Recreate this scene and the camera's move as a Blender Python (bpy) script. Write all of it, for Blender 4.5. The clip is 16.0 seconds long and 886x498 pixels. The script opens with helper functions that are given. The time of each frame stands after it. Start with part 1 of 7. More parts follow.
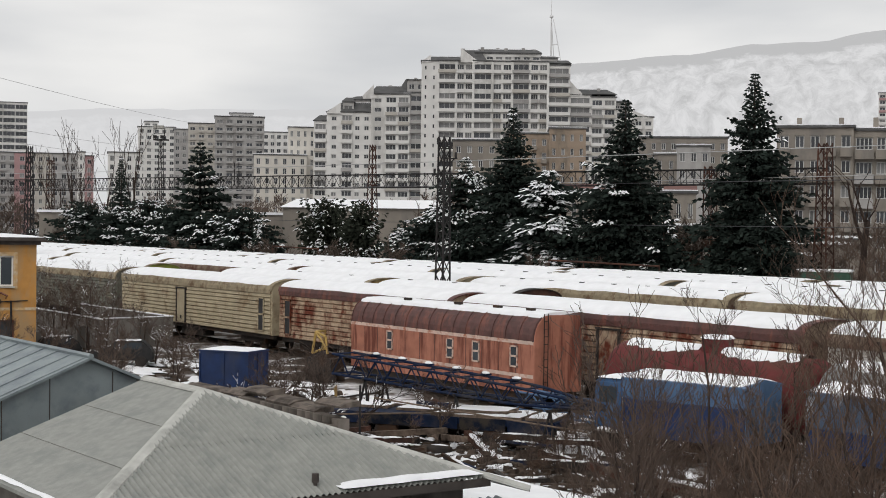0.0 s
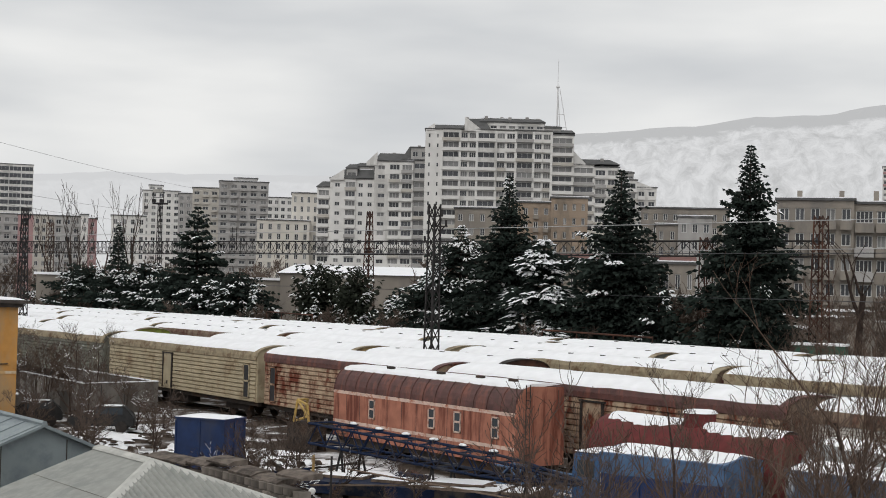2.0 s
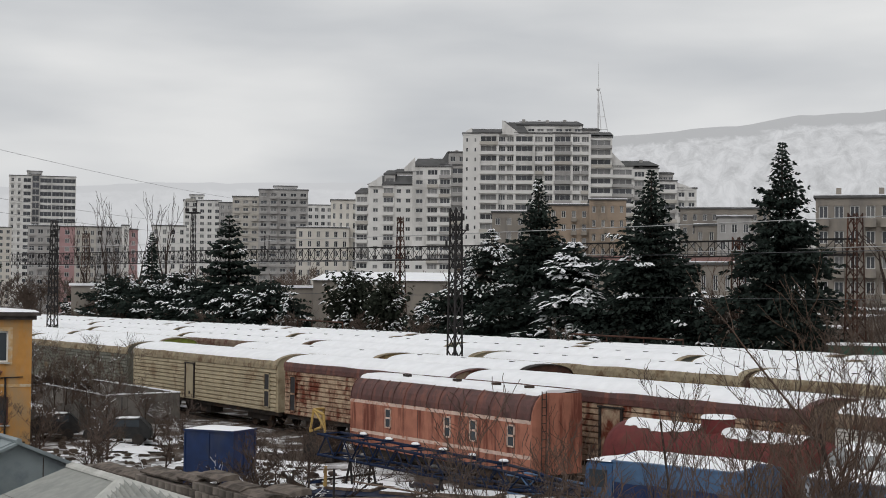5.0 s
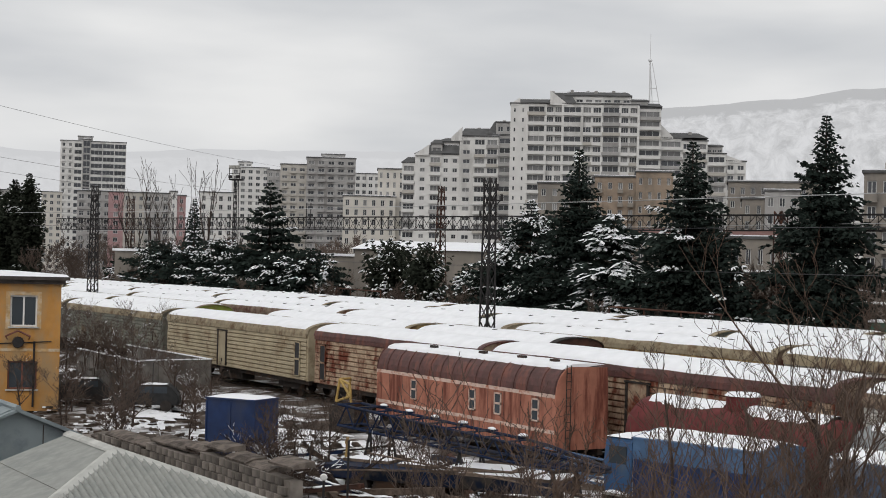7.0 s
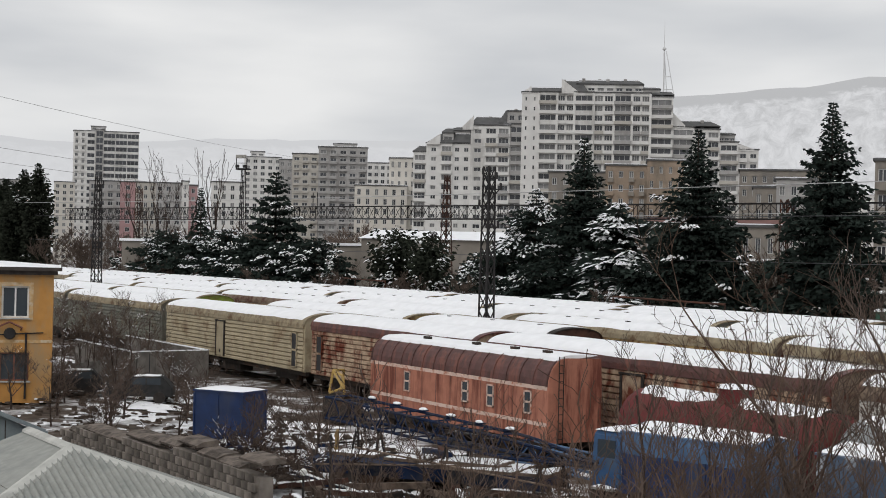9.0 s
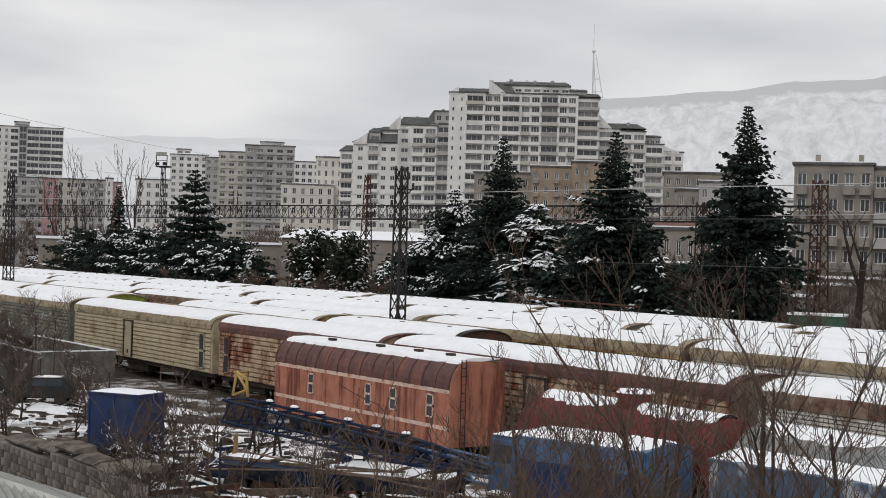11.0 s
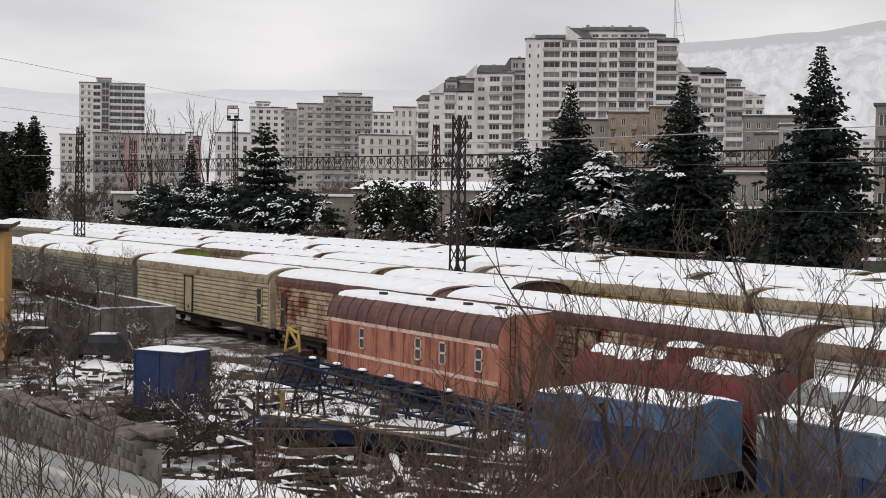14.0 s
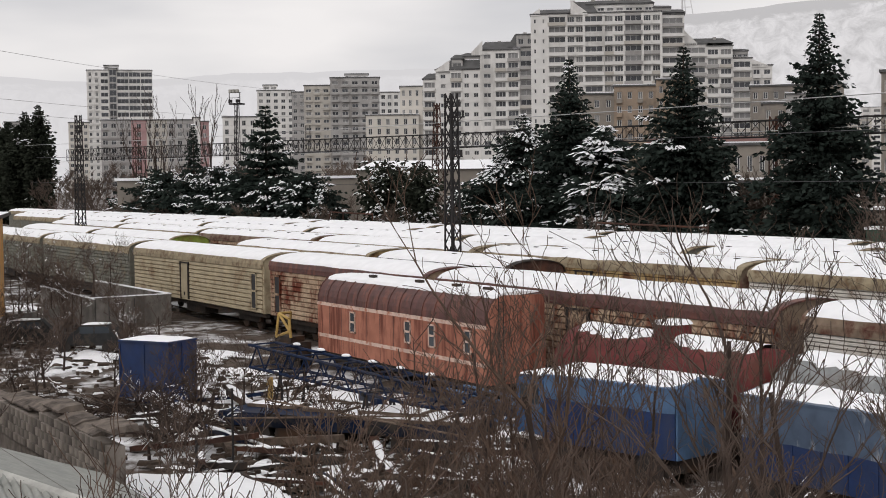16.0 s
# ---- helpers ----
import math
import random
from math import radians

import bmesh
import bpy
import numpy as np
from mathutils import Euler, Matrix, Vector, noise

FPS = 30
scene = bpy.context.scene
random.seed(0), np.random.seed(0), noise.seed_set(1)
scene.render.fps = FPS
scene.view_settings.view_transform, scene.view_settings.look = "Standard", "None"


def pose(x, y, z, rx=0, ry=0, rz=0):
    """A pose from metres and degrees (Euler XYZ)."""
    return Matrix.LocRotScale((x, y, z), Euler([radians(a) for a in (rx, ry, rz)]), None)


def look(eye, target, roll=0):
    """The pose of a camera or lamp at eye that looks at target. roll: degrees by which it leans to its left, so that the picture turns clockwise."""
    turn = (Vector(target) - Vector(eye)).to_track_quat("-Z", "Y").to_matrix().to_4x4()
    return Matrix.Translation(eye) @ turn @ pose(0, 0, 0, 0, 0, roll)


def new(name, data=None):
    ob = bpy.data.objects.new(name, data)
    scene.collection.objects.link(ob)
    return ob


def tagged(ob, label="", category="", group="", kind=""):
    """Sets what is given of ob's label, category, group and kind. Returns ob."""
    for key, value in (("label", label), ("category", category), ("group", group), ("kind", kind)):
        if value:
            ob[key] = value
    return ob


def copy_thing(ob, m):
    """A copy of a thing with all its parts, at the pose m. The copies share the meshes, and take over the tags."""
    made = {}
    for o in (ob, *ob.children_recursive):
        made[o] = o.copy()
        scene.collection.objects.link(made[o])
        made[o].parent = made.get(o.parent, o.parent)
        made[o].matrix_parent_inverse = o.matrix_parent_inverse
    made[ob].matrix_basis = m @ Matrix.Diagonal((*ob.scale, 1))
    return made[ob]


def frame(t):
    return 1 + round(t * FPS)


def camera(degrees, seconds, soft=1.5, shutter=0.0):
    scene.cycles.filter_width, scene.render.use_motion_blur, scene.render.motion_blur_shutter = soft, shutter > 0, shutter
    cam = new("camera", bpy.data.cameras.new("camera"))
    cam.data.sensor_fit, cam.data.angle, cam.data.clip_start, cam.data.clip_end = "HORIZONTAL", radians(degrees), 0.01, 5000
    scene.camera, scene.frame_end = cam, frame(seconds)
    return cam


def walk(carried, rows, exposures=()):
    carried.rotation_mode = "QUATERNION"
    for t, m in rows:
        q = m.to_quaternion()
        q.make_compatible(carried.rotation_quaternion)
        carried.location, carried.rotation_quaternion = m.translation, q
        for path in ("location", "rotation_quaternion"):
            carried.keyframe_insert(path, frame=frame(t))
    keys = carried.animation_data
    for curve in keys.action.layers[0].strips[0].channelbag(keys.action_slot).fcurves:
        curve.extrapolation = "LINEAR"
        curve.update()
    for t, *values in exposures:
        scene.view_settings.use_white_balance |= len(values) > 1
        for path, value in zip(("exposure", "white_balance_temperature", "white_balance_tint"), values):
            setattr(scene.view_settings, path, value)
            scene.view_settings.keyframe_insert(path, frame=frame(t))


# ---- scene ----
cam = camera(33.3, 16.0, soft=0.95)
PATH = [
    (0, (72.448, -39.87, 7.35), (70.812, -38.721, 7.317), 0.7),
    (0.5, (72.45, -39.604, 7.36), (70.817, -38.45, 7.342), 0.8),
    (1, (72.453, -39.353, 7.391), (70.821, -38.197, 7.395), 1.1),
    (1.5, (72.439, -39.052, 7.381), (70.805, -37.899, 7.406), 1.3),
    (2, (72.318, -38.702, 7.401), (70.678, -37.56, 7.459), 1.5),
    (2.5, (72.143, -38.35, 7.429), (70.497, -37.217, 7.52), 1.5),
    (3, (72.072, -38.012, 7.444), (70.417, -36.894, 7.554), 1.3),
    (3.5, (72.02, -37.753, 7.423), (70.36, -36.643, 7.535), 1.0),
    (4, (71.962, -37.465, 7.433), (70.301, -36.355, 7.531), 0.6),
    (6.5, (71.616, -35.984, 7.438), (69.916, -34.93, 7.459), 1.3),
    (7, (71.593, -35.694, 7.481), (69.885, -34.655, 7.503), 1.4),
    (7.5, (71.523, -35.376, 7.477), (69.804, -34.354, 7.501), 1.4),
    (8, (71.365, -35.065, 7.486), (69.637, -34.057, 7.508), 1.3),
    (8.5, (71.282, -34.775, 7.489), (69.554, -33.768, 7.505), 1.3),
    (9, (71.246, -34.46, 7.528), (69.528, -33.437, 7.535), 1.3),
    (9.5, (71.162, -34.189, 7.528), (69.463, -33.133, 7.536), 1.3),
    (10, (71.268, -33.877, 7.544), (69.596, -32.779, 7.555), 1.5),
    (12.5, (70.854, -32.294, 7.677), (69.186, -31.189, 7.685), 1.8),
    (13, (70.836, -31.96, 7.68), (69.146, -30.89, 7.67), 1.6),
    (13.5, (70.708, -31.651, 7.696), (68.999, -30.613, 7.663), 1.3),
    (14, (70.557, -31.368, 7.711), (68.832, -30.358, 7.649), 0.8),
    (14.5, (70.474, -31.054, 7.722), (68.74, -30.06, 7.638), 0.4),
    (15, (70.562, -30.796, 7.707), (68.827, -29.806, 7.608), 0.2),
    (15.5, (70.454, -30.497, 7.752), (68.721, -29.503, 7.653), -0.2),
    (16, (70.347, -30.123, 7.778), (68.614, -29.129, 7.687), -0.7),
]
walk(cam, [(t, look(eye, target, roll)) for t, eye, target, roll in PATH], [(0.0, 0.07, 6550, 11), (2.2, 0.05, 6500, 10), (3.0, -0.1, 6350, 9), (4.2, -0.15, 6400, 10), (6.3, -0.02, 6480, 11), (10.2, 0.0, 6450, 11), (12.3, -0.02, 6480, 13), (13.5, 0.02, 6520, 13), (14.5, 0.08, 6580, 14), (16.0, 0.08, 6620, 14)])

# ---------------------------------------------------------------- world and light
scene.view_settings.exposure = 0.0
world = bpy.data.worlds.new("overcast_sky")
scene.world = world
world.use_nodes = True
wn, wl = world.node_tree.nodes, world.node_tree.links
wn.clear()
w_out, w_bg = wn.new("ShaderNodeOutputWorld"), wn.new("ShaderNodeBackground")
w_sky = wn.new("ShaderNodeTexSky")
w_sky.sky_type, w_sky.sun_disc = "NISHITA", False
w_sky.sun_elevation, w_sky.sun_rotation = radians(38), radians(200)
w_sky.dust_density = 4.0
w_tc, w_map = wn.new("ShaderNodeTexCoord"), wn.new("ShaderNodeMapping")
w_map.inputs["Scale"].default_value = (1.6, 1.6, 7.0)
w_noise = wn.new("ShaderNodeTexNoise")
w_noise.inputs["Scale"].default_value, w_noise.inputs["Detail"].default_value = 1.7, 5.0
w_noise.inputs["Roughness"].default_value = 0.45
w_ramp = wn.new("ShaderNodeValToRGB")
w_ramp.color_ramp.elements[0].position, w_ramp.color_ramp.elements[0].color = 0.36, (0.52, 0.54, 0.56, 1)
w_ramp.color_ramp.elements[1].position, w_ramp.color_ramp.elements[1].color = 0.62, (0.78, 0.785, 0.775, 1)
w_hsv = wn.new("ShaderNodeHueSaturation")
w_hsv.inputs["Saturation"].default_value, w_hsv.inputs["Value"].default_value = 0.25, 0.08
w_mix = wn.new("ShaderNodeMixRGB")
w_mix.inputs[0].default_value = 0.9
wl.new(w_tc.outputs["Generated"], w_map.inputs[0])
wl.new(w_map.outputs[0], w_noise.inputs["Vector"])
wl.new(w_noise.outputs[0], w_ramp.inputs[0])
wl.new(w_sky.outputs[0], w_hsv.inputs["Color"])
wl.new(w_hsv.outputs[0], w_mix.inputs[1])
wl.new(w_ramp.outputs[0], w_mix.inputs[2])
wl.new(w_mix.outputs[0], w_bg.inputs[0])
w_bg.inputs[1].default_value = 1.12
wl.new(w_bg.outputs[0], w_out.inputs[0])

sun_data = bpy.data.lights.new("sun", "SUN")
sun_data.energy, sun_data.angle, sun_data.color = 0.9, radians(40), (1.0, 0.97, 0.93)
sun = new("sun", sun_data)
sun.matrix_world = look((60, -80, 90), (0, 0, 0))


# ---------------------------------------------------------------- materials
def material(name, base, rough=0.8, metal=0.0, vary=0.25, scale=3.0, stain=None, stain_amount=0.4, stain_scale=0.6,
             streak=1.0, bump=0.15, bump_scale=30.0, per_piece=0.0, gloss=None):
    """A surface with fine grain, broad wear and, where stain is given, patches of a second colour; streak > 1 draws the patches downwards."""
    m = bpy.data.materials.new(name)
    m.use_nodes = True
    n, l = m.node_tree.nodes, m.node_tree.links
    bsdf = n["Principled BSDF"]
    bsdf.inputs["Roughness"].default_value, bsdf.inputs["Metallic"].default_value = rough, metal
    bsdf.inputs["Specular IOR Level"].default_value = gloss if gloss is not None else (0.15 if rough >= 0.65 else 0.5)
    tc = n.new("ShaderNodeTexCoord")
    fine = n.new("ShaderNodeTexNoise")
    fine.inputs["Scale"].default_value, fine.inputs["Detail"].default_value = scale, 6.0
    turn = n.new("ShaderNodeMapping")
    turn.inputs["Rotation"].default_value, turn.inputs["Location"].default_value = (0.43, 0.61, 0.87), (3.31, 7.17, 1.73)
    l.new(tc.outputs["Object"], turn.inputs[0])
    l.new(turn.outputs[0], fine.inputs["Vector"])
    ramp = n.new("ShaderNodeMapRange")
    ramp.inputs[1].default_value, ramp.inputs[2].default_value = 0.3, 0.7
    ramp.inputs[3].default_value, ramp.inputs[4].default_value = 1 - vary, 1 + vary
    l.new(fine.outputs[0], ramp.inputs[0])
    mul = n.new("ShaderNodeMixRGB")
    mul.blend_type = "MULTIPLY"
    mul.inputs[0].default_value = 1.0
    mul.inputs[1].default_value = (*base, 1)
    l.new(ramp.outputs[0], mul.inputs[2])
    colour = mul.outputs[0]
    if stain:
        mp = n.new("ShaderNodeMapping")
        mp.inputs["Scale"].default_value = (1, 1, 1 / streak)
        mp.inputs["Rotation"].default_value, mp.inputs["Location"].default_value = (0.71, 0.37, 0.55), (5.13, 2.71, 9.37)
        l.new(tc.outputs["Object"], mp.inputs[0])
        broad = n.new("ShaderNodeTexNoise")
        broad.inputs["Scale"].default_value, broad.inputs["Detail"].default_value = stain_scale, 8.0
        broad.inputs["Roughness"].default_value = 0.65
        l.new(mp.outputs[0], broad.inputs["Vector"])
        cut = n.new("ShaderNodeMapRange")
        cut.inputs[1].default_value, cut.inputs[2].default_value = 0.62 - 0.3 * stain_amount, 0.72 - 0.2 * stain_amount
        l.new(broad.outputs[0], cut.inputs[0])
        mix = n.new("ShaderNodeMixRGB")
        mix.inputs[2].default_value = (*stain, 1)
        l.new(cut.outputs[0], mix.inputs[0])
        l.new(colour, mix.inputs[1])
        colour = mix.outputs[0]
    if per_piece:
        info = n.new("ShaderNodeObjectInfo")
        pr = n.new("ShaderNodeMapRange")
        pr.inputs[3].default_value, pr.inputs[4].default_value = 1 - per_piece, 1 + per_piece
        l.new(info.outputs["Random"], pr.inputs[0])
        pm = n.new("ShaderNodeMixRGB")
        pm.blend_type = "MULTIPLY"
        pm.inputs[0].default_value = 1.0
        l.new(colour, pm.inputs[1])
        l.new(pr.outputs[0], pm.inputs[2])
        colour = pm.outputs[0]
    l.new(colour, bsdf.inputs["Base Color"])
    if bump:
        bn = n.new("ShaderNodeTexNoise")
        bn.inputs["Scale"].default_value, bn.inputs["Detail"].default_value = bump_scale, 4.0
        l.new(tc.outputs["Object"], bn.inputs["Vector"])
        bp = n.new("ShaderNodeBump")
        bp.inputs["Strength"].default_value, bp.inputs["Distance"].default_value = bump, 0.02
        l.new(bn.outputs[0], bp.inputs["Height"])
        l.new(bp.outputs[0], bsdf.inputs["Normal"])
    return m


SNOW = material("snow", (0.86, 0.87, 0.89), 0.6, vary=0.05, scale=1.5, bump=0.3, bump_scale=6)
CREAM = material("cream_paint", (0.40, 0.34, 0.235), 0.7, vary=0.14, scale=1.1, stain=(0.22, 0.16, 0.10), stain_amount=0.28, stain_scale=0.9, streak=1.0)
CREAM_RUST = material("rusty_cream_paint", (0.40, 0.30, 0.21), 0.75, vary=0.25, scale=2.5, stain=(0.13, 0.035, 0.02), stain_amount=0.62, stain_scale=1.6, streak=1.5)
OCHRE = material("ochre_paint", (0.40, 0.29, 0.14), 0.75, vary=0.25, stain=(0.13, 0.06, 0.03), stain_amount=0.5, stain_scale=1.2, streak=1.5)
PALE = material("pale_grey_paint", (0.50, 0.48, 0.44), 0.7, vary=0.15, stain=(0.22, 0.16, 0.11), stain_amount=0.3, streak=2)
OLIVE = material("green_end_paint", (0.20, 0.26, 0.05), 0.7, stain=(0.15, 0.10, 0.04), stain_amount=0.4)
GREY_PAINT = material("grey_green_paint", (0.16, 0.16, 0.135), 0.7, stain=(0.14, 0.10, 0.06), stain_amount=0.35)
EAVE_BROWN = material("brown_eave_metal", (0.20, 0.15, 0.11), 0.7, stain=(0.10, 0.04, 0.03), stain_amount=0.5, stain_scale=1.5)
EAVE_TAN = material("tan_eave_metal", (0.30, 0.25, 0.17), 0.7, stain=(0.15, 0.10, 0.06), stain_amount=0.4, stain_scale=1.5)
RED_PAINT = material("salmon_red_paint", (0.37, 0.155, 0.105), 0.65, vary=0.2, scale=2, stain=(0.15, 0.05, 0.035), stain_amount=0.5, stain_scale=2.6, streak=8)
RED_ROOF = material("dark_red_roof_metal", (0.085, 0.034, 0.029), 0.6, vary=0.35, scale=3, stain=(0.17, 0.06, 0.04), stain_amount=0.4, stain_scale=2, streak=6)
STRIPE = material("pale_stripe_paint", (0.58, 0.44, 0.37), 0.7, vary=0.15, stain=(0.40, 0.16, 0.10), stain_amount=0.35, stain_scale=3)
MAROON = material("maroon_tank_paint", (0.125, 0.029, 0.028), 0.65, vary=0.2, stain=(0.10, 0.04, 0.03), stain_amount=0.4)
GREY_TANK = material("grey_tank_paint", (0.19, 0.20, 0.20), 0.55, vary=0.2, stain=(0.12, 0.09, 0.07), stain_amount=0.4)
UNDER = material("dark_running_gear", (0.035, 0.03, 0.027), 0.7, vary=0.3, stain=(0.07, 0.04, 0.025), stain_amount=0.4)
DARK = material("dark_opening", (0.02, 0.02, 0.022), 0.6, vary=0.2)
FRAME_GREY = material("grey_frame", (0.32, 0.31, 0.28), 0.6, vary=0.15)
GLASS = material("window_glass", (0.05, 0.06, 0.07), 0.12, vary=0.2, scale=0.6, bump=0)
BLUE_BOX = material("dark_blue_paint", (0.008, 0.026, 0.092), 0.5, vary=0.25, scale=2, stain=(0.03, 0.04, 0.08), stain_amount=0.4, streak=3)
BLUE_LIGHT = material("sky_blue_paint", (0.065, 0.13, 0.24), 0.55, vary=0.25, scale=2, stain=(0.05, 0.085, 0.14), stain_amount=0.4, streak=2)
BLUE_DULL = material("dirty_blue_board", (0.006, 0.010, 0.022), 0.8, vary=0.35, scale=3, stain=(0.05, 0.042, 0.035), stain_amount=0.6, stain_scale=1.8)
BLUE_CAB = material("mid_blue_cab_paint", (0.03, 0.085, 0.19), 0.5, vary=0.25, scale=2, stain=(0.10, 0.12, 0.14), stain_amount=0.3, streak=2)
BLUE_SCUFFED = material("scuffed_blue_sheet", (0.06, 0.09, 0.14), 0.55, vary=0.25, scale=2, stain=(0.5, 0.52, 0.54), stain_amount=0.3, stain_scale=1.4, streak=3)
BLUE_STEEL = material("blue_steel", (0.007, 0.016, 0.045), 0.7, vary=0.3, scale=3, stain=(0.04, 0.04, 0.05), stain_amount=0.45)
MAST_RUST = material("rusty_dark_steel", (0.05, 0.028, 0.022), 0.75, vary=0.4, scale=4, stain=(0.10, 0.045, 0.03), stain_amount=0.5)
MAST_DARK = material("dark_steel", (0.03, 0.028, 0.028), 0.7, vary=0.3)
WIRE = material("cable", (0.05, 0.05, 0.055), 0.6, vary=0.1, bump=0)
YELLOW_WALL = material("yellow_plaster", (0.48, 0.245, 0.075), 0.85, vary=0.12, scale=1.5, stain=(0.38, 0.25, 0.13), stain_amount=0.55, stain_scale=0.9, streak=2.5, bump=0.3)
PLASTER = material("pale_ochre_plaster", (0.50, 0.33, 0.16), 0.9, vary=0.2, scale=3, stain=(0.55, 0.46, 0.34), stain_amount=0.5, stain_scale=2.5, bump=0.4)
WHITE_FRAME = material("white_window_frame", (0.72, 0.72, 0.70), 0.5, vary=0.08)
BROWN_FRAME = material("brown_window_frame", (0.16, 0.06, 0.04), 0.6, vary=0.2)
SLATE = material("grey_slate_sheet", (0.29, 0.295, 0.275), 0.9, vary=0.10, scale=5.0, stain=(0.24, 0.25, 0.235), stain_amount=0.4, stain_scale=1.6, bump=0.3)
RIDGE = material("pale_ridge_cement", (0.46, 0.46, 0.43), 0.85, vary=0.15, stain=(0.30, 0.30, 0.28), stain_amount=0.4)
ZINC = material("grey_zinc_sheet", (0.25, 0.29, 0.30), 0.5, metal=0.3, vary=0.15, scale=1.0, stain=(0.18, 0.21, 0.23), stain_amount=0.5, stain_scale=1.2)
CONCRETE = material("weathered_concrete", (0.18, 0.165, 0.15), 0.9, vary=0.25, scale=2, stain=(0.10, 0.09, 0.08), stain_amount=0.5, streak=3, bump=0.4)
WALL_CAP = material("crumbled_mortar_cap", (0.15, 0.125, 0.107), 0.95, vary=0.35, scale=4, stain=(0.06, 0.05, 0.043), stain_amount=0.45, stain_scale=2.0, bump=0.8, bump_scale=14)
BLOCK = material("cinder_block", (0.185, 0.162, 0.142), 0.95, vary=0.35, scale=3, bump=0.7, per_piece=0.35)
FELT = material("dark_roof_felt", (0.07, 0.06, 0.055), 0.9, vary=0.25)
BARK = material("bare_bark", (0.05, 0.036, 0.03), 0.9, vary=0.35, scale=6, bump=0.3)
BARK_PALE = material("pale_bark", (0.11, 0.083, 0.068), 0.9, vary=0.3, scale=6, bump=0.3)
TWIG = material("brown_twigs", (0.092, 0.068, 0.056), 0.9, vary=0.35, scale=3, bump=0)
TWIG_RED = material("reddish_twigs", (0.10, 0.068, 0.052), 0.9, vary=0.35, scale=3, bump=0)
SPRUCE = material("spruce_needles", (0.024, 0.033, 0.028), 0.85, vary=0.5, scale=1.2, bump=0, gloss=0.05)
CYPRESS = material("cypress_needles", (0.028, 0.033, 0.024), 0.85, vary=0.45, scale=1.0, bump=0, gloss=0.05)
DEBRIS = material("mixed_scrap", (0.12, 0.09, 0.07), 0.9, vary=0.5, scale=4, per_piece=0.5)
YELLOW_STEEL = material("faded_yellow_steel", (0.38, 0.25, 0.07), 0.6, vary=0.25, stain=(0.14, 0.08, 0.04), stain_amount=0.5)


def ground_material():
    """Trampled earth and dead grass with patches of melting snow."""
    m = material("earth_with_snow", (0.078, 0.060, 0.048), 0.95, vary=0.5, scale=1.3, stain=(0.84, 0.85, 0.87), stain_amount=0.40, stain_scale=0.33, bump=0.6, bump_scale=8)
    return m


GROUND = ground_material()


# ---------------------------------------------------------------- mesh helpers
def box(bm, x0, x1, y0, y1, z0, z1):
    v = [bm.verts.new((x, y, z)) for z in (z0, z1) for y in (y0, y1) for x in (x0, x1)]
    for f in ((0, 2, 3, 1), (4, 5, 7, 6), (0, 1, 5, 4), (2, 6, 7, 3), (0, 4, 6, 2), (1, 3, 7, 5)):
        bm.faces.new([v[i] for i in f])


def prism(bm, outline, x0, x1, close=True):
    """The outline, points (y, z) in order, drawn out along x."""
    a = [bm.verts.new((x0, y, z)) for y, z in outline]
    b = [bm.verts.new((x1, y, z)) for y, z in outline]
    k = len(outline)
    for i in range(k):
        j = (i + 1) % k
        bm.faces.new((a[i], b[i], b[j], a[j]))
    if close:
        bm.faces.new(a)
        bm.faces.new(b[::-1])


def rod(bm, p, q, r, sides=5, r2=None):
    """A round bar from p to q."""
    p, q = Vector(p), Vector(q)
    d = (q - p).normalized()
    s = d.orthogonal().normalized()
    t = d.cross(s)
    rings = []
    for c, rad in ((p, r), (q, r if r2 is None else r2)):
        rings.append([bm.verts.new(c + rad * (math.cos(a) * s + math.sin(a) * t)) for a in (2 * math.pi * i / sides for i in range(sides))])
    for i in range(sides):
        j = (i + 1) % sides
        bm.faces.new((rings[0][i], rings[0][j], rings[1][j], rings[1][i]))
    bm.faces.new(rings[0][::-1])
    bm.faces.new(rings[1])


def sweep(bm, points, r, sides=4):
    """One unbroken round bar through the points."""
    rings = []
    pts = [Vector(p) for p in points]
    for i, c in enumerate(pts):
        d = (pts[min(i + 1, len(pts) - 1)] - pts[max(i - 1, 0)]).normalized()
        s = d.cross(Vector((0.01, 0.02, 1))).normalized()
        u = d.cross(s)
        rings.append([bm.verts.new(c + r * (math.cos(6.2832 * k / sides) * s + math.sin(6.2832 * k / sides) * u)) for k in range(sides)])
    for a, b in zip(rings, rings[1:]):
        for k in range(sides):
            bm.faces.new((a[k], a[(k + 1) % sides], b[(k + 1) % sides], b[k]))
    bm.faces.new(rings[0][::-1])
    bm.faces.new(rings[-1])


def part(name, bm, mat, parent=None, label="", smooth=False):
    """Links the bmesh as one mesh object under parent."""
    me = bpy.data.meshes.new(name)
    bmesh.ops.recalc_face_normals(bm, faces=bm.faces)
    bm.to_mesh(me)
    bm.free()
    me.materials.append(mat)
    if smooth:
        me.polygons.foreach_set("use_smooth", [True] * len(me.polygons))
    ob = new(name, me)
    if parent:
        ob.parent = parent
    if label:
        ob["label"] = label
    return ob


def boxes(name, mat, parent, *extents, label=""):
    bm = bmesh.new()
    for e in extents:
        box(bm, *e)
    return part(name, bm, mat, parent, label)


def thing(name, m, label, category, group="", kind=""):
    ob = new(name)
    ob.matrix_basis = m
    ob.empty_display_size = 0.3
    return tagged(ob, label, category, group, kind)


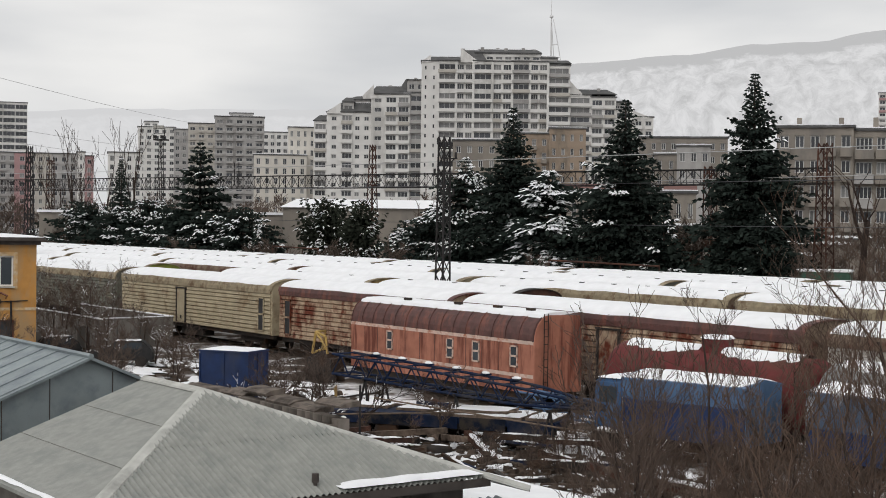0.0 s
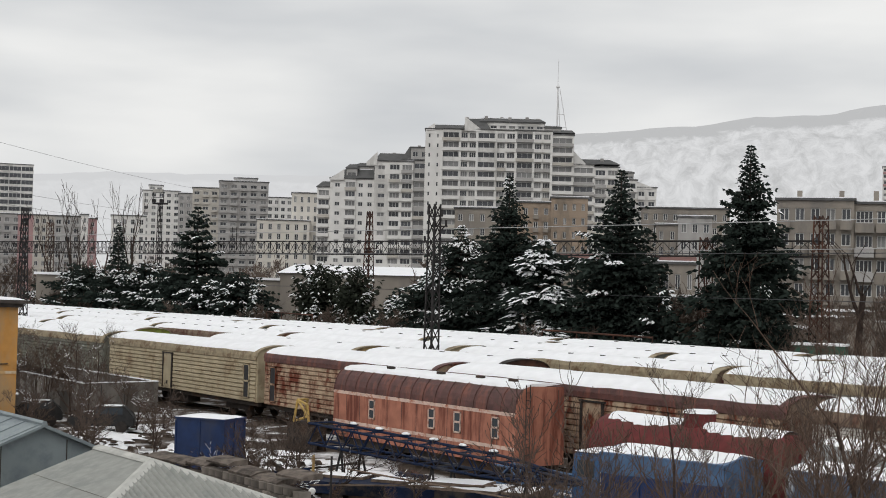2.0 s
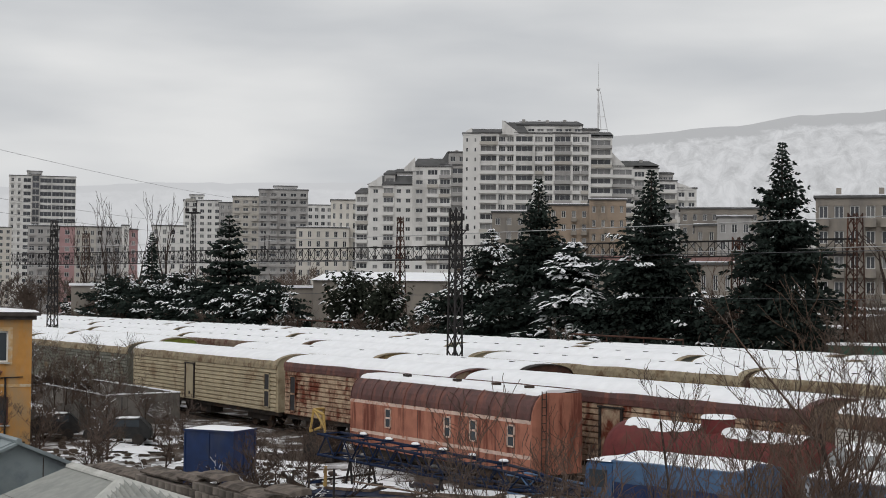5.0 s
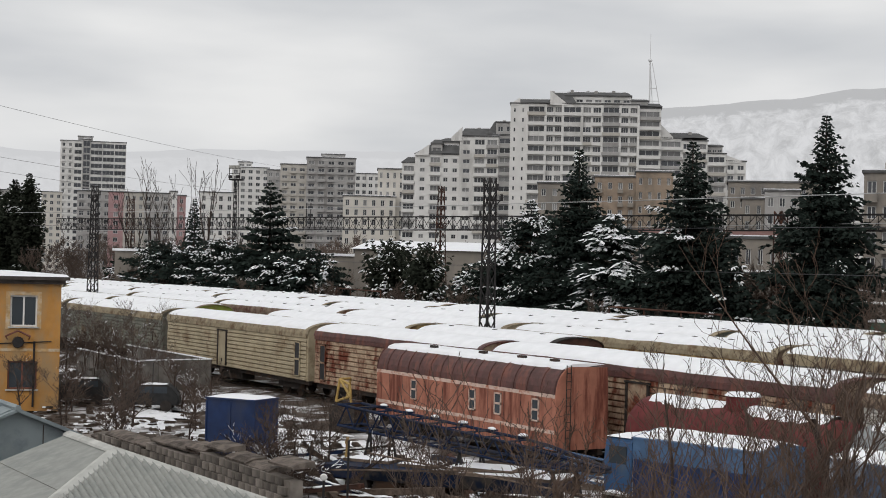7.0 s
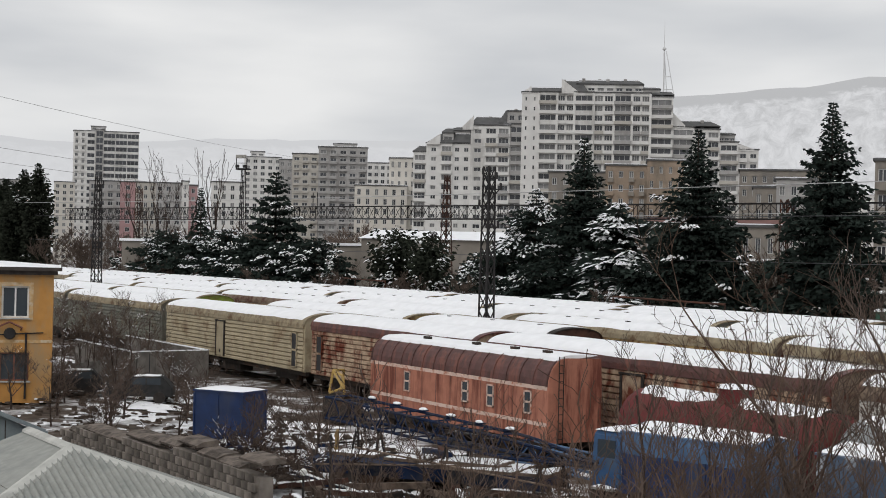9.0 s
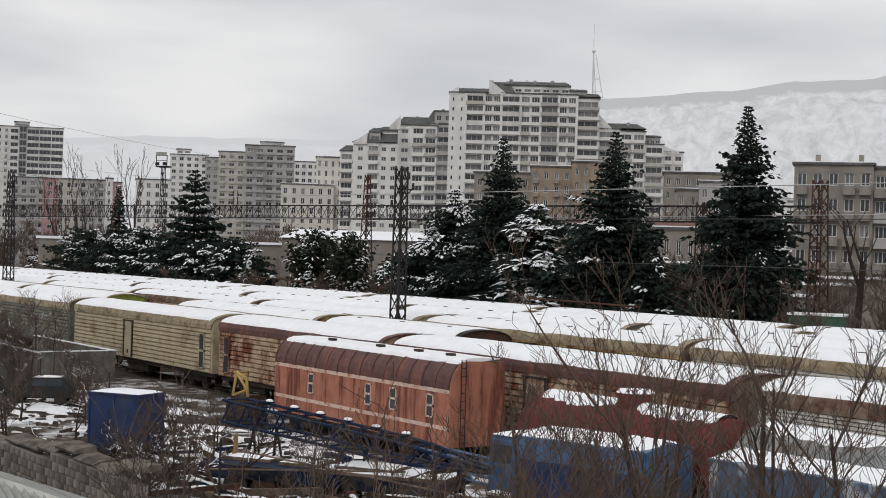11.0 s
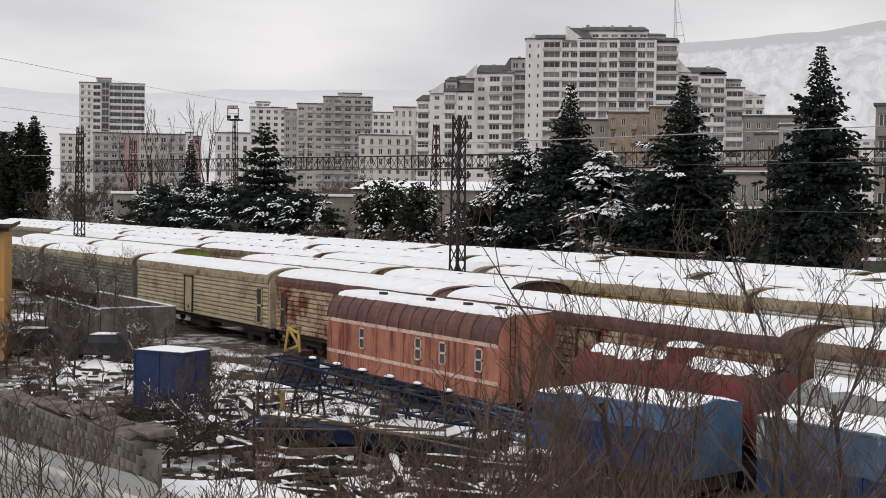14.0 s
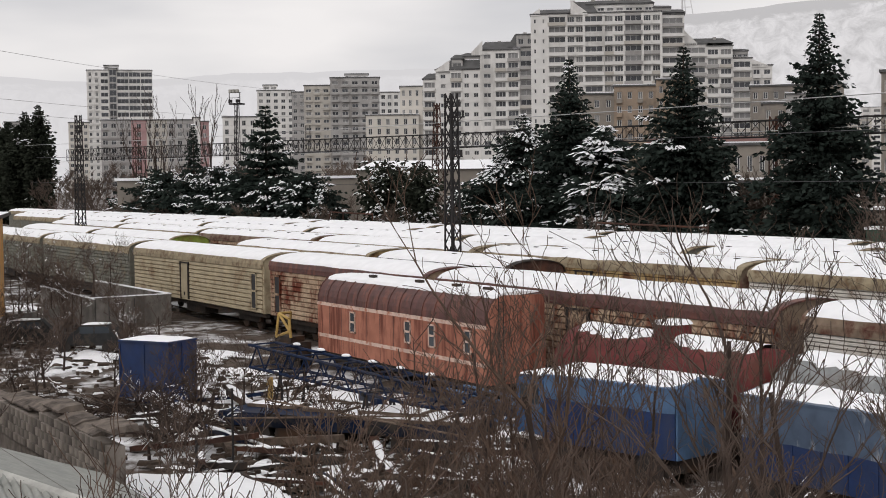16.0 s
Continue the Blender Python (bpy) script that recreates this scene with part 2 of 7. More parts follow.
def snow_slab(parent, x0, x1, y0, y1, z, thick=0.1, ragged=0.08, rise=0.0, name="snow_cover"):
    """A sheet of lying snow with an uneven edge; rise lifts its middle line."""
    nx, ny = max(6, int((x1 - x0) / 0.18)), max(5, int((y1 - y0) / 0.18))
    vs, fs, k = [], [], x0 * 1.7 + y0
    for i in range(nx + 1):
        for j in range(ny + 1):
            u, v = i / nx, j / ny
            x, y = x0 + (x1 - x0) * u, y0 + (y1 - y0) * v
            rim = min(i, nx - i, j, ny - j)
            x += ragged * noise.noise(Vector((y * 2.2 + k, x, 1))) * (1 if i in (0, nx) else 0.3)
            y += ragged * noise.noise(Vector((x * 2.2 + k, y, 8))) * (1 if j in (0, ny) else 0.3)
            h = 0.004 if rim == 0 else thick * (0.75 if rim == 1 else 1.0) + 0.03 * noise.noise(Vector((x * 1.5, y * 1.5, k)))
            vs.append((x, y, z + h + rise * (1 - abs(2 * v - 1))))
    w = ny + 1
    for i in range(nx):
        for j in range(ny):
            fs.append((i * w + j, (i + 1) * w + j, (i + 1) * w + j + 1, i * w + j + 1))
    return solid(name, vs, fs, SNOW, parent, "lying white snow", smooth=True)


def solid(name, verts, faces, mat, parent=None, label="", smooth=False):
    me = bpy.data.meshes.new(name)
    me.from_pydata([tuple(v) for v in verts], [], faces)
    me.materials.append(mat)
    if smooth:
        me.polygons.foreach_set("use_smooth", [True] * len(me.polygons))
    ob = new(name, me)
    if parent:
        ob.parent = parent
    if label:
        ob["label"] = label
    return ob


# ---------------------------------------------------------------- ground
def build_ground():
    """One sheet to the horizon, finer and gently uneven in the yard."""
    xs = [-4500, -1500, -600, -300] + [-150 + 3 * i for i in range(84)] + [130, 300, 900, 3000]
    ys = [-3000, -600, -200, -90] + [-60 + 3 * i for i in range(44)] + [90, 140, 250, 500, 1200, 4500]
    vs, fs = [], []
    for y in ys:
        for x in xs:
            near = -60 < x < 100 and -50 < y < 30
            vs.append((x, y, 0.12 * noise.noise(Vector((x * 0.21, y * 0.21, 0))) - 0.08 if near else -0.1))
    w = len(xs)
    for j in range(len(ys) - 1):
        for i in range(w - 1):
            fs.append((j * w + i, j * w + i + 1, (j + 1) * w + i + 1, (j + 1) * w + i))
    g = solid("ground", vs, fs, GROUND, smooth=True)
    tagged(g, "trampled brown earth with patches of melting snow", "ground", kind="structure")


build_ground()

# ---------------------------------------------------------------- railway wagons
EAVE, CROWN, FLOOR = 3.58, 4.16, 1.0


def arch(half, eave, crown, n=12):
    """Points (y, z) of a flat-arched roof from the near eave to the far one."""
    return [(-half * math.cos(math.pi * i / n), eave + (crown - eave) * math.sin(math.pi * i / n) ** 0.8) for i in range(n + 1)]


def bogie(parent, x, wheel_mesh):
    b = boxes("bogie", UNDER, parent, (x - 1.5, x + 1.5, -1.05, -0.85, 0.42, 0.72), (x - 1.5, x + 1.5, 0.85, 1.05, 0.42, 0.72), (x - 0.3, x + 0.3, -0.9, 0.9, 0.45, 0.8))
    for dx in (-0.95, 0.95):
        for y in (-0.8, 0.8):
            w = new("wheel", wheel_mesh)
            w.parent = b
            w.location = (x + dx, y, 0.47)


def wheel_data():
    bm = bmesh.new()
    bmesh.ops.create_cone(bm, cap_ends=True, segments=18, radius1=0.47, radius2=0.45, depth=0.13, matrix=Matrix.Rotation(radians(90), 4, "X"))
    bmesh.ops.create_cone(bm, cap_ends=True, segments=10, radius1=0.15, radius2=0.12, depth=0.3, matrix=Matrix.Rotation(radians(90), 4, "X"))
    me = bpy.data.meshes.new("wheel")
    bm.to_mesh(me)
    bm.free()
    me.materials.append(UNDER)
    return me


WHEEL = wheel_data()


def ribbed_side(half, z0, z1, step, depth):
    """Points (y, z) of a wall of overlapping boards, from the bottom up."""
    pts, n = [], max(3, round((z1 - z0) / step))
    h = (z1 - z0) / n
    for i in range(n):
        z = z0 + i * h
        g = min(0.05, h * 0.25)
        pts += [(-half + depth * 0.6, z), (-half - depth, z + g), (-half - depth * 0.75, z + h - g * 0.3), (-half + depth * 0.6, z + h - 0.004)]
    return pts


def wagon(x0, x1, yc, side, eave_mat, label, end_mat=None, ribs=0.24, doors=(), windows=(), vents=6, snow=True, eave=EAVE, crown=CROWN, group="wagons in the yard", boards=True):
    """A bogie van with boarded sides, an arched roof and snow on it. doors, windows: distances from its left end."""
    length = x1 - x0
    t = thing("railway_wagon", pose((x0 + x1) / 2, yc, 0), label, "railway wagon", group)
    hl, half = length / 2, 1.5
    # side boards
    prof = ribbed_side(half, FLOOR, eave - 0.02, ribs, 0.055 if boards else 0.012)
    for name, flip in (("near_side", 1), ("far_side", -1)):
        bm = bmesh.new()
        outline = prof + [(-half + 0.12, eave - 0.02), (-half + 0.12, FLOOR)]
        prism(bm, [(y * flip, z) for y, z in outline], -hl + 0.05, hl - 0.05)
        part("side_wall", bm, side, t)
    # end walls
    for sgn in (-1, 1):
        bm = bmesh.new()
        outline = [(-half, FLOOR)] + arch(half, eave - 0.03, crown - 0.03) + [(half, FLOOR)]
        xa = sgn * hl
        prism(bm, outline, xa - 0.05, xa + 0.05)
        e = part("end_wall", bm, end_mat or side, t)
        boxes("corner_post", end_mat or side, e, *[(xa - 0.06, xa + 0.09, y - 0.05, y + 0.05, FLOOR, eave - 0.1) for y in (-1.44, -0.5, 0.5, 1.44)])
    # roof sheet
    up, down = arch(half + 0.07, eave, crown), arch(half + 0.07, eave - 0.05, crown - 0.05)
    bm = bmesh.new()
    prism(bm, up + down[::-1], -hl - 0.12, hl + 0.12)
    roof = part("roof", bm, eave_mat, t, smooth=False)
    k = int(length / 2.3)
    for i in range(k + 1 if boards else 0):
        x = -hl + i * length / k
        bm = bmesh.new()
        prism(bm, [(y, z + 0.012) for y, z in up[:4]] + [(y, z - 0.02) for y, z in up[3::-1]], x - 0.03, x + 0.03)
        part("roof_seam", bm, eave_mat, roof)
    bm = bmesh.new()
    box(bm, -hl, hl, -half - 0.09, -half + 0.02, eave - 0.24, eave - 0.03)
    part("eave_board", bm, eave_mat, t)
    if snow:
        snow_cap(t, hl + 0.1, half + 0.07, eave, crown, edge=0.24 if yc < 3 else 0.29)
    # running gear
    boxes("underframe", UNDER, t, (-hl, hl, -1.35, -1.15, 0.78, FLOOR), (-hl, hl, 1.15, 1.35, 0.78, FLOOR), (-hl, hl, -0.25, 0.25, 0.62, FLOOR), (-hl - 0.5, -hl, -0.15, 0.15, 0.78, FLOOR), (hl, hl + 0.5, -0.15, 0.15, 0.78, FLOOR))
    boxes("equipment_box", UNDER, t, (-1.8, 1.2, -1.2, -0.4, 0.35, 0.8))
    for sgn in (-1, 1):
        bogie(t, sgn * (hl - 3.0), WHEEL)
    for d in doors:
        x = -hl + d
        y = -half - 0.08
        dr = boxes("door", FRAME_GREY if not boards else side, t, (x, x + 1.15, y, y + 0.05, FLOOR + 0.15, eave - 0.42))
        for xa in (x - 0.13, x + 1.15):
            boxes("door_post", UNDER, dr, (xa, xa + 0.13, y - 0.04, y + 0.06, FLOOR + 0.1, eave - 0.32))
        boxes("door_rail", UNDER, dr, (x - 0.2, x + 1.35, y - 0.05, y + 0.06, eave - 0.4, eave - 0.33))
        boxes("latch", UNDER, dr, (x + 0.5, x + 0.65, y - 0.03, y, 1.3, 1.5))
    for d in windows:
        x = -hl + d
        y = -half - 0.13
        w = boxes("window", side, t, (x, x + 0.06, y, y + 0.06, 1.2, 3.1), (x + 0.62, x + 0.68, y, y + 0.06, 1.2, 3.1), (x, x + 0.68, y, y + 0.06, 3.04, 3.1), (x, x + 0.68, y, y + 0.06, 2.1, 2.2), (x, x + 0.68, y, y + 0.06, 1.2, 1.26))
        # near-black sheets paint in the dark inside of the two openings
        boxes("pane", DARK, w, (x + 0.06, x + 0.62, y + 0.03, y + 0.05, 2.2, 3.04), (x + 0.06, x + 0.62, y + 0.03, y + 0.05, 1.26, 2.1))
    for i in range(vents):
        x = -hl + length * (i + 0.5) / vents
        boxes("roof_vent", UNDER, t, (x - 0.15, x + 0.15, -0.62, -0.48, crown - 0.12, crown + 0.075))
    return t


def snow_cap(t, hl, half, eave, crown, thick=0.07, edge=0.26):
    """Snow on an arched roof, thinning out unevenly above the eaves."""
    n, nx = 14, int(hl * 2)
    vs, fs = [], []
    seed = t.location.x * 0.37 + t.location.y
    a0 = edge + 0.05
    for i in range(nx + 1):
        x = -hl + 2 * hl * i / nx
        bare = 0.0 if 0 < i < nx else 1.0
        cut = a0 + 0.10 * noise.noise(Vector((x * 0.5 + seed, 0, 3))) + 0.05 * noise.noise(Vector((x * 2.3 + seed, 5, 3)))
        for j in range(n + 1):
            s = cut + (math.pi - 2 * cut) * j / n
            lift = thick * min(1.0, 4 * min(j, n - j) / n) + 0.008
            lift += 0.025 * noise.noise(Vector((x * 0.8 + seed, j * 0.5, 1))) * min(1, min(j, n - j))
            pull = (0.12 if i == 0 else 0.42 + 0.3 * noise.noise(Vector((seed, j * 0.35, 7)))) if bare else 0.0
            vs.append((x + (pull if i == 0 else -pull), -half * math.cos(s), eave + (crown - eave) * math.sin(s) ** 0.8 + lift * (0.3 if bare else 1.0)))
    w = n + 1
    for i in range(nx):
        for j in range(n):
            fs.append((i * w + j, (i + 1) * w + j, (i + 1) * w + j + 1, i * w + j + 1))
    fs.append([j for j in range(w)][::-1])
    fs.append([nx * w + j for j in range(w)])
    solid("snow_cover", vs, fs, SNOW, t, "smooth white snow", smooth=False)


def build_wagons():
    y1, y2, y3, y4, y5, y6 = 1.5, 7.2, 13.0, 18.0, 23.0, 28.0
    wagon(-22.0, -1.0, y1, CREAM, EAVE_TAN, "weathered cream boarded wagon with a snowy roof", doors=(8.8,), windows=(19.6,), vents=0)
    wagon(0.0, 16.3, y1, CREAM_RUST, RED_ROOF, "rust-eaten cream boarded wagon under snow", windows=(0.7,), vents=0)
    wagon(17.3, 37.5, y1, CREAM_RUST, RED_ROOF, "brown boarded wagon with a rounded rusty end", end_mat=EAVE_BROWN, doors=(9.6,), vents=0)
    wagon(38.7, 58.0, y1, PALE, EAVE_BROWN, "pale ribbed wagon with snow on its roof", ribs=0.12, vents=0)
    wagon(-44.0, -23.1, y1, GREY_PAINT, EAVE_TAN, "grey boarded wagon with a snowy roof", vents=0)
    wagon(-51.0, -31.5, y2, GREY_PAINT, EAVE_TAN, "snow-covered wagon with a faded green end", end_mat=OLIVE, vents=0)
    wagon(-18.8, -0.2, y2, OCHRE, EAVE_TAN, "ochre wagon with broken snow on its roof", vents=3, crown=4.2, eave=3.66)
    # the end wall is coloured dark in place of the shaded hollow there
    wagon(0.9, 13.8, y2, OCHRE, UNDER, "short ochre wagon with its hollow end coloured dark", end_mat=MAST_RUST, vents=3)
    high = dict(eave=3.72, crown=4.26)
    wagon(-66.5, -45.2, y1, GREY_PAINT, EAVE_TAN, "grey boarded wagon with a snowy roof", vents=0)
    wagon(-73.5, -52.2, y2, GREY_PAINT, EAVE_TAN, "grey-green boarded wagon under snow", vents=0)
    wagon(-84.5, -63.2, y3, CREAM, EAVE_TAN, "cream wagon under thick snow", vents=0, **high)
    wagon(-62.0, -41.8, y3, GREY_PAINT, EAVE_TAN, "grey-green wagon under snow", vents=5, **high)
    wagon(-40.9, -19.9, y3, CREAM_RUST, EAVE_BROWN, "rusty cream wagon under thick snow", doors=(16,), vents=9, **high)
    wagon(-18.8, 1.0, y3, CREAM, EAVE_TAN, "cream wagon under thick snow", vents=0, **high)
    wagon(2.0, 22.8, y3, OCHRE, EAVE_TAN, "ochre boarded wagon with a raised rusty end", end_mat=EAVE_BROWN, doors=(9,), ribs=0.2, vents=8, **high)
    wagon(23.4, 44.0, y3, PALE, EAVE_TAN, "pale ribbed passenger wagon with snow on its roof", ribs=0.14, vents=6, **high)
    for x in (-121, -98.5, -76, -53.5, -31, -8.5, 14):
        wagon(x, x + 21.4, y4, GREY_PAINT, EAVE_TAN, "grey passenger wagon under thick snow", ribs=0.12, vents=9, boards=False, eave=3.85, crown=4.42)
    for x in (-137, -114.5, -92, -69.5, -47, -24.5, -2, 20.5):
        wagon(x, x + 21.4, y5, PALE, EAVE_TAN, "pale passenger wagon under thick snow", ribs=0.12, vents=0, boards=False, eave=3.8, crown=4.35)
    for x in (-165, -142.5, -120, -97.5, -75, -52.5, -30, -7.5, 15):
        wagon(x, x + 21.4, y6, GREY_PAINT, EAVE_TAN, "snow-covered wagon at the far edge of the yard", ribs=0.12, vents=6, boards=False, eave=3.8, crown=4.35)


build_wagons()


def build_tracks():
    for y in (1.5, 7.2, 13.0, 18.0, 23.0, 28.0):
        t = thing("railway_track", pose(-20, y, 0), "rusty rails on timber sleepers under the wagons", "railway track", "yard tracks", "structure")
        for s in (-0.76, 0.76):
            boxes("rail", UNDER, t, (-150, 85, s - 0.035, s + 0.035, -0.1, 0.0))


build_tracks()


def red_wagon():
    """The salmon-red service van with a curved dark roof, two pale stripes and four small windows."""
    x0, x1, y0, y1 = 13.6, 27.2, -3.7, -1.3
    L, W = x1 - x0, y1 - y0
    t = thing("service_wagon", pose((x0 + x1) / 2, (y0 + y1) / 2, 0), "salmon-red metal service wagon with pale stripes and rust streaks", "railway wagon", "wagons in the yard")
    hl, hw = L / 2, W / 2
    body = boxes("body", RED_PAINT, t, (-hl, hl, -hw, hw, 0.75, 2.78))
    # curved shoulder and flat top
    prof = [(-hw, 2.78)] + [(-hw + 0.75 * (1 - math.cos(a)), 2.78 + 1.05 * math.sin(a)) for a in (math.pi / 2 * i / 6 for i in range(1, 7))]
    prof = prof + [(hw - 0.05, 3.80), (hw, 2.78)]
    bm = bmesh.new()
    prism(bm, prof, -hl, hl - 0.01)
    roof = part("roof", bm, RED_ROOF, t, "dark red curved roof sheet")
    k = 15
    for i in range(k + 1):
        bm = bmesh.new()
        x = -hl + 0.02 + (L - 0.1) * i / k
        prism(bm, [(y - 0.02, z + 0.015) for y, z in prof[:7]] + [(y + 0.03, z - 0.03) for y, z in prof[6::-1]], x - 0.022, x + 0.022)
        part("roof_seam", bm, RED_ROOF, roof)
    # end wall, with a ladder
    bm = bmesh.new()
    prism(bm, [(-hw, 0.75)] + prof + [(hw, 0.75)], hl, hl + 0.05)
    part("end_wall", bm, RED_PAINT, t)
    lad = bmesh.new()
    for y in (-hw + 0.42, -hw + 0.62):
        rod(lad, (hl + 0.12, y, 0.7), (hl + 0.12, y, 3.9), 0.02)
    for i in range(10):
        rod(lad, (hl + 0.12, -hw + 0.42, 0.9 + 0.3 * i), (hl + 0.12, -hw + 0.62, 0.9 + 0.3 * i), 0.015)
    part("ladder", lad, UNDER, t, "thin dark ladder")
    for z in (2.74, 1.42):
        boxes("stripe", STRIPE, t, (-hl - 0.005, hl - 0.02, -hw - 0.012, -hw + 0.02, z - 0.07, z + 0.07))
    for i in range(1, 12):
        x = -hl + L * i / 12
        boxes("panel_joint", RED_ROOF, body, (x - 0.015, x + 0.015, -hw - 0.008, -hw + 0.02, 0.8, 2.66))
    for x in (16.9, 21.55, 23.4, 25.95):
        xl = x - (x0 + x1) / 2
        z0, z1 = 1.72, 2.58
        w = boxes("window", STRIPE, t, (xl - 0.25, xl - 0.19, -hw - 0.04, -hw + 0.02, z0, z1), (xl + 0.19, xl + 0.25, -hw - 0.04, -hw + 0.02, z0, z1), (xl - 0.25, xl + 0.25, -hw - 0.04, -hw + 0.02, z1 - 0.06, z1), (xl - 0.25, xl + 0.25, -hw - 0.04, -hw + 0.02, z0, z0 + 0.06), (xl - 0.25, xl + 0.25, -hw - 0.04, -hw + 0.02, 2.12, 2.2))
        boxes("pane", GLASS, w, (xl - 0.19, xl + 0.19, -hw - 0.02, -hw + 0.01, z0 + 0.06, 2.12), (xl - 0.19, xl + 0.19, -hw - 0.02, -hw + 0.01, 2.2, z1 - 0.06))
    # snow on the flat top
    vs, fs, nx = [], [], 60
    for i in range(nx + 1):
        x = -hl + 0.1 + (L - 0.15) * i / nx
        e = 0.06 * noise.noise(Vector((x * 1.7, 1, 7)))
        for y, z in ((-hw + 0.42 + e, 3.72), (-hw + 0.5 + e, 3.84), (-hw + 0.8, 3.93), (0.3, 3.95), (hw - 0.1, 3.9)):
            vs.append((x, y, z + 0.02 * noise.noise(Vector((x, y * 2, 2)))))
    for i in range(nx):
        for j in range(4):
            fs.append((i * 5 + j, i * 5 + 5 + j, i * 5 + 6 + j, i * 5 + 1 + j))
    fs += [tuple(range(5))[::-1], tuple(nx * 5 + j for j in range(5))]
    solid("snow_cover", vs, fs, SNOW, t, "smooth white snow")
    for x in (-3.5, 0.4, 3.2, 5.4):
        boxes("roof_vent", UNDER, t, (x - 0.2, x + 0.2, -0.35, -0.15, 3.85, 4.03))
    boxes("underframe", UNDER, t, (-hl, hl, -1.0, -0.8, 0.5, 0.75), (-hl, hl, 0.8, 1.0, 0.5, 0.75))
    for s in (-1, 1):
        bogie(t, s * (hl - 2.2), WHEEL)


red_wagon()


def tank_wagon(x0, x1, yc, mat, label, zc=1.95, r=1.25, snow=((0.02, 0.44), (0.56, 0.97))):
    L = x1 - x0
    t = thing("tank_wagon", pose((x0 + x1) / 2, yc, 0), label, "tank wagon", "tank wagons")
    bm = bmesh.new()
    n, hl = 28, L / 2
    prof = [(-hl - 0.35, 0.0), (-hl - 0.28, 0.6), (-hl - 0.1, 1.0), (-hl + 0.1, 1.0), (hl - 0.1, 1.0), (hl + 0.1, 1.0), (hl + 0.28, 0.6), (hl + 0.35, 0.0)]
    rings = [[bm.verts.new((x, s * r * math.cos(2 * math.pi * i / n), zc + s * r * math.sin(2 * math.pi * i / n))) for i in range(n)] for x, s in prof[1:-1]]
    for a, b in zip(rings, rings[1:]):
        for i in range(n):
            bm.faces.new((a[i], a[(i + 1) % n], b[(i + 1) % n], b[i]))
    bm.faces.new(rings[0])
    bm.faces.new(rings[-1][::-1])
    part("tank", bm, mat, t, smooth=True)
    bm = bmesh.new()
    bmesh.ops.create_cone(bm, cap_ends=True, segments=20, radius1=0.55, radius2=0.55, depth=0.5, matrix=Matrix.Translation((0, 0, zc + r + 0.12)))
    d = part("dome", bm, mat, t)
    bm = bmesh.new()
    bmesh.ops.create_cone(bm, cap_ends=True, segments=20, radius1=0.6, radius2=0.5, depth=0.1, matrix=Matrix.Translation((0, 0, zc + r + 0.41)))
    part("snow_cap", bm, SNOW, d, "white snow")
    for a, b in snow:
        vs, fs = [], []
        nx, ns = 24, 8
        for i in range(nx + 1):
            x = -hl + L * (a + (b - a) * i / nx)
            taper = math.sin(math.pi * (i + 0.15) / (nx + 0.3)) ** 0.14
            half = (0.56 + 0.2 * noise.noise(Vector((x * 1.9, yc, 4))) + 0.1 * noise.noise(Vector((x * 5.1, yc, 9)))) * taper
            for j in range(ns + 1):
                s = math.pi / 2 + half * (1 - 2 * j / ns)
                rr = r + 0.1 * math.sin(math.pi * j / ns) ** 0.5 + 0.005
                vs.append((x, -rr * math.cos(s) * -1, zc + rr * math.sin(s)))
        for i in range(nx):
            for j in range(ns):
                fs.append((i * 9 + j, i * 9 + 9 + j, i * 9 + 10 + j, i * 9 + 1 + j))
        solid("snow_patch", vs, fs, SNOW, t, "white snow", smooth=True)
    boxes("underframe", UNDER, t, (-hl, hl, -1.1, -0.9, 0.55, 0.8), (-hl, hl, 0.9, 1.1, 0.55, 0.8), (-hl, hl, -0.3, 0.3, 0.5, 0.75))
    for s in (-1, 1):
        bogie(t, s * (hl - 1.6), WHEEL)


tank_wagon(32.0, 40.6, -2.9, MAROON, "maroon tank wagon with patches of snow on top")
tank_wagon(41.8, 52.0, -2.9, GREY_TANK, "grey tank wagon with snow on top")

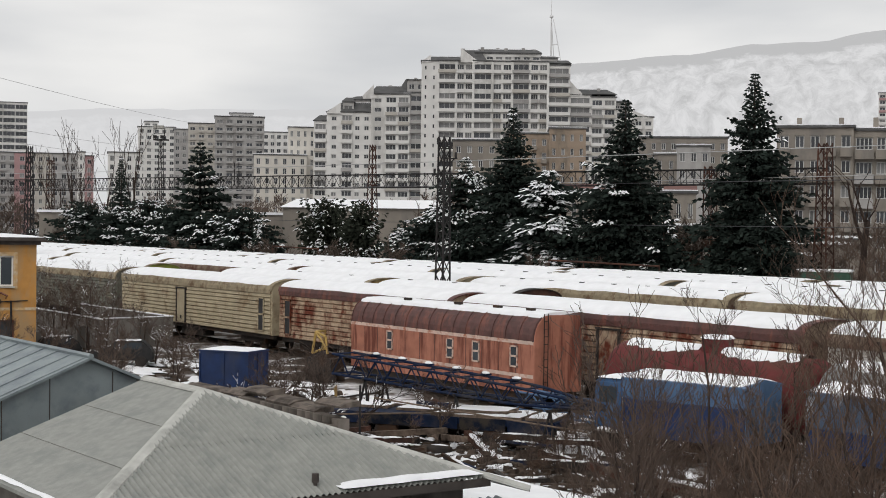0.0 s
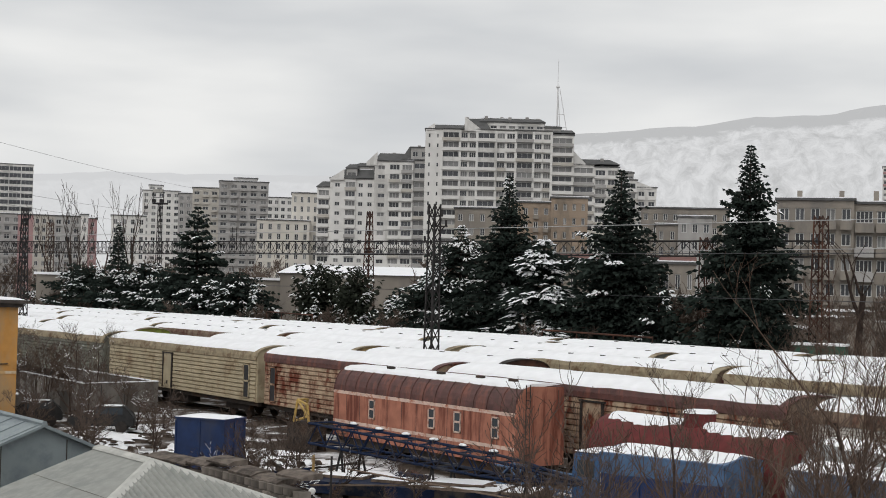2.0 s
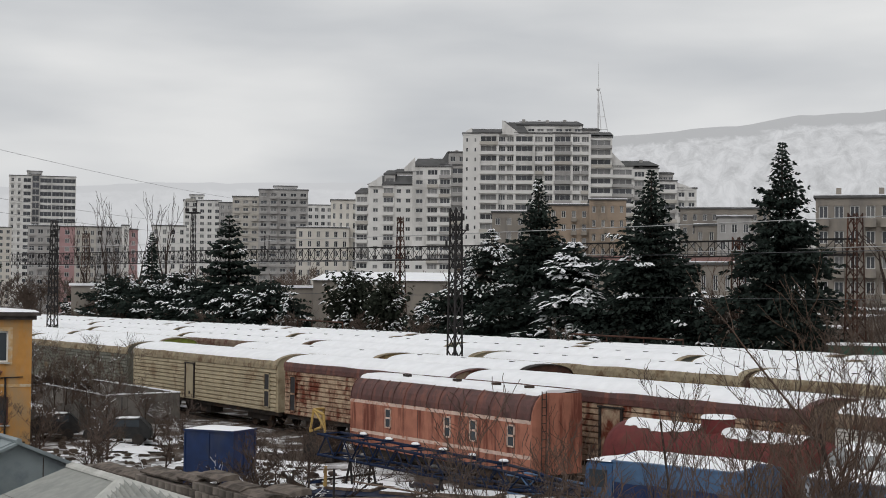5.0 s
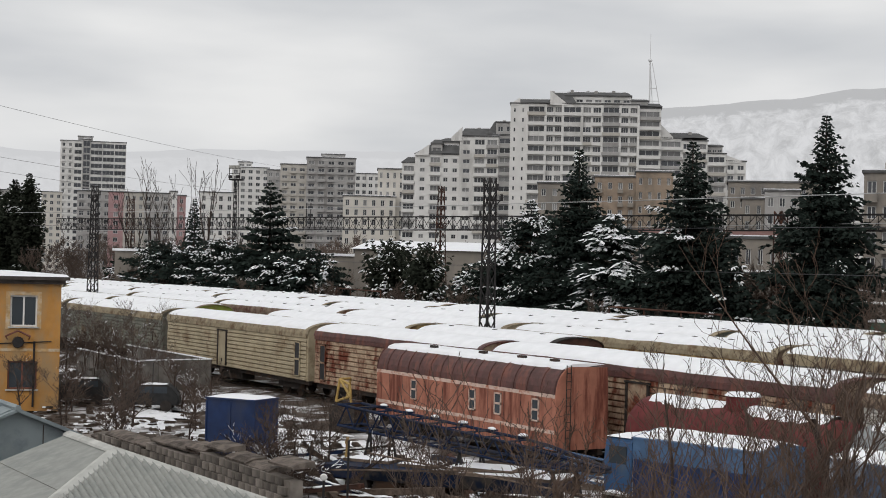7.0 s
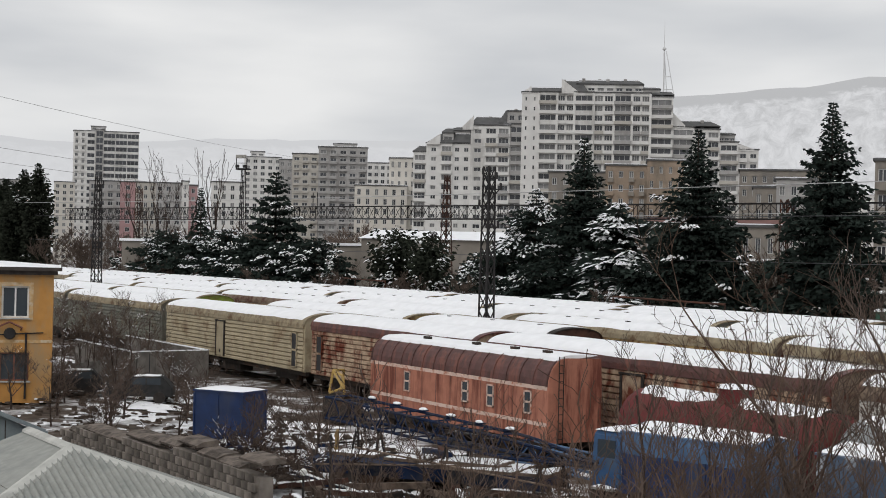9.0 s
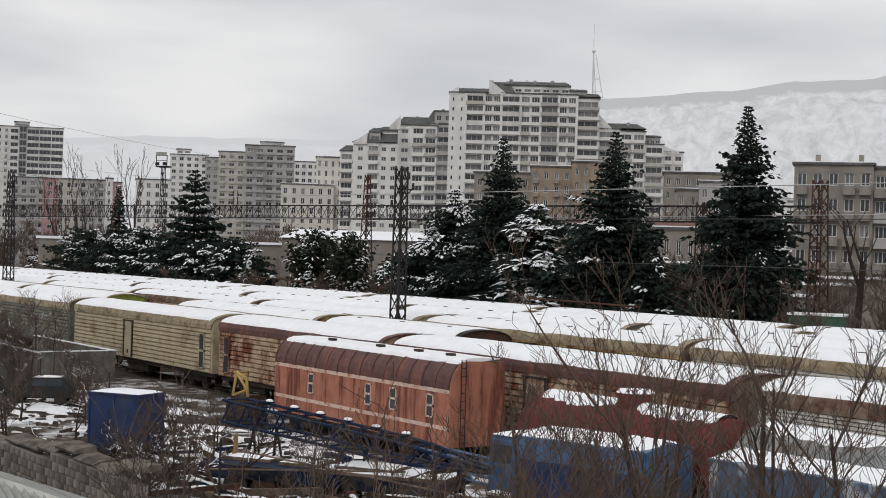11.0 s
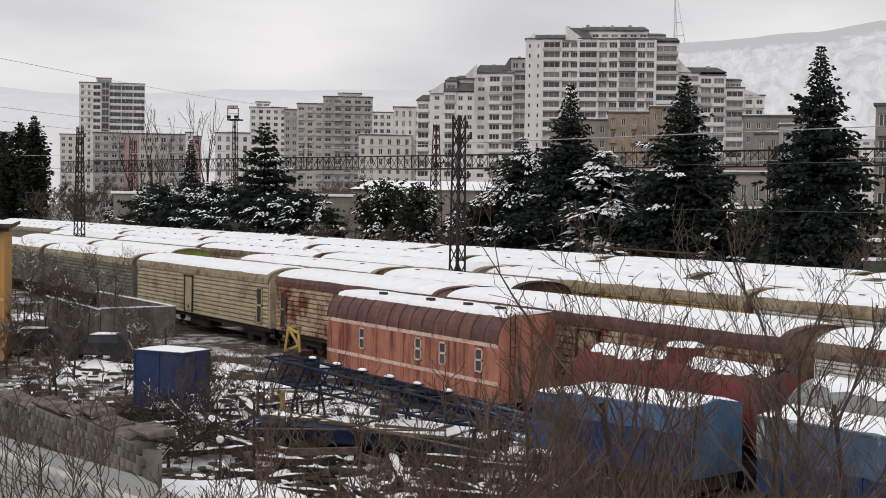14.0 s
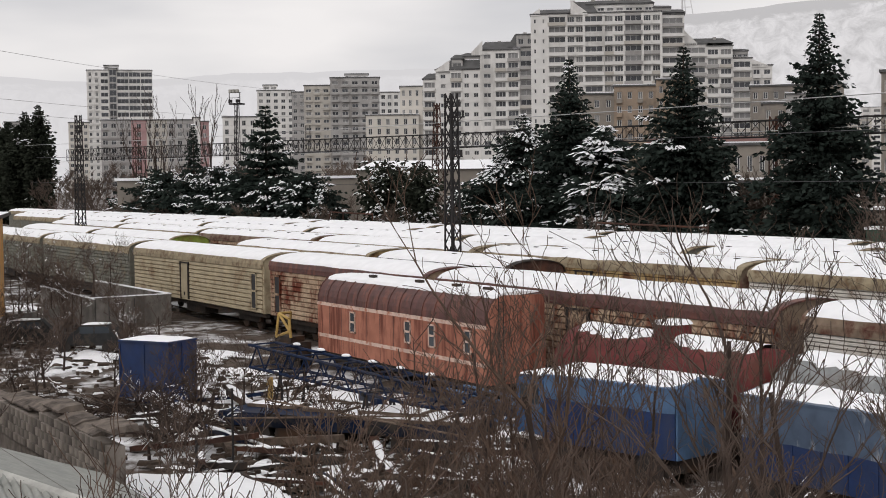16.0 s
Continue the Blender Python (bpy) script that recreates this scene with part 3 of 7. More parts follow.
# ---------------------------------------------------------------- distance: hills and the television tower
def hill_material():
    """Far snowy slopes with bare woods, a distant backdrop; winter haze is mixed in as pale glow."""
    m = bpy.data.materials.new("snowy_slope_glow_haze")
    m.use_nodes = True
    n, l = m.node_tree.nodes, m.node_tree.links
    out, bsdf = n["Material Output"], n["Principled BSDF"]
    bsdf.inputs["Roughness"].default_value = 0.95
    bearing = n.new("ShaderNodeUVMap")
    bearing.uv_map = "bearing"
    mp = n.new("ShaderNodeMapping")
    mp.inputs["Scale"].default_value = (1.5, 1.0, 1.0)
    l.new(bearing.outputs[0], mp.inputs[0])
    a = n.new("ShaderNodeTexNoise")
    a.inputs["Scale"].default_value, a.inputs["Detail"].default_value, a.inputs["Roughness"].default_value = 1.0, 9.0, 0.72
    a.inputs["Distortion"].default_value = 0.6
    l.new(mp.outputs[0], a.inputs["Vector"])
    up = n.new("ShaderNodeUVMap")
    up.uv_map = "rise"
    sep = n.new("ShaderNodeSeparateXYZ")
    l.new(up.outputs[0], sep.inputs[0])
    top = n.new("ShaderNodeMapRange")
    top.inputs[1].default_value, top.inputs[2].default_value = 0.76, 0.86
    top.inputs[3].default_value, top.inputs[4].default_value = 0.0, -0.28
    l.new(sep.outputs[1], top.inputs[0])
    add = n.new("ShaderNodeMath")
    l.new(a.outputs[0], add.inputs[0])
    l.new(top.outputs[0], add.inputs[1])
    r = n.new("ShaderNodeValToRGB")
    r.color_ramp.elements[0].position, r.color_ramp.elements[0].color = 0.34, (0.24, 0.24, 0.24, 1)
    r.color_ramp.elements[1].position, r.color_ramp.elements[1].color = 0.60, (0.76, 0.76, 0.77, 1)
    l.new(add.outputs[0], r.inputs[0])
    l.new(r.outputs[0], bsdf.inputs["Base Color"])
    # haze put into the surface: grey emission, stronger towards the left bearings
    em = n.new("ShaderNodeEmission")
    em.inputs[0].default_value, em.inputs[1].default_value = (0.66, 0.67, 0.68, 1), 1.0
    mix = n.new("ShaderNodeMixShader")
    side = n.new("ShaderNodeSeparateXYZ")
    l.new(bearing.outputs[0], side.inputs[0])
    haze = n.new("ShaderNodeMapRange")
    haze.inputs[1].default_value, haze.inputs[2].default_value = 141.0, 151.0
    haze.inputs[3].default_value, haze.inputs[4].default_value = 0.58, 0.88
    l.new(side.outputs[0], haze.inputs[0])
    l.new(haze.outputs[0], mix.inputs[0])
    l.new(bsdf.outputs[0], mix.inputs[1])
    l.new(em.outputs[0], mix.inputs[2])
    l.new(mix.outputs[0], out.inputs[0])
    return m


def build_hills():
    eye = Vector((71, -36, 7))
    ridge = [(85, 0.12), (100, 0.14), (112, 0.15), (120, 0.145), (128.4, 0.1315), (131, 0.1246), (133, 0.1238), (135.7, 0.1170), (140.3, 0.1110), (143, 0.1070), (146.5, 0.088), (150, 0.078), (157, 0.076), (163, 0.070), (171, 0.078), (182, 0.07), (200, 0.06)]
    vs, fs = [], []
    rows, cols = 34, 200
    for i in range(cols + 1):
        az = 85 + 115 * i / cols
        for (a0, e0), (a1, e1) in zip(ridge, ridge[1:]):
            if a0 <= az <= a1:
                k = (az - a0) / (a1 - a0)
                elev = e0 + (e1 - e0) * (3 * k * k - 2 * k ** 3)
        a = radians(az)
        for j in range(rows + 1):
            s = j / rows
            d = 1900 + 1700 * s
            z = 3600 * elev * (0.10 + 0.90 * s ** 0.8) if s > 0 else -5
            gully = noise.fractal(Vector((az * 1.1, s * 1.3, 2.0)), 1.0, 2.0, 5)
            z += gully * 5 * s * (1 - s) + noise.fractal(Vector((az * 1.3, 0, 9)), 1.0, 2.0, 4) * 4 * s
            vs.append((eye.x + d * math.cos(a), eye.y + d * math.sin(a), z))
        
    w = rows + 1
    for i in range(cols):
        for j in range(rows):
            fs.append((i * w + j, (i + 1) * w + j, (i + 1) * w + j + 1, i * w + j + 1))
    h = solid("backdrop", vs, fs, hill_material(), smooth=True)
    for layer, place in (("bearing", lambda i, j: (85 + 115 * i / cols, 9.0 * (vs[i * w + j][2] / 400))), ("rise", lambda i, j: (i / cols, j / rows))):
        uv = h.data.uv_layers.new(name=layer)
        for loop in h.data.loops:
            uv.data[loop.index].uv = place(loop.vertex_index // w, loop.vertex_index % w)
    tagged(h, "long snowy hill with winter haze put on as a pale glow", "hill", kind="structure")


build_hills()

TOWER_WHITE = material("hazy_white_steel", (0.62, 0.62, 0.62), 0.6, vary=0.05, scale=0.05, bump=0)


def tv_tower():
    t = thing("television_tower", pose(-3266, 2678, 470, 0, 0, 50), "slender white television tower on the hill", "tower")
    for name, p, q, r0, r1 in (("shaft", (0, 0, 0), (0, 0, 140), 2.4, 2.0), ("mast", (0, 0, 146), (0, 0, 222), 1.0, 0.4)):
        bm = bmesh.new()
        rod(bm, p, q, r0, 8, r1)
        part(name, bm, TOWER_WHITE, t)
    bm = bmesh.new()
    bmesh.ops.create_uvsphere(bm, u_segments=14, v_segments=8, radius=6, matrix=Matrix.Translation((0, 0, 142)) @ Matrix.Diagonal((1, 1, 0.8, 1)))
    part("pod", bm, TOWER_WHITE, t)
    bm = bmesh.new()
    rod(bm, (6, 0, 135), (32, 0, -5), 1.1, 6)
    rod(bm, (0, 6, 135), (10, 26, -5), 1.1, 6)
    part("leg", bm, TOWER_WHITE, t)
    bm = bmesh.new()
    for z in (25, 62):
        rod(bm, (0, 0, z), (32 - z * 0.185, 0, z), 1.0, 6)
    part("brace", bm, TOWER_WHITE, t)


tv_tower()

# ---------------------------------------------------------------- town buildings
WALL_WHITE = material("white_render", (0.66, 0.65, 0.63), 0.85, vary=0.08, scale=0.3, stain=(0.46, 0.45, 0.43), stain_amount=0.35, stain_scale=0.12, streak=3, bump=0)
WALL_GREY = material("grey_render", (0.37, 0.36, 0.35), 0.85, vary=0.1, scale=0.3, stain=(0.25, 0.24, 0.23), stain_amount=0.4, stain_scale=0.12, streak=3, bump=0)
WALL_BEIGE = material("beige_render", (0.45, 0.425, 0.385), 0.85, vary=0.1, scale=0.3, stain=(0.34, 0.31, 0.27), stain_amount=0.35, stain_scale=0.12, streak=3, bump=0)
WALL_CREAM = material("cream_render", (0.58, 0.55, 0.50), 0.85, vary=0.08, scale=0.3, bump=0)
WALL_BROWN = material("tan_stone_panel", (0.30, 0.235, 0.18), 0.85, vary=0.12, scale=0.4, stain=(0.20, 0.165, 0.13), stain_amount=0.4, stain_scale=0.2, streak=2, bump=0)
WALL_RED = material("brick_red_render", (0.37, 0.235, 0.235), 0.85, vary=0.1, scale=0.3, bump=0)
WALL_OLD = material("old_grey_plaster", (0.25, 0.225, 0.195), 0.9, vary=0.12, scale=0.4, stain=(0.19, 0.175, 0.16), stain_amount=0.5, stain_scale=0.25, streak=3, bump=0)
ROOF_DARK = material("dark_metal_roof", (0.10, 0.10, 0.10), 0.8, vary=0.2, scale=0.5, stain=(0.3, 0.3, 0.31), stain_amount=0.15, stain_scale=0.15, bump=0)
ROOF_RUST = material("rusty_roof_sheet", (0.16, 0.085, 0.075), 0.8, vary=0.2, scale=0.5, bump=0)
PANE = material("far_window_glass", (0.05, 0.053, 0.06), 0.2, vary=0.3, scale=0.2, bump=0, per_piece=0.45)
PANE_PALE = material("curtained_window", (0.16, 0.16, 0.16), 0.35, vary=0.25, scale=0.3, bump=0, per_piece=0.3)
SASH = material("white_sash", (0.50, 0.50, 0.49), 0.6, vary=0.05, bump=0)
WINDOW_MESHES = {}


def window_mesh(w, h, bars, pale):
    """A glazed frame, its lower left corner at the origin, facing -y."""
    key = (round(w, 2), round(h, 2), bars, pale)
    if key not in WINDOW_MESHES:
        f = min(0.12, 0.12 * w)
        xs = [0.0]
        for i in range(bars):
            xs += [w * i / bars + f / 2 if i else f, w * (i + 1) / bars - f / 2 if i < bars - 1 else w - f]
        xs.append(w)
        zs = [0.0, f, h - f, h]
        vs, fs, mi = [(x, -0.05, z) for z in zs for x in xs], [], []
        nx = len(xs)
        for j in range(3):
            for i in range(nx - 1):
                q = (j * nx + i, j * nx + i + 1, (j + 1) * nx + i + 1, (j + 1) * nx + i)
                if j == 1 and i % 2 == 1:
                    k = len(vs)
                    vs += [(vs[v][0], 0.02, vs[v][2]) for v in q]
                    for m in range(4):
                        fs.append((q[m], q[(m + 1) % 4], k + (m + 1) % 4, k + m))
                        mi.append(1)
                    fs.append((k, k + 1, k + 2, k + 3))
                    mi.append(0)
                else:
                    fs.append(q)
                    mi.append(1)
        me = bpy.data.meshes.new("window")
        me.from_pydata(vs, [], fs)
        me.materials.append(PANE_PALE if pale else PANE)
        me.materials.append(SASH)
        me.polygons.foreach_set("material_index", mi)
        WINDOW_MESHES[key] = me
    return WINDOW_MESHES[key]


def segment(t, x0, x1, depth, height, floors, cols, mat, y0=0.0, base=0.0, win_w=0.7, win_h=0.55, sill=0.25, balcony=0.0, balcony_mat=None, gap=None, rng=None, bars=2, snow=True, roof=ROOF_DARK, skip=0.0, pale=0.35, top=0.6, mixed=False):
    """One block of a building: a front wall with true openings, plain other walls, a roof, windows and balcony fronts."""
    rng = rng or random.Random(int(x0 * 10 + height * 7))
    W = x1 - x0
    fh = (height - base - top) / floors
    cw = W / cols
    xs, holes = [0.0], set()
    zs = [base]
    for c in range(cols):
        a = c * cw + cw * (1 - win_w) / 2
        xs += [a, a + cw * win_w]
    xs.append(W)
    for k in range(floors):
        b = base + k * fh + fh * sill
        zs += [b, b + fh * win_h]
    zs.append(height)
    for c in range(cols):
        for k in range(floors):
            if rng.random() >= skip:
                holes.add((2 * c + 1, 2 * k + 1))
    vs, fs = [], []
    nx = len(xs)
    for z in zs:
        for x in xs:
            vs.append((x0 + x, y0, z))
    for j in range(len(zs) - 1):
        for i in range(nx - 1):
            q = (j * nx + i, j * nx + i + 1, (j + 1) * nx + i + 1, (j + 1) * nx + i)
            if (i, j) in holes:
                k = len(vs)
                for v in q:
                    x, y, z = vs[v]
                    vs.append((x, y + 0.3, z))
                for m in range(4):
                    n2 = (m + 1) % 4
                    fs.append((q[m], q[n2], k + n2, k + m))
            else:
                fs.append(q)
    k = len(vs)
    vs += [(x0, y0, base), (x1, y0, base), (x1, y0 + depth, base), (x0, y0 + depth, base), (x0, y0, height), (x1, y0, height), (x1, y0 + depth, height), (x0, y0 + depth, height)]
    fs += [(k + 1, k + 2, k + 6, k + 5), (k + 2, k + 3, k + 7, k + 6), (k + 3, k, k + 4, k + 7)]
    wall = solid("wall", vs, fs, mat, t)
    rf = boxes("roof", roof, t, (x0 - 0.3, x1 + 0.3, y0 - 0.3, y0 + depth + 0.3, height, height + 0.35))
    if snow:
        boxes("snow", SNOW, rf, (x0 - 0.2, x1 + 0.2, y0 - 0.1, y0 + depth + 0.2, height + 0.352, height + 0.5))
    bm_b = []
    for i, j in sorted(holes):
        w, h = xs[i + 1] - xs[i], zs[j + 1] - zs[j]
        o = new("window", window_mesh(w, h, bars, rng.random() < pale))
        o.parent = wall
        o.location = (x0 + xs[i], y0 + 0.22, zs[j])
    if balcony:
        fronts = {}
        kinds = (balcony_mat or mat, balcony_mat or mat, mat, WALL_GREY if mixed else mat, WALL_BEIGE if mixed else mat)
        for c in range(cols):
            for k2 in range(floors):
                z = base + k2 * fh
                if gap and rng.random() < gap:
                    continue
                kind = rng.choice(kinds)
                me = fronts.get(kind.name)
                if me is None:
                    bm = bmesh.new()
                    box(bm, 0, cw * (win_w + 0.12), -balcony, 0.02, 0, fh * sill * 0.96)
                    me = bpy.data.meshes.new("balcony")
                    bmesh.ops.recalc_face_normals(bm, faces=bm.faces)
                    bm.to_mesh(me)
                    bm.free()
                    me.materials.append(kind)
                    fronts[kind.name] = me
                o = new("balcony", me)
                o.parent = wall
                o.location = (x0 + c * cw + cw * (0.44 - win_w / 2), y0 - 0.004, z)
    return wall


def gable(t, x0, x1, y0, depth, z, h, mat=ROOF_DARK, slope="x"):
    """A pitched roof whose ridge runs along the front (slope 'y') or from front to back (slope 'x')."""
    if slope == "y":
        vs = [(x0, y0, z), (x1, y0, z), (x1, y0 + depth, z), (x0, y0 + depth, z), (x0, y0 + depth * 0.6, z + h), (x1, y0 + depth * 0.6, z + h)]
        fs = [(0, 1, 5, 4), (2, 3, 4, 5), (1, 2, 5), (3, 0, 4), (0, 3, 2, 1)]
    else:
        xm = (x0 + x1) / 2
        vs = [(x0, y0, z), (x1, y0, z), (x1, y0 + depth, z), (x0, y0 + depth, z), (xm, y0, z + h), (xm, y0 + depth, z + h)]
        fs = [(0, 3, 5, 4), (1, 4, 5, 2), (0, 4, 1), (2, 5, 3), (0, 1, 2, 3)]
    solid("roof", vs, fs, mat, t)


def mansard(t, x0, x1, y0, depth, z, h, left=0.0, right=0.0, mat=ROOF_DARK):
    """A sloped roof over a block; left and right draw the ridge's ends in."""
    vs = [(x0, y0, z), (x1, y0, z), (x1, y0 + depth, z), (x0, y0 + depth, z), (x0 + left, y0 + depth * 0.45, z + h), (x1 - right, y0 + depth * 0.45, z + h), (x1 - right, y0 + depth * 0.75, z + h), (x0 + left, y0 + depth * 0.75, z + h)]
    rf = solid("roof", vs, [(0, 1, 5, 4), (1, 2, 6, 5), (2, 3, 7, 6), (3, 0, 4, 7), (4, 5, 6, 7), (3, 2, 1, 0)], mat, t)
    boxes("snow", SNOW, rf, (x0 + left + 0.1, x1 - right - 0.1, y0 + depth * 0.46, y0 + depth * 0.74, z + h + 0.002, z + h + 0.16))


def gable_end(t, xa, xb, za, zb, low, y, mat=None):
    """A sloping white parapet, from (xa, za) to (xb, zb), down to low."""
    vs = [(xa, y, low), (xb, y, low), (xb, y, zb), (xa, y, za), (xa, y + 0.5, low), (xb, y + 0.5, low), (xb, y + 0.5, zb), (xa, y + 0.5, za)]
    solid("parapet", vs, [(0, 1, 2, 3), (7, 6, 5, 4), (1, 5, 6, 2), (2, 6, 7, 3), (3, 7, 4, 0), (0, 4, 5, 1)], mat or WALL_WHITE, t)


def stepped_complex():
    """The large stepped apartment house: wings fall away on both sides of the tallest block."""
    t = thing("apartment_building", pose(-334.2, 195.2, 0, 0, 0, 54.3), "large white stepped apartment building with glazed balconies and dark mansard roofs", "apartment building", "town buildings")
    R = random.Random(4)
    glazed = dict(win_h=0.56, sill=0.34, rng=R, snow=False, bars=3, mixed=True)
    # far wing, rising in steps
    segment(t, 0.0, 4.2, 12, 39.6, 13, 1, WALL_WHITE, 1.5, win_w=0.8, balcony=0.8, **glazed)
    mansard(t, -0.2, 4.4, 1.3, 9, 39.95, 1.8, 1.6, 0.2)
    segment(t, 4.2, 8.8, 14, 42.3, 14, 1, WALL_WHITE, 0, win_w=0.34, win_h=0.42, sill=0.34, rng=R, snow=False)
    segment(t, 8.8, 12.4, 14, 42.3, 14, 1, WALL_WHITE, -0.5, win_w=0.86, balcony=0.5, **glazed)
    segment(t, 12.4, 18.2, 14, 42.3, 14, 2, WALL_WHITE, 0, win_w=0.5, win_h=0.45, sill=0.34, rng=R, snow=False)
    mansard(t, 4.4, 18.4, -0.6, 10, 42.65, 3.0, 4.0, 0.5)
    segment(t, 9.2, 12.6, 5, 45.6, 1, 1, WALL_GREY, 0.6, base=42.7, win_w=0.8, rng=R, snow=False)
    mansard(t, 8.8, 13.0, 0.4, 6, 45.95, 1.3, 1.2, 1.2)
    segment(t, 11.0, 17.5, 7, 46.6, 1, 2, WALL_GREY, 5, base=42.7, rng=R, snow=False)
    mansard(t, 10.5, 18.0, 4.6, 8, 46.95, 1.2, 2.5, 0.3)
    gable_end(t, 4.2, 8.6, 42.3, 45.4, 41.9, -0.75)
    segment(t, 18.2, 22.6, 14, 48.0, 16, 1, WALL_WHITE, -1.5, win_w=0.5, win_h=0.45, sill=0.34, rng=R, snow=False)
    segment(t, 22.6, 30.4, 14, 48.0, 16, 2, WALL_WHITE, -1.7, win_w=0.8, balcony=0.7, gap=0.12, **glazed)
    mansard(t, 18.0, 30.6, -1.9, 10, 48.35, 2.6, 1.6, 1.2)
    gable_end(t, 15.6, 19.0, 47.6, 51.0, 46.6, -1.95)
    segment(t, 30.4, 36.0, 13, 48.6, 16, 1, WALL_GREY, -1.0, win_w=0.9, balcony=0.5, gap=0.2, **glazed)
    mansard(t, 26.6, 36.2, -1.2, 10, 48.95, 4.3, 2.2, 0.0)
    segment(t, 29.5, 35.0, 4, 52.6, 1, 2, WALL_GREY, -1.1, base=49.0, win_w=0.6, rng=R, snow=False)
    # tallest block: a blank end with small windows, then seven balcony bays
    segment(t, 34.0, 39.2, 16, 58.4, 19, 2, WALL_WHITE, -3.0, win_w=0.22, win_h=0.4, sill=0.34, rng=R, bars=1, snow=False)
    gable_end(t, 34.0, 36.9, 58.4, 60.4, 58.0, -3.2)
    mansard(t, 36.0, 46.6, -3.0, 12, 58.75, 1.7, 0.8, 0.0)
    edges = (39.2, 44.9, 50.2, 56.2, 62.4, 68.0, 73.6, 80.6)
    for i, (a, b) in enumerate(zip(edges, edges[1:])):
        back = (0.0, 0.5, 0.0, 0.4, -0.3, 0.3, 0.8)[i]
        tone = WALL_GREY if i in (4,) else WALL_WHITE
        segment(t, a, b, 16, 58.6 if i < 6 else 57.6, 19, 2 if i % 2 else 1, tone, -2.6 + back, win_w=0.88 if i % 2 == 0 else 0.8, balcony=0.9, gap=0.08, pale=0.42, **glazed)
        boxes("pier", WALL_WHITE, t, (a - 0.35, a + 0.35, -3.3, -1.6, 0, 58.3))
    # set-back top floors under broken roofs
    gable_end(t, 46.2, 51.4, 62.7, 58.8, 58.2, -2.9)
    mansard(t, 45.4, 54.4, -2.6, 10, 58.96, 3.6, 2.0, 2.0)
    segment(t, 51.0, 71.4, 9, 61.4, 1, 7, WALL_WHITE, 0.6, base=58.96, win_w=0.7, win_h=0.5, sill=0.3, rng=R, snow=False)
    mansard(t, 50.6, 71.8, 0.2, 9, 61.75, 1.4, 1.0, 1.5)
    segment(t, 71.4, 76.6, 8, 60.0, 1, 2, WALL_GREY, 0.4, base=58.96, rng=R, snow=False)
    mansard(t, 71.0, 77.0, 0.2, 8, 60.35, 0.7, 0.4, 0.8)
    mansard(t, 73.8, 81.0, -2.0, 9, 58.3, 1.3, 0.5, 0.8)
    # near wing, falling in steps
    segment(t, 80.6, 87.4, 14, 48.6, 16, 1, WALL_WHITE, 0.2, win_w=0.88, balcony=0.7, gap=0.1, **glazed)
    segment(t, 87.4, 95.3, 14, 48.0, 16, 2, WALL_WHITE, 0.5, win_w=0.8, balcony=0.7, gap=0.1, **glazed)
    mansard(t, 80.8, 95.6, 0.0, 9, 48.95, 1.8, 0.4, 3.0)
    gable_end(t, 80.7, 84.6, 53.0, 49.0, 48.4, -0.1)
    segment(t, 95.3, 101.1, 13, 44.2, 14, 1, WALL_WHITE, 1.3, win_w=0.86, balcony=0.7, **glazed)
    segment(t, 95.3, 100.2, 8, 46.6, 1, 3, WALL_GREY, 3.5, base=44.4, win_w=0.8, rng=R, snow=False)
    mansard(t, 95.0, 100.6, 3.2, 8, 46.95, 0.6, 0.3, 1.0)
    segment(t, 101.1, 107.4, 13, 42.0, 13, 2, WALL_WHITE, 2.3, win_w=0.62, win_h=0.45, sill=0.36, balcony=0.5, gap=0.3, rng=R)
    gable_end(t, 101.1, 106.0, 44.0, 42.2, 41.6, 2.0)
    for x, y, z in ((53, 3, 63.6), (58, 5, 63.6), (60.5, 3, 63.4), (66, 4, 63.6), (69.5, 4, 63.2), (24, 3, 51.2), (47, 2, 63.0), (32, 2, 53.6), (90, 3, 51.0)):
        boxes("chimney", WALL_GREY, t, (x - 0.5, x + 0.5, y - 0.5, y + 0.5, z - 2.6, z))


stepped_complex()


def block(name, x, y, angle, width, height, floors, cols, mat, label, depth=14, **kw):
    t = thing(name, pose(x, y, 0, 0, 0, angle), label, "apartment building", "town buildings")
    segment(t, 0, width, depth, height, floors, cols, mat, **kw)
    return t


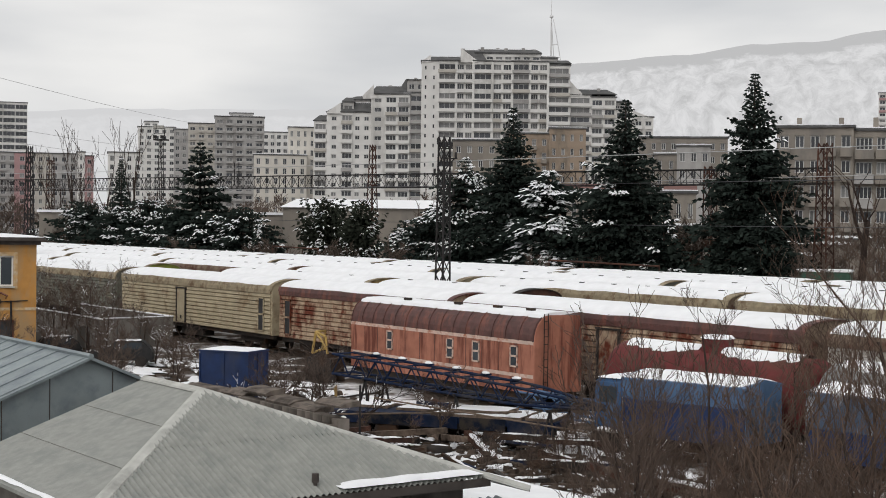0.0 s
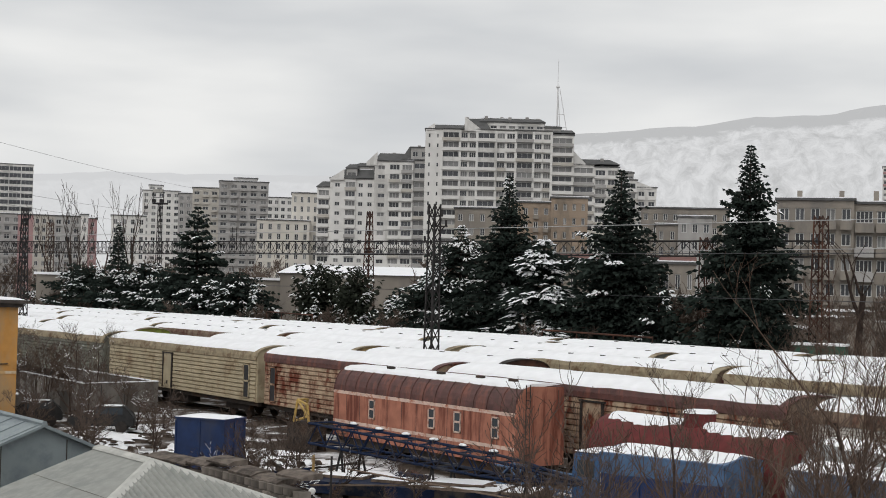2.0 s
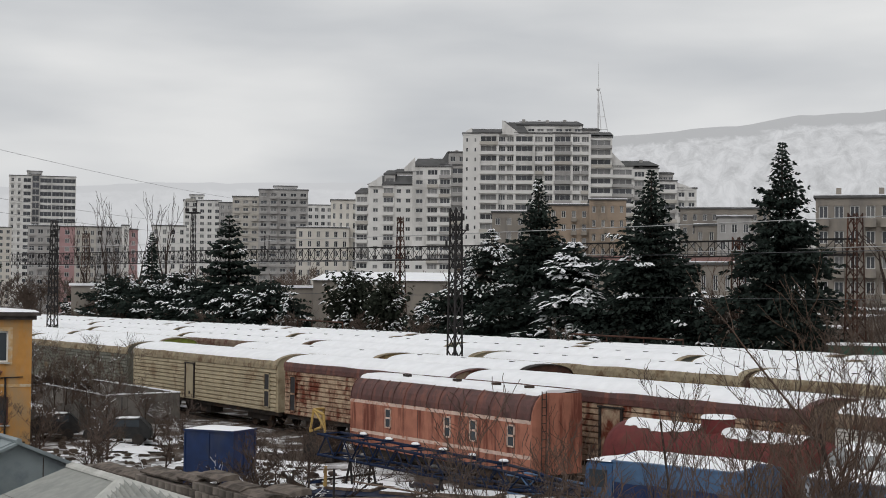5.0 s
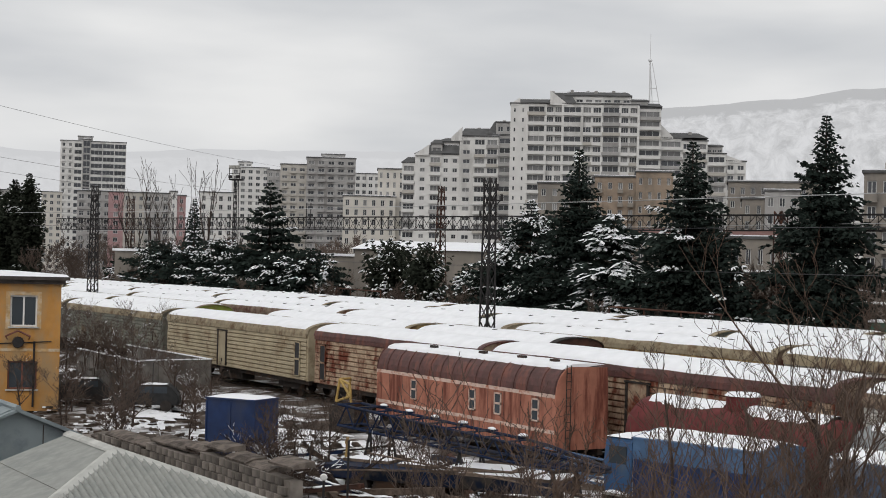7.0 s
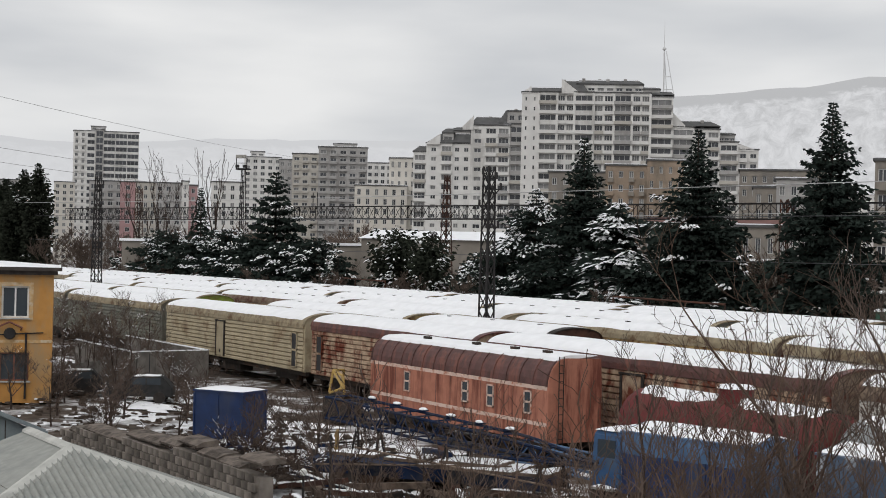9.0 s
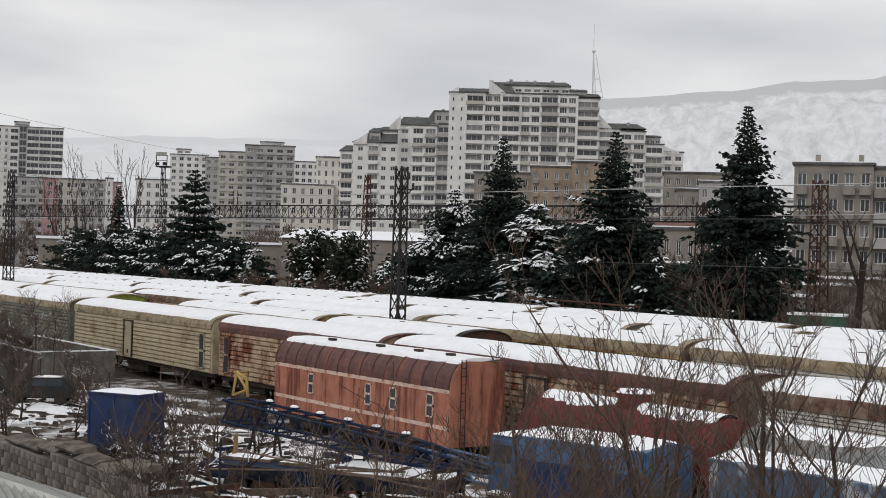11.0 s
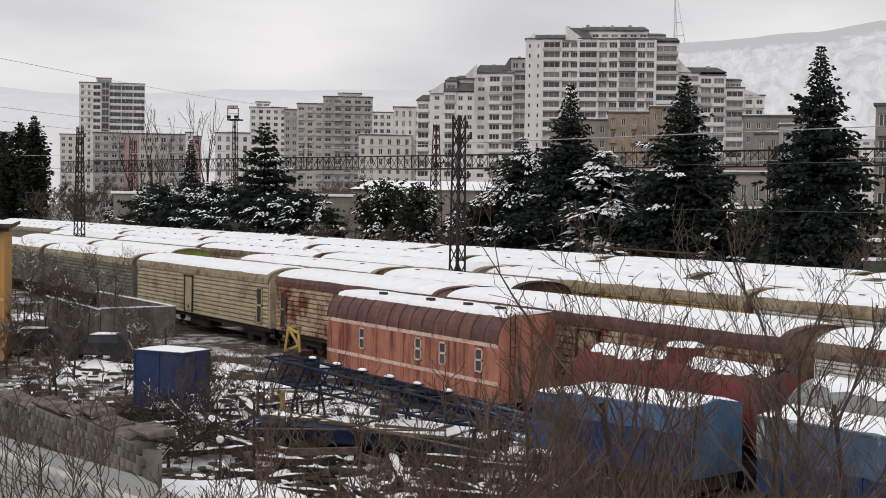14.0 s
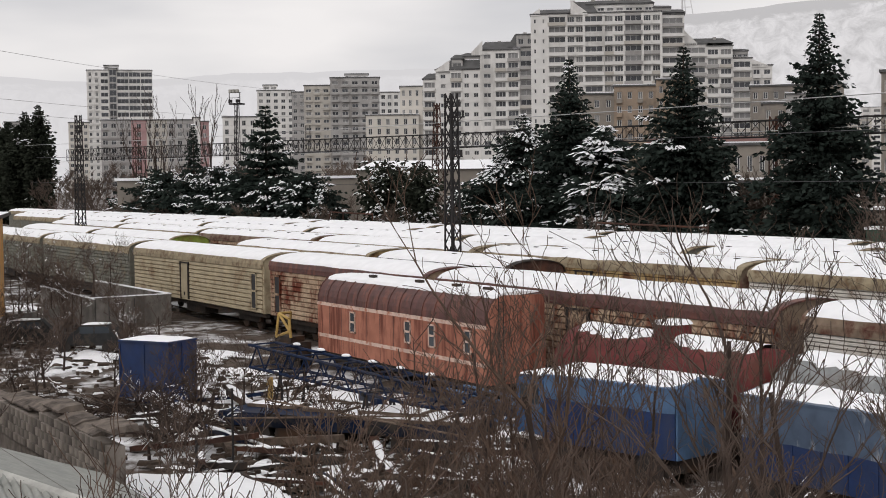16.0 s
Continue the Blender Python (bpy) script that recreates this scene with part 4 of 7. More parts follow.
def town():
    t = block("apartment_building", -509.3, 234.9, 63.6, 11.2, 49.3, 15, 3, WALL_BEIGE, "beige apartment tower with small balconies", win_w=0.6, balcony=0.7, gap=0.3, win_h=0.42, sill=0.3)
    segment(t, 11.2, 32.2, 16, 52.4, 16, 5, WALL_GREY, -2, win_w=0.62, balcony=0.9, gap=0.2, win_h=0.45, sill=0.3)
    segment(t, 17.5, 27.5, 8, 54.2, 1, 3, WALL_GREY, 2, base=52.8)
    t = block("apartment_building", -390.8, 204.1, 61.5, 18.4, 31.0, 9, 6, WALL_CREAM, "cream apartment block with tall dark windows", win_w=0.42, win_h=0.62, sill=0.2)
    segment(t, 12.0, 21.5, 12, 41.2, 12, 4, WALL_CREAM, 6, win_w=0.4, win_h=0.62, sill=0.2)
    block("apartment_building", -548.2, 291.6, 61.8, 12, 49.8, 15, 4, WALL_WHITE, "pale apartment block in the distance", win_w=0.6)
    t = block("apartment_building", -838.8, 238.1, 72.1, 8.0, 79.4, 19, 2, WALL_WHITE, "white office-like apartment tower with dark window bands", win_w=0.4, win_h=0.5, sill=0.3, balcony=0.8)
    segment(t, 8.0, 13.5, 16, 79.4, 19, 1, WALL_WHITE, 0, win_w=0.8, win_h=0.6, sill=0.2, bars=2, pale=0.1)
    segment(t, 13.5, 18.3, 16, 80.6, 19, 1, WALL_GREY, -1, win_w=0.86, win_h=0.82, sill=0.1, pale=0.0)
    segment(t, 18.3, 40.0, 16, 79.4, 19, 3, WALL_WHITE, 0, win_w=0.96, win_h=0.66, sill=0.18, bars=3, pale=0.0)
    segment(t, 10.5, 19.5, 8, 82.6, 1, 2, WALL_GREY, 3, base=79.8)
    block("apartment_building", -501.6, 143.9, 72.1, 13.0, 33.4, 10, 4, WALL_GREY, "blue-grey apartment block with small balconies", win_w=0.6, balcony=0.6, gap=0.4)
    t = block("apartment_building", -460.0, 142.6, 70.9, 5.5, 31.6, 10, 1, WALL_RED, "apartment block with brick-red and grey bays", win_w=0.3)
    segment(t, 5.5, 13.0, 13, 31.6, 10, 3, WALL_BEIGE, 0, win_w=0.5)
    t = block("apartment_building", -455.9, 154.7, 69.5, 9.6, 31.6, 10, 3, WALL_GREY, "grey and white apartment block with a red bay", win_w=0.55, balcony=0.6, gap=0.4)
    segment(t, 9.6, 12.2, 13, 32.4, 10, 1, WALL_WHITE, -0.6, win_w=0.3)
    segment(t, 12.2, 15.4, 13, 31.0, 10, 1, WALL_RED, -0.2, win_w=0.4)
    block("apartment_building", -448.6, 173.8, 67.5, 12.6, 32.6, 10, 4, WALL_WHITE, "white apartment block with dark window strips", win_w=0.45, win_h=0.6, sill=0.2)
    t = block("apartment_building", -618.8, 259.3, 66.3, 18.5, 54.2, 17, 5, WALL_WHITE, "tall plain white apartment block", win_w=0.55)
    segment(t, 3, 10, 10, 57, 1, 2, WALL_WHITE, 2, base=54.6)
    block("apartment_building", -566.3, 254.6, 65.3, 9.5, 50.3, 15, 3, WALL_GREY, "narrow grey apartment block among others", win_w=0.55)
    block("apartment_building", -697.7, 186.3, 73.6, 10.5, 40.8, 12, 3, WALL_CREAM, "cream apartment block in the distance", win_w=0.5)
    block("apartment_building", -704.8, 155.0, 75.5, 16, 41.0, 12, 5, WALL_GREY, "grey apartment block in the distance", win_w=0.5)
    # nearer, older houses behind the conifers
    t = block("apartment_building", -200.4, 170.0, 52.0, 9.4, 28.6, 9, 4, WALL_BROWN, "tan stone-clad apartment house with mixed balconies", depth=12, win_w=0.42, win_h=0.5, sill=0.3, balcony=0.9, balcony_mat=WALL_OLD, gap=0.55)
    segment(t, 9.4, 17.8, 12, 29.8, 9, 4, WALL_BROWN, -0.8, win_w=0.36, win_h=0.48, sill=0.3)
    segment(t, -13.0, 0.0, 12, 27.0, 8, 5, WALL_OLD, 1.5, win_w=0.42, win_h=0.5, sill=0.3)
    t = block("apartment_building", -180.0, 192.0, 47.6, 20.0, 27.8, 9, 9, WALL_OLD, "old grey apartment house with a flat dark roof", depth=12, win_w=0.42, win_h=0.5, sill=0.3)
    t = block("apartment_building", -145.0, 164.0, 47.1, 4.4, 21.8, 7, 2, WALL_OLD, "old plaster house with tall narrow windows", depth=10, win_w=0.36, win_h=0.55, sill=0.25)
    segment(t, 4.4, 11.0, 10, 23.4, 7, 3, WALL_GREY, -0.6, win_w=0.5, win_h=0.55, sill=0.25)
    t = block("house", -86.0, 90.5, 47.2, 19.0, 12.0, 3, 12, WALL_OLD, "long low beige building with a row of arched windows", depth=9, win_w=0.42, win_h=0.55, sill=0.25)
    gable(t, 0.0, 19.2, 0, 9, 12.3, 1.0, ROOF_RUST, slope="y")
    t = block("apartment_building", -72.2, 119.2, 40.0, 10.5, 21.6, 6, 5, WALL_OLD, "grey-beige five-storey house with patched balconies", depth=13, win_w=0.6, win_h=0.5, sill=0.36, balcony=1.1, balcony_mat=WALL_OLD, gap=0.25, skip=0.1)
    segment(t, 10.5, 19.0, 13, 21.2, 6, 3, WALL_OLD, 0.9, win_w=0.8, win_h=0.5, sill=0.4, balcony=1.2, balcony_mat=WALL_GREY, gap=0.15, bars=4)
    segment(t, 19.0, 34.0, 13, 21.4, 6, 6, WALL_OLD, 0.2, win_w=0.6, win_h=0.5, sill=0.36, balcony=1.1, balcony_mat=WALL_RED, gap=0.5, bars=3)
    for x in (3.0, 8.8, 13.5, 21.0, 27.0):
        boxes("chimney", WALL_OLD, t, (x - 0.35, x + 0.35, 3, 3.8, 21.2, 23.2))
    t = block("apartment_building", -489.3, 663.3, 38.2, 40, 87.0, 24, 9, WALL_WHITE, "tall white apartment tower with red-striped floors", win_w=0.7, win_h=0.45, sill=0.4, balcony=0.8, balcony_mat=WALL_RED)
    rng = random.Random(11)
    for i in range(22):
        az = radians(124 + 22 * i / 22 + rng.uniform(-0.3, 0.3))
        d = rng.uniform(900, 1400)
        h = d * rng.uniform(0.024, 0.046) + 7
        block("apartment_building", 71 + d * math.cos(az), -36 + d * math.sin(az), math.degrees(az) - 90, rng.uniform(18, 40), h, max(3, int(h / 3.6)), 5, rng.choice((WALL_WHITE, WALL_BEIGE, WALL_CREAM)), "pale apartment block at the foot of the hill", win_w=0.6)


town()


def low_hall():
    """The flat hall with a snowy roof behind the trees."""
    t = thing("warehouse", pose(-92.7, 51.3, 0, 0, 0, 52), "low beige warehouse with a snow-covered roof", "warehouse")
    boxes("wall", WALL_OLD, t, (0, 19, 0, 24, 0, 9.3))
    gable(t, -0.4, 19.4, -0.4, 24.5, 9.3, 1.3, SNOW, slope="y")
    t = thing("warehouse", pose(-112, 58, 0, 0, 0, 60), "long grey workshop with a snowy flat roof", "warehouse")
    boxes("wall", WALL_OLD, t, (-30, 16, 0, 18, 0, 8.4))
    boxes("roof", SNOW, t, (-30.3, 16.3, -0.3, 18.3, 8.4, 8.75))
    for x, y, w, d, h in ((-150, 74, 26, 9, 8.0), (-190, 92, 34, 10, 8.6), (-118, 96, 22, 9, 8.8), (-235, 84, 30, 10, 8.4), (-44, 70, 6, 6, 7.4), (-38, 78, 10, 5, 5.6), (-30, 66, 8, 4, 4.6), (-48, 88, 14, 6, 6.2), (-10, 92, 26, 8, 6.8), (20, 60, 14, 6, 4.4), (-24, 100, 20, 7, 6.0)):
        t = thing("shed", pose(x, y, 0, 0, 0, 46), "small grey shed with snow on its flat roof", "shed", "sheds behind the yard")
        boxes("wall", WALL_OLD, t, (0, w, 0, d, 0, h))
        boxes("roof", ROOF_DARK, t, (-0.3, w + 0.3, -0.3, d + 0.3, h, h + 0.15))
        boxes("snow", SNOW, t, (-0.25, w + 0.25, -0.25, d + 0.25, h + 0.152, h + 0.4))


low_hall()

# ---------------------------------------------------------------- railway masts and gantry
def lattice_mast(x, y, h, foot, head, mat, label, lean=0.0, arms=()):
    t = thing("lattice_mast", pose(x, y, -0.1, 0, 0, 8), label, "railway mast", "lattice masts")
    n = max(6, int(h / 0.9))
    corners = [(-1, -1), (1, -1), (1, 1), (-1, 1)]
    for cx, cy in corners:
        bm = bmesh.new()
        rod(bm, (cx * foot, cy * foot, 0), (cx * head, cy * head, h), 0.055, 4)
        part("leg", bm, mat, t)
    bm = bmesh.new()
    for k in range(n):
        z0, z1 = h * k / n, h * (k + 1) / n
        a, b = foot + (head - foot) * k / n, foot + (head - foot) * (k + 1) / n
        for i in range(4):
            p, q = corners[i], corners[(i + 1) % 4]
            rod(bm, (p[0] * a, p[1] * a, z0), (q[0] * b, q[1] * b, z1), 0.042, 3)
            if k % 2 == 0:
                rod(bm, (q[0] * a, q[1] * a, z0), (p[0] * b, p[1] * b, z1), 0.042, 3)
    tagged(part("bracing", bm, mat, t), kind="stuff")
    for z, reach in arms:
        bm = bmesh.new()
        rod(bm, (-0.2, 0, z), (reach, 0, z), 0.05, 4)
        rod(bm, (0, 0, z - 0.7), (reach * 0.8, 0, z), 0.035, 4)
        a = part("bracket", bm, mat, t)
        bm = bmesh.new()
        rod(bm, (reach * 0.9, 0, z), (reach * 0.9, 0, z + 0.35), 0.07, 6)
        part("insulator", bm, MAST_DARK, a)
    boxes("footing", CONCRETE, t, (-foot - 0.3, foot + 0.3, -foot - 0.3, foot + 0.3, -0.3, 0.25))
    return t


lattice_mast(1.3, 10.1, 12.6, 0.33, 0.23, MAST_DARK, "tall dark rusty lattice mast between the wagons", arms=((11.3, 1.1), (10.4, -0.9), (11.9, 0.7), (12.2, -0.6), (9.2, 0.9)))
lattice_mast(-69.0, 10.1, 14.6, 0.45, 0.22, MAST_DARK, "tall dark lattice mast by the wagons", arms=((13.6, 1.2), (12.4, -1.0)))
lattice_mast(-63.3, 46.0, 16.0, 0.68, 0.2, MAST_RUST, "rusty lattice mast carrying the signal gantry", arms=((12.0, 1.4),))
lattice_mast(-12.6, 46.0, 12.4, 0.45, 0.35, MAST_RUST, "rusty lattice mast carrying the signal gantry")
lattice_mast(-0.9, 46.0, 13.8, 0.62, 0.36, MAST_RUST, "broad rusty lattice mast carrying the signal gantry")
lattice_mast(-160.7, 46.0, 17.2, 0.7, 0.4, MAST_RUST, "rusty lattice mast carrying the signal gantry")


def gantry(x0, x1, y, z0, z1, h0, h1):
    """The long lattice beam over the main line."""
    t = thing("overhead_gantry", pose(x0, y, 0), "long dark lattice gantry beam over the railway", "gantry")
    n = int((x1 - x0) / 1.55)
    def pt(k, cy, up):
        s = k / n
        return ((x1 - x0) * s, cy, z0 + (z1 - z0) * s + (h0 + (h1 - h0) * s) * up)
    for cy in (-0.4, 0.4):
        for up in (0, 1):
            bm = bmesh.new()
            rod(bm, pt(0, cy, up), pt(n, cy, up), 0.075, 4)
            part("chord", bm, MAST_DARK, t)
        bm = bmesh.new()
        for k in range(n):
            rod(bm, pt(k, cy, 0), pt(k, cy, 1), 0.04, 3)
            rod(bm, pt(k, cy, k % 2), pt(k + 1, cy, (k + 1) % 2), 0.035, 3)
        tagged(part("bracing", bm, MAST_DARK, t), kind="stuff")
    bm = bmesh.new()
    for k in range(0, n, 2):
        for up in (0, 1):
            rod(bm, pt(k, -0.4, up), pt(k + 1, 0.4, up), 0.03, 3)
    part("cross_tie", bm, MAST_DARK, t)
    bm = bmesh.new()
    zz = z0 + (z1 - z0) * 0.57
    for dx in (0, 1.2):
        rod(bm, (x1 - x0 - 96 + dx + 1.1, 0, zz + 0.5), (x1 - x0 - 96 + dx + 1.1, 0, zz + 3.4), 0.06, 4)
    part("signal_post", bm, MAST_DARK, t)


gantry(-200.0, -0.9, 46.0, 12.4, 10.7, 2.0, 1.15)


def floodlight_mast():
    t = thing("floodlight_mast", pose(-118, 46, 0, 0, 0, 40), "tall floodlight mast with a lamp platform", "floodlight mast")
    bm = bmesh.new()
    for cx, cy in ((-1, -1), (1, -1), (1, 1), (-1, 1)):
        rod(bm, (cx * 0.42, cy * 0.42, 0), (cx * 0.2, cy * 0.2, 18.6), 0.06, 4)
    for k in range(12):
        z = 1.5 * k
        w0, w1 = 0.42 - 0.0118 * z, 0.42 - 0.0118 * (z + 1.5)
        rod(bm, (-w0, -w0, z), (w1, -w1, z + 1.5), 0.035, 3)
        rod(bm, (w0, -w0, z), (-w1, -w1, z + 1.5), 0.035, 3)
    part("frame", bm, MAST_DARK, t)
    boxes("platform", MAST_DARK, t, (-0.85, 0.85, -0.7, 0.7, 18.5, 18.7))
    bm = bmesh.new()
    for x in (-0.8, 0.8):
        rod(bm, (x, -0.6, 18.7), (x, -0.6, 20.1), 0.06, 4)
    rod(bm, (-0.9, -0.6, 20.1), (0.9, -0.6, 20.1), 0.06, 4)
    rod(bm, (-0.8, -0.6, 19.4), (0.8, -0.6, 19.4), 0.05, 4)
    part("railing", bm, MAST_DARK, t)
    for x, z in ((-0.55, 18.75), (0.55, 18.75), (-0.5, 20.1), (0.0, 20.1), (0.5, 20.1)):
        boxes("lamp", FRAME_GREY if z > 20 else MAST_DARK, t, (x - 0.22, x + 0.22, -0.95, -0.6, z, z + 0.42))


floodlight_mast()


def cable(name, p, q, sag, r, label, mat=None):
    bm = bmesh.new()
    p, q = Vector(p), Vector(q)
    sweep(bm, [p.lerp(q, i / 24) - Vector((0, 0, 4 * sag * i / 24 * (1 - i / 24))) for i in range(25)], r, 3)
    ob = part(name, bm, mat or WIRE, None)
    tagged(ob, label, "cable", "overhead cables")


PALE_WIRE = material("frosted_cable", (0.42, 0.42, 0.42), 0.6, vary=0.1, bump=0)
GREY_WIRE = material("grey_cable", (0.2, 0.2, 0.2), 0.6, vary=0.1, bump=0)
cable("contact_wire", (-200, 38, 15.2), (60, 38, 12.6), 0.5, 0.035, "thin overhead wire along the railway", PALE_WIRE)
cable("contact_wire", (-200, 40, 13.0), (60, 40, 10.6), 0.6, 0.035, "thin overhead wire along the railway")
cable("contact_wire", (-200, 39, 8.6), (60, 39, 7.6), 0.5, 0.03, "thin overhead wire along the railway")
cable("contact_wire", (-200, 44, 12.2), (60, 44, 11.3), 0.5, 0.03, "thin overhead wire along the railway", PALE_WIRE)
cable("power_cable", (20, -32, 14.4), (-120, 65, 20.5), 1.0, 0.012, "thin grey power cable across the sky", GREY_WIRE)
cable("power_cable", (20, -33, 12.2), (-120, 60, 17.4), 1.0, 0.012, "thin grey power cable across the sky", GREY_WIRE)
cable("power_cable", (20, -33, 11.6), (-120, 58, 16.2), 1.0, 0.012, "thin grey power cable across the sky", GREY_WIRE)


def yard_pipe(x0, x1, y, z):
    t = thing("handrail_pipe", pose(x0, y, 0), "long rusty pipe on posts behind the wagons", "pipe")
    bm = bmesh.new()
    rod(bm, (0, 0, z), (x1 - x0, 0, z - 0.1), 0.07, 6)
    part("pipe", bm, MAST_RUST, t)
    for i in range(4):
        bm = bmesh.new()
        rod(bm, ((x1 - x0) * i / 3, 0, -0.1), ((x1 - x0) * i / 3, 0, z), 0.05, 5)
        part("post", bm, MAST_RUST, t)


yard_pipe(-58.0, -49.0, 31.0, 5.0)
yard_pipe(-14.5, -2.5, 31.0, 4.75)


# ---------------------------------------------------------------- trees
def conifer_data(h, radius, seed, shape="cone", snow=0.15, low=0.05, dens=1.0, spray=0.5, needle=SPRUCE):
    """Meshes of a needle tree: trunk with limbs, needle sprays, and snow lying on the upper side of its boughs."""
    rng = np.random.default_rng(seed)
    bm = bmesh.new()
    rod(bm, (0, 0, -0.2), (0, 0, h * 0.55), 0.018 * h, 7, 0.010 * h)
    rod(bm, (0, 0, h * 0.55), (0, 0, h * 0.98), 0.010 * h, 6, 0.002 * h)
    nv, nf, sv, sf = [], [], [], []
    z = h * low
    while z < h * 0.995:
        s = (z / h - low) / (1 - low)
        if shape == "cone":
            R = radius * (1 - s) ** 0.95 * (0.8 + 0.35 * min(1, s * 5)) + 0.10
            R *= 1 + 0.22 * math.sin(z * 2.6 + seed) * min(1, 2 * (1 - s)) + rng.uniform(-0.12, 0.12)
        elif shape == "tall":
            R = radius * min(1.0, 1.55 * (1 - s)) ** 1.1 * (0.72 + 0.28 * min(1, s * 3.5)) + 0.10
            R *= 1 + 0.24 * math.sin(z * 2.6 + seed) * min(1, 2 * (1 - s)) + rng.uniform(-0.16, 0.16)
        elif shape == "cedar":
            R = radius * min(1.0, 1.9 * (1 - s)) ** 0.75 * (0.8 + 0.2 * min(1, 4 * s)) * (1 + 0.3 * math.sin(z * 2.1 + seed) + rng.uniform(-0.2, 0.2)) + 0.1
        elif shape == "round":
            R = radius * math.sqrt(max(0.03, 1 - (1.55 * s - 0.5) ** 2)) * (1 + 0.2 * math.sin(z * 1.9 + seed) + rng.uniform(-0.15, 0.15))
        else:
            R = radius * min(1.0, (1 - s) * 2.0) ** 0.8 * (0.75 + 0.25 * min(1, s * 4)) * (1 + rng.uniform(-0.1, 0.1)) + 0.08
        size = spray * (0.5 + 0.5 * min(1.0, 2.2 * (1 - s)))
        nb = max(4, int(5 + 3.4 * R))
        base = rng.uniform(0, 6.28)
        for b in range(nb):
            az = base + 6.283 * b / nb + rng.uniform(-0.4, 0.4)
            L = R * rng.uniform(0.55, 1.18)
            if shape in ("cone", "tall"):
                up, droop = 0.02 + 0.45 * s + rng.uniform(-0.1, 0.1), 0.36 * (1 - s)
            elif shape == "cedar":
                up, droop = 0.12 + 0.3 * s + rng.uniform(-0.12, 0.12), 0.34
            elif shape == "round":
                up, droop = rng.uniform(-0.15, 0.6), 0.25
            else:
                up, droop = rng.uniform(0.8, 1.8), 0.1
            d = np.array([math.cos(az), math.sin(az), 0.0])
            side = np.array([-d[1], d[0], 0.0])
            k = max(2, int(L / 0.36) + 1)
            if L > 1.2 and shape != "column":
                tip = Vector((d[0] * L * 0.85, d[1] * L * 0.85, z + up * L * 0.85 - droop * L * 0.7))
                rod(bm, (0, 0, z), tip, 0.03, 3, 0.01)
            end = Vector((d[0] * L * 0.45 + seed, d[1] * L * 0.45, z * 0.55))
            bough_snow = noise.noise(end) * 0.75 + 0.5 + rng.uniform(-0.12, 0.12) < 0.22 + snow
            for i in range(k):
                f = (i + rng.uniform(0.2, 1.0)) / k
                c = d * L * f + np.array([0, 0, z + up * L * f - droop * L * f * f])
                for m in range(4):
                    spread = rng.uniform(-1, 1)
                    out = d * rng.uniform(0.4, 1.0) + side * spread * 0.9 + np.array([0, 0, rng.uniform(-0.7, 0.3)])
                    out /= np.linalg.norm(out)
                    ln = size * rng.uniform(0.6, 1.25)
                    wv = np.cross(out, rng.normal(size=3))
                    wv /= np.linalg.norm(wv) + 1e-6
                    wd = ln * rng.uniform(0.2, 0.34)
                    a = c + side * spread * 0.2 * L * f
                    q = len(nv)
                    nv += [a - wv * wd * 0.4, a + out * ln * 0.55 - wv * wd, a + out * ln, a + out * ln * 0.5 + wv * wd]
                    nf.append((q, q + 1, q + 2, q + 3))
                    if f > 0.45 and bough_snow and rng.random() < 0.55:
                        cc = a + out * ln * 0.5 + np.array([0, 0, 0.06])
                        o2 = np.array([out[0], out[1], min(out[2], 0.0) * 0.5])
                        o2 /= np.linalg.norm(o2) + 1e-6
                        s2 = np.array([-o2[1], o2[0], rng.uniform(-0.3, 0.3)])
                        g, w2 = ln * rng.uniform(0.4, 0.75) * (1.35 if snow > 0.4 else 1.0), ln * rng.uniform(0.16, 0.34) * (1.35 if snow > 0.4 else 1.0)
                        q = len(sv)
                        sv += [cc - o2 * g, cc - s2 * w2 + np.array([0, 0, -0.03]), cc + o2 * g + np.array([0, 0, -0.08]), cc + s2 * w2 + np.array([0, 0, -0.03]), cc + np.array([0, 0, 0.09])]
                        sf += [(q, q + 1, q + 4), (q + 1, q + 2, q + 4), (q + 2, q + 3, q + 4), (q + 3, q, q + 4)]
        z += 0.4 / dens * rng.uniform(0.75, 1.25) * (0.7 if s > 0.7 else 1.0)
    return bm, nv, nf, sv, sf, needle


def conifer(x, y, h, radius, seed, label, **kw):
    bm, nv, nf, sv, sf, needle = conifer_data(h, radius, seed, **kw)
    t = thing("conifer_tree", pose(x, y, -0.1, 0, 0, seed * 37 % 360), label, "tree", "conifers behind the yard")
    part("trunk", bm, BARK, t)
    tagged(solid("crown", nv, nf, needle, t), kind="stuff")
    if sf:
        tagged(solid("snow", sv, sf, SNOW, t, "snow lying on the boughs"), kind="stuff")


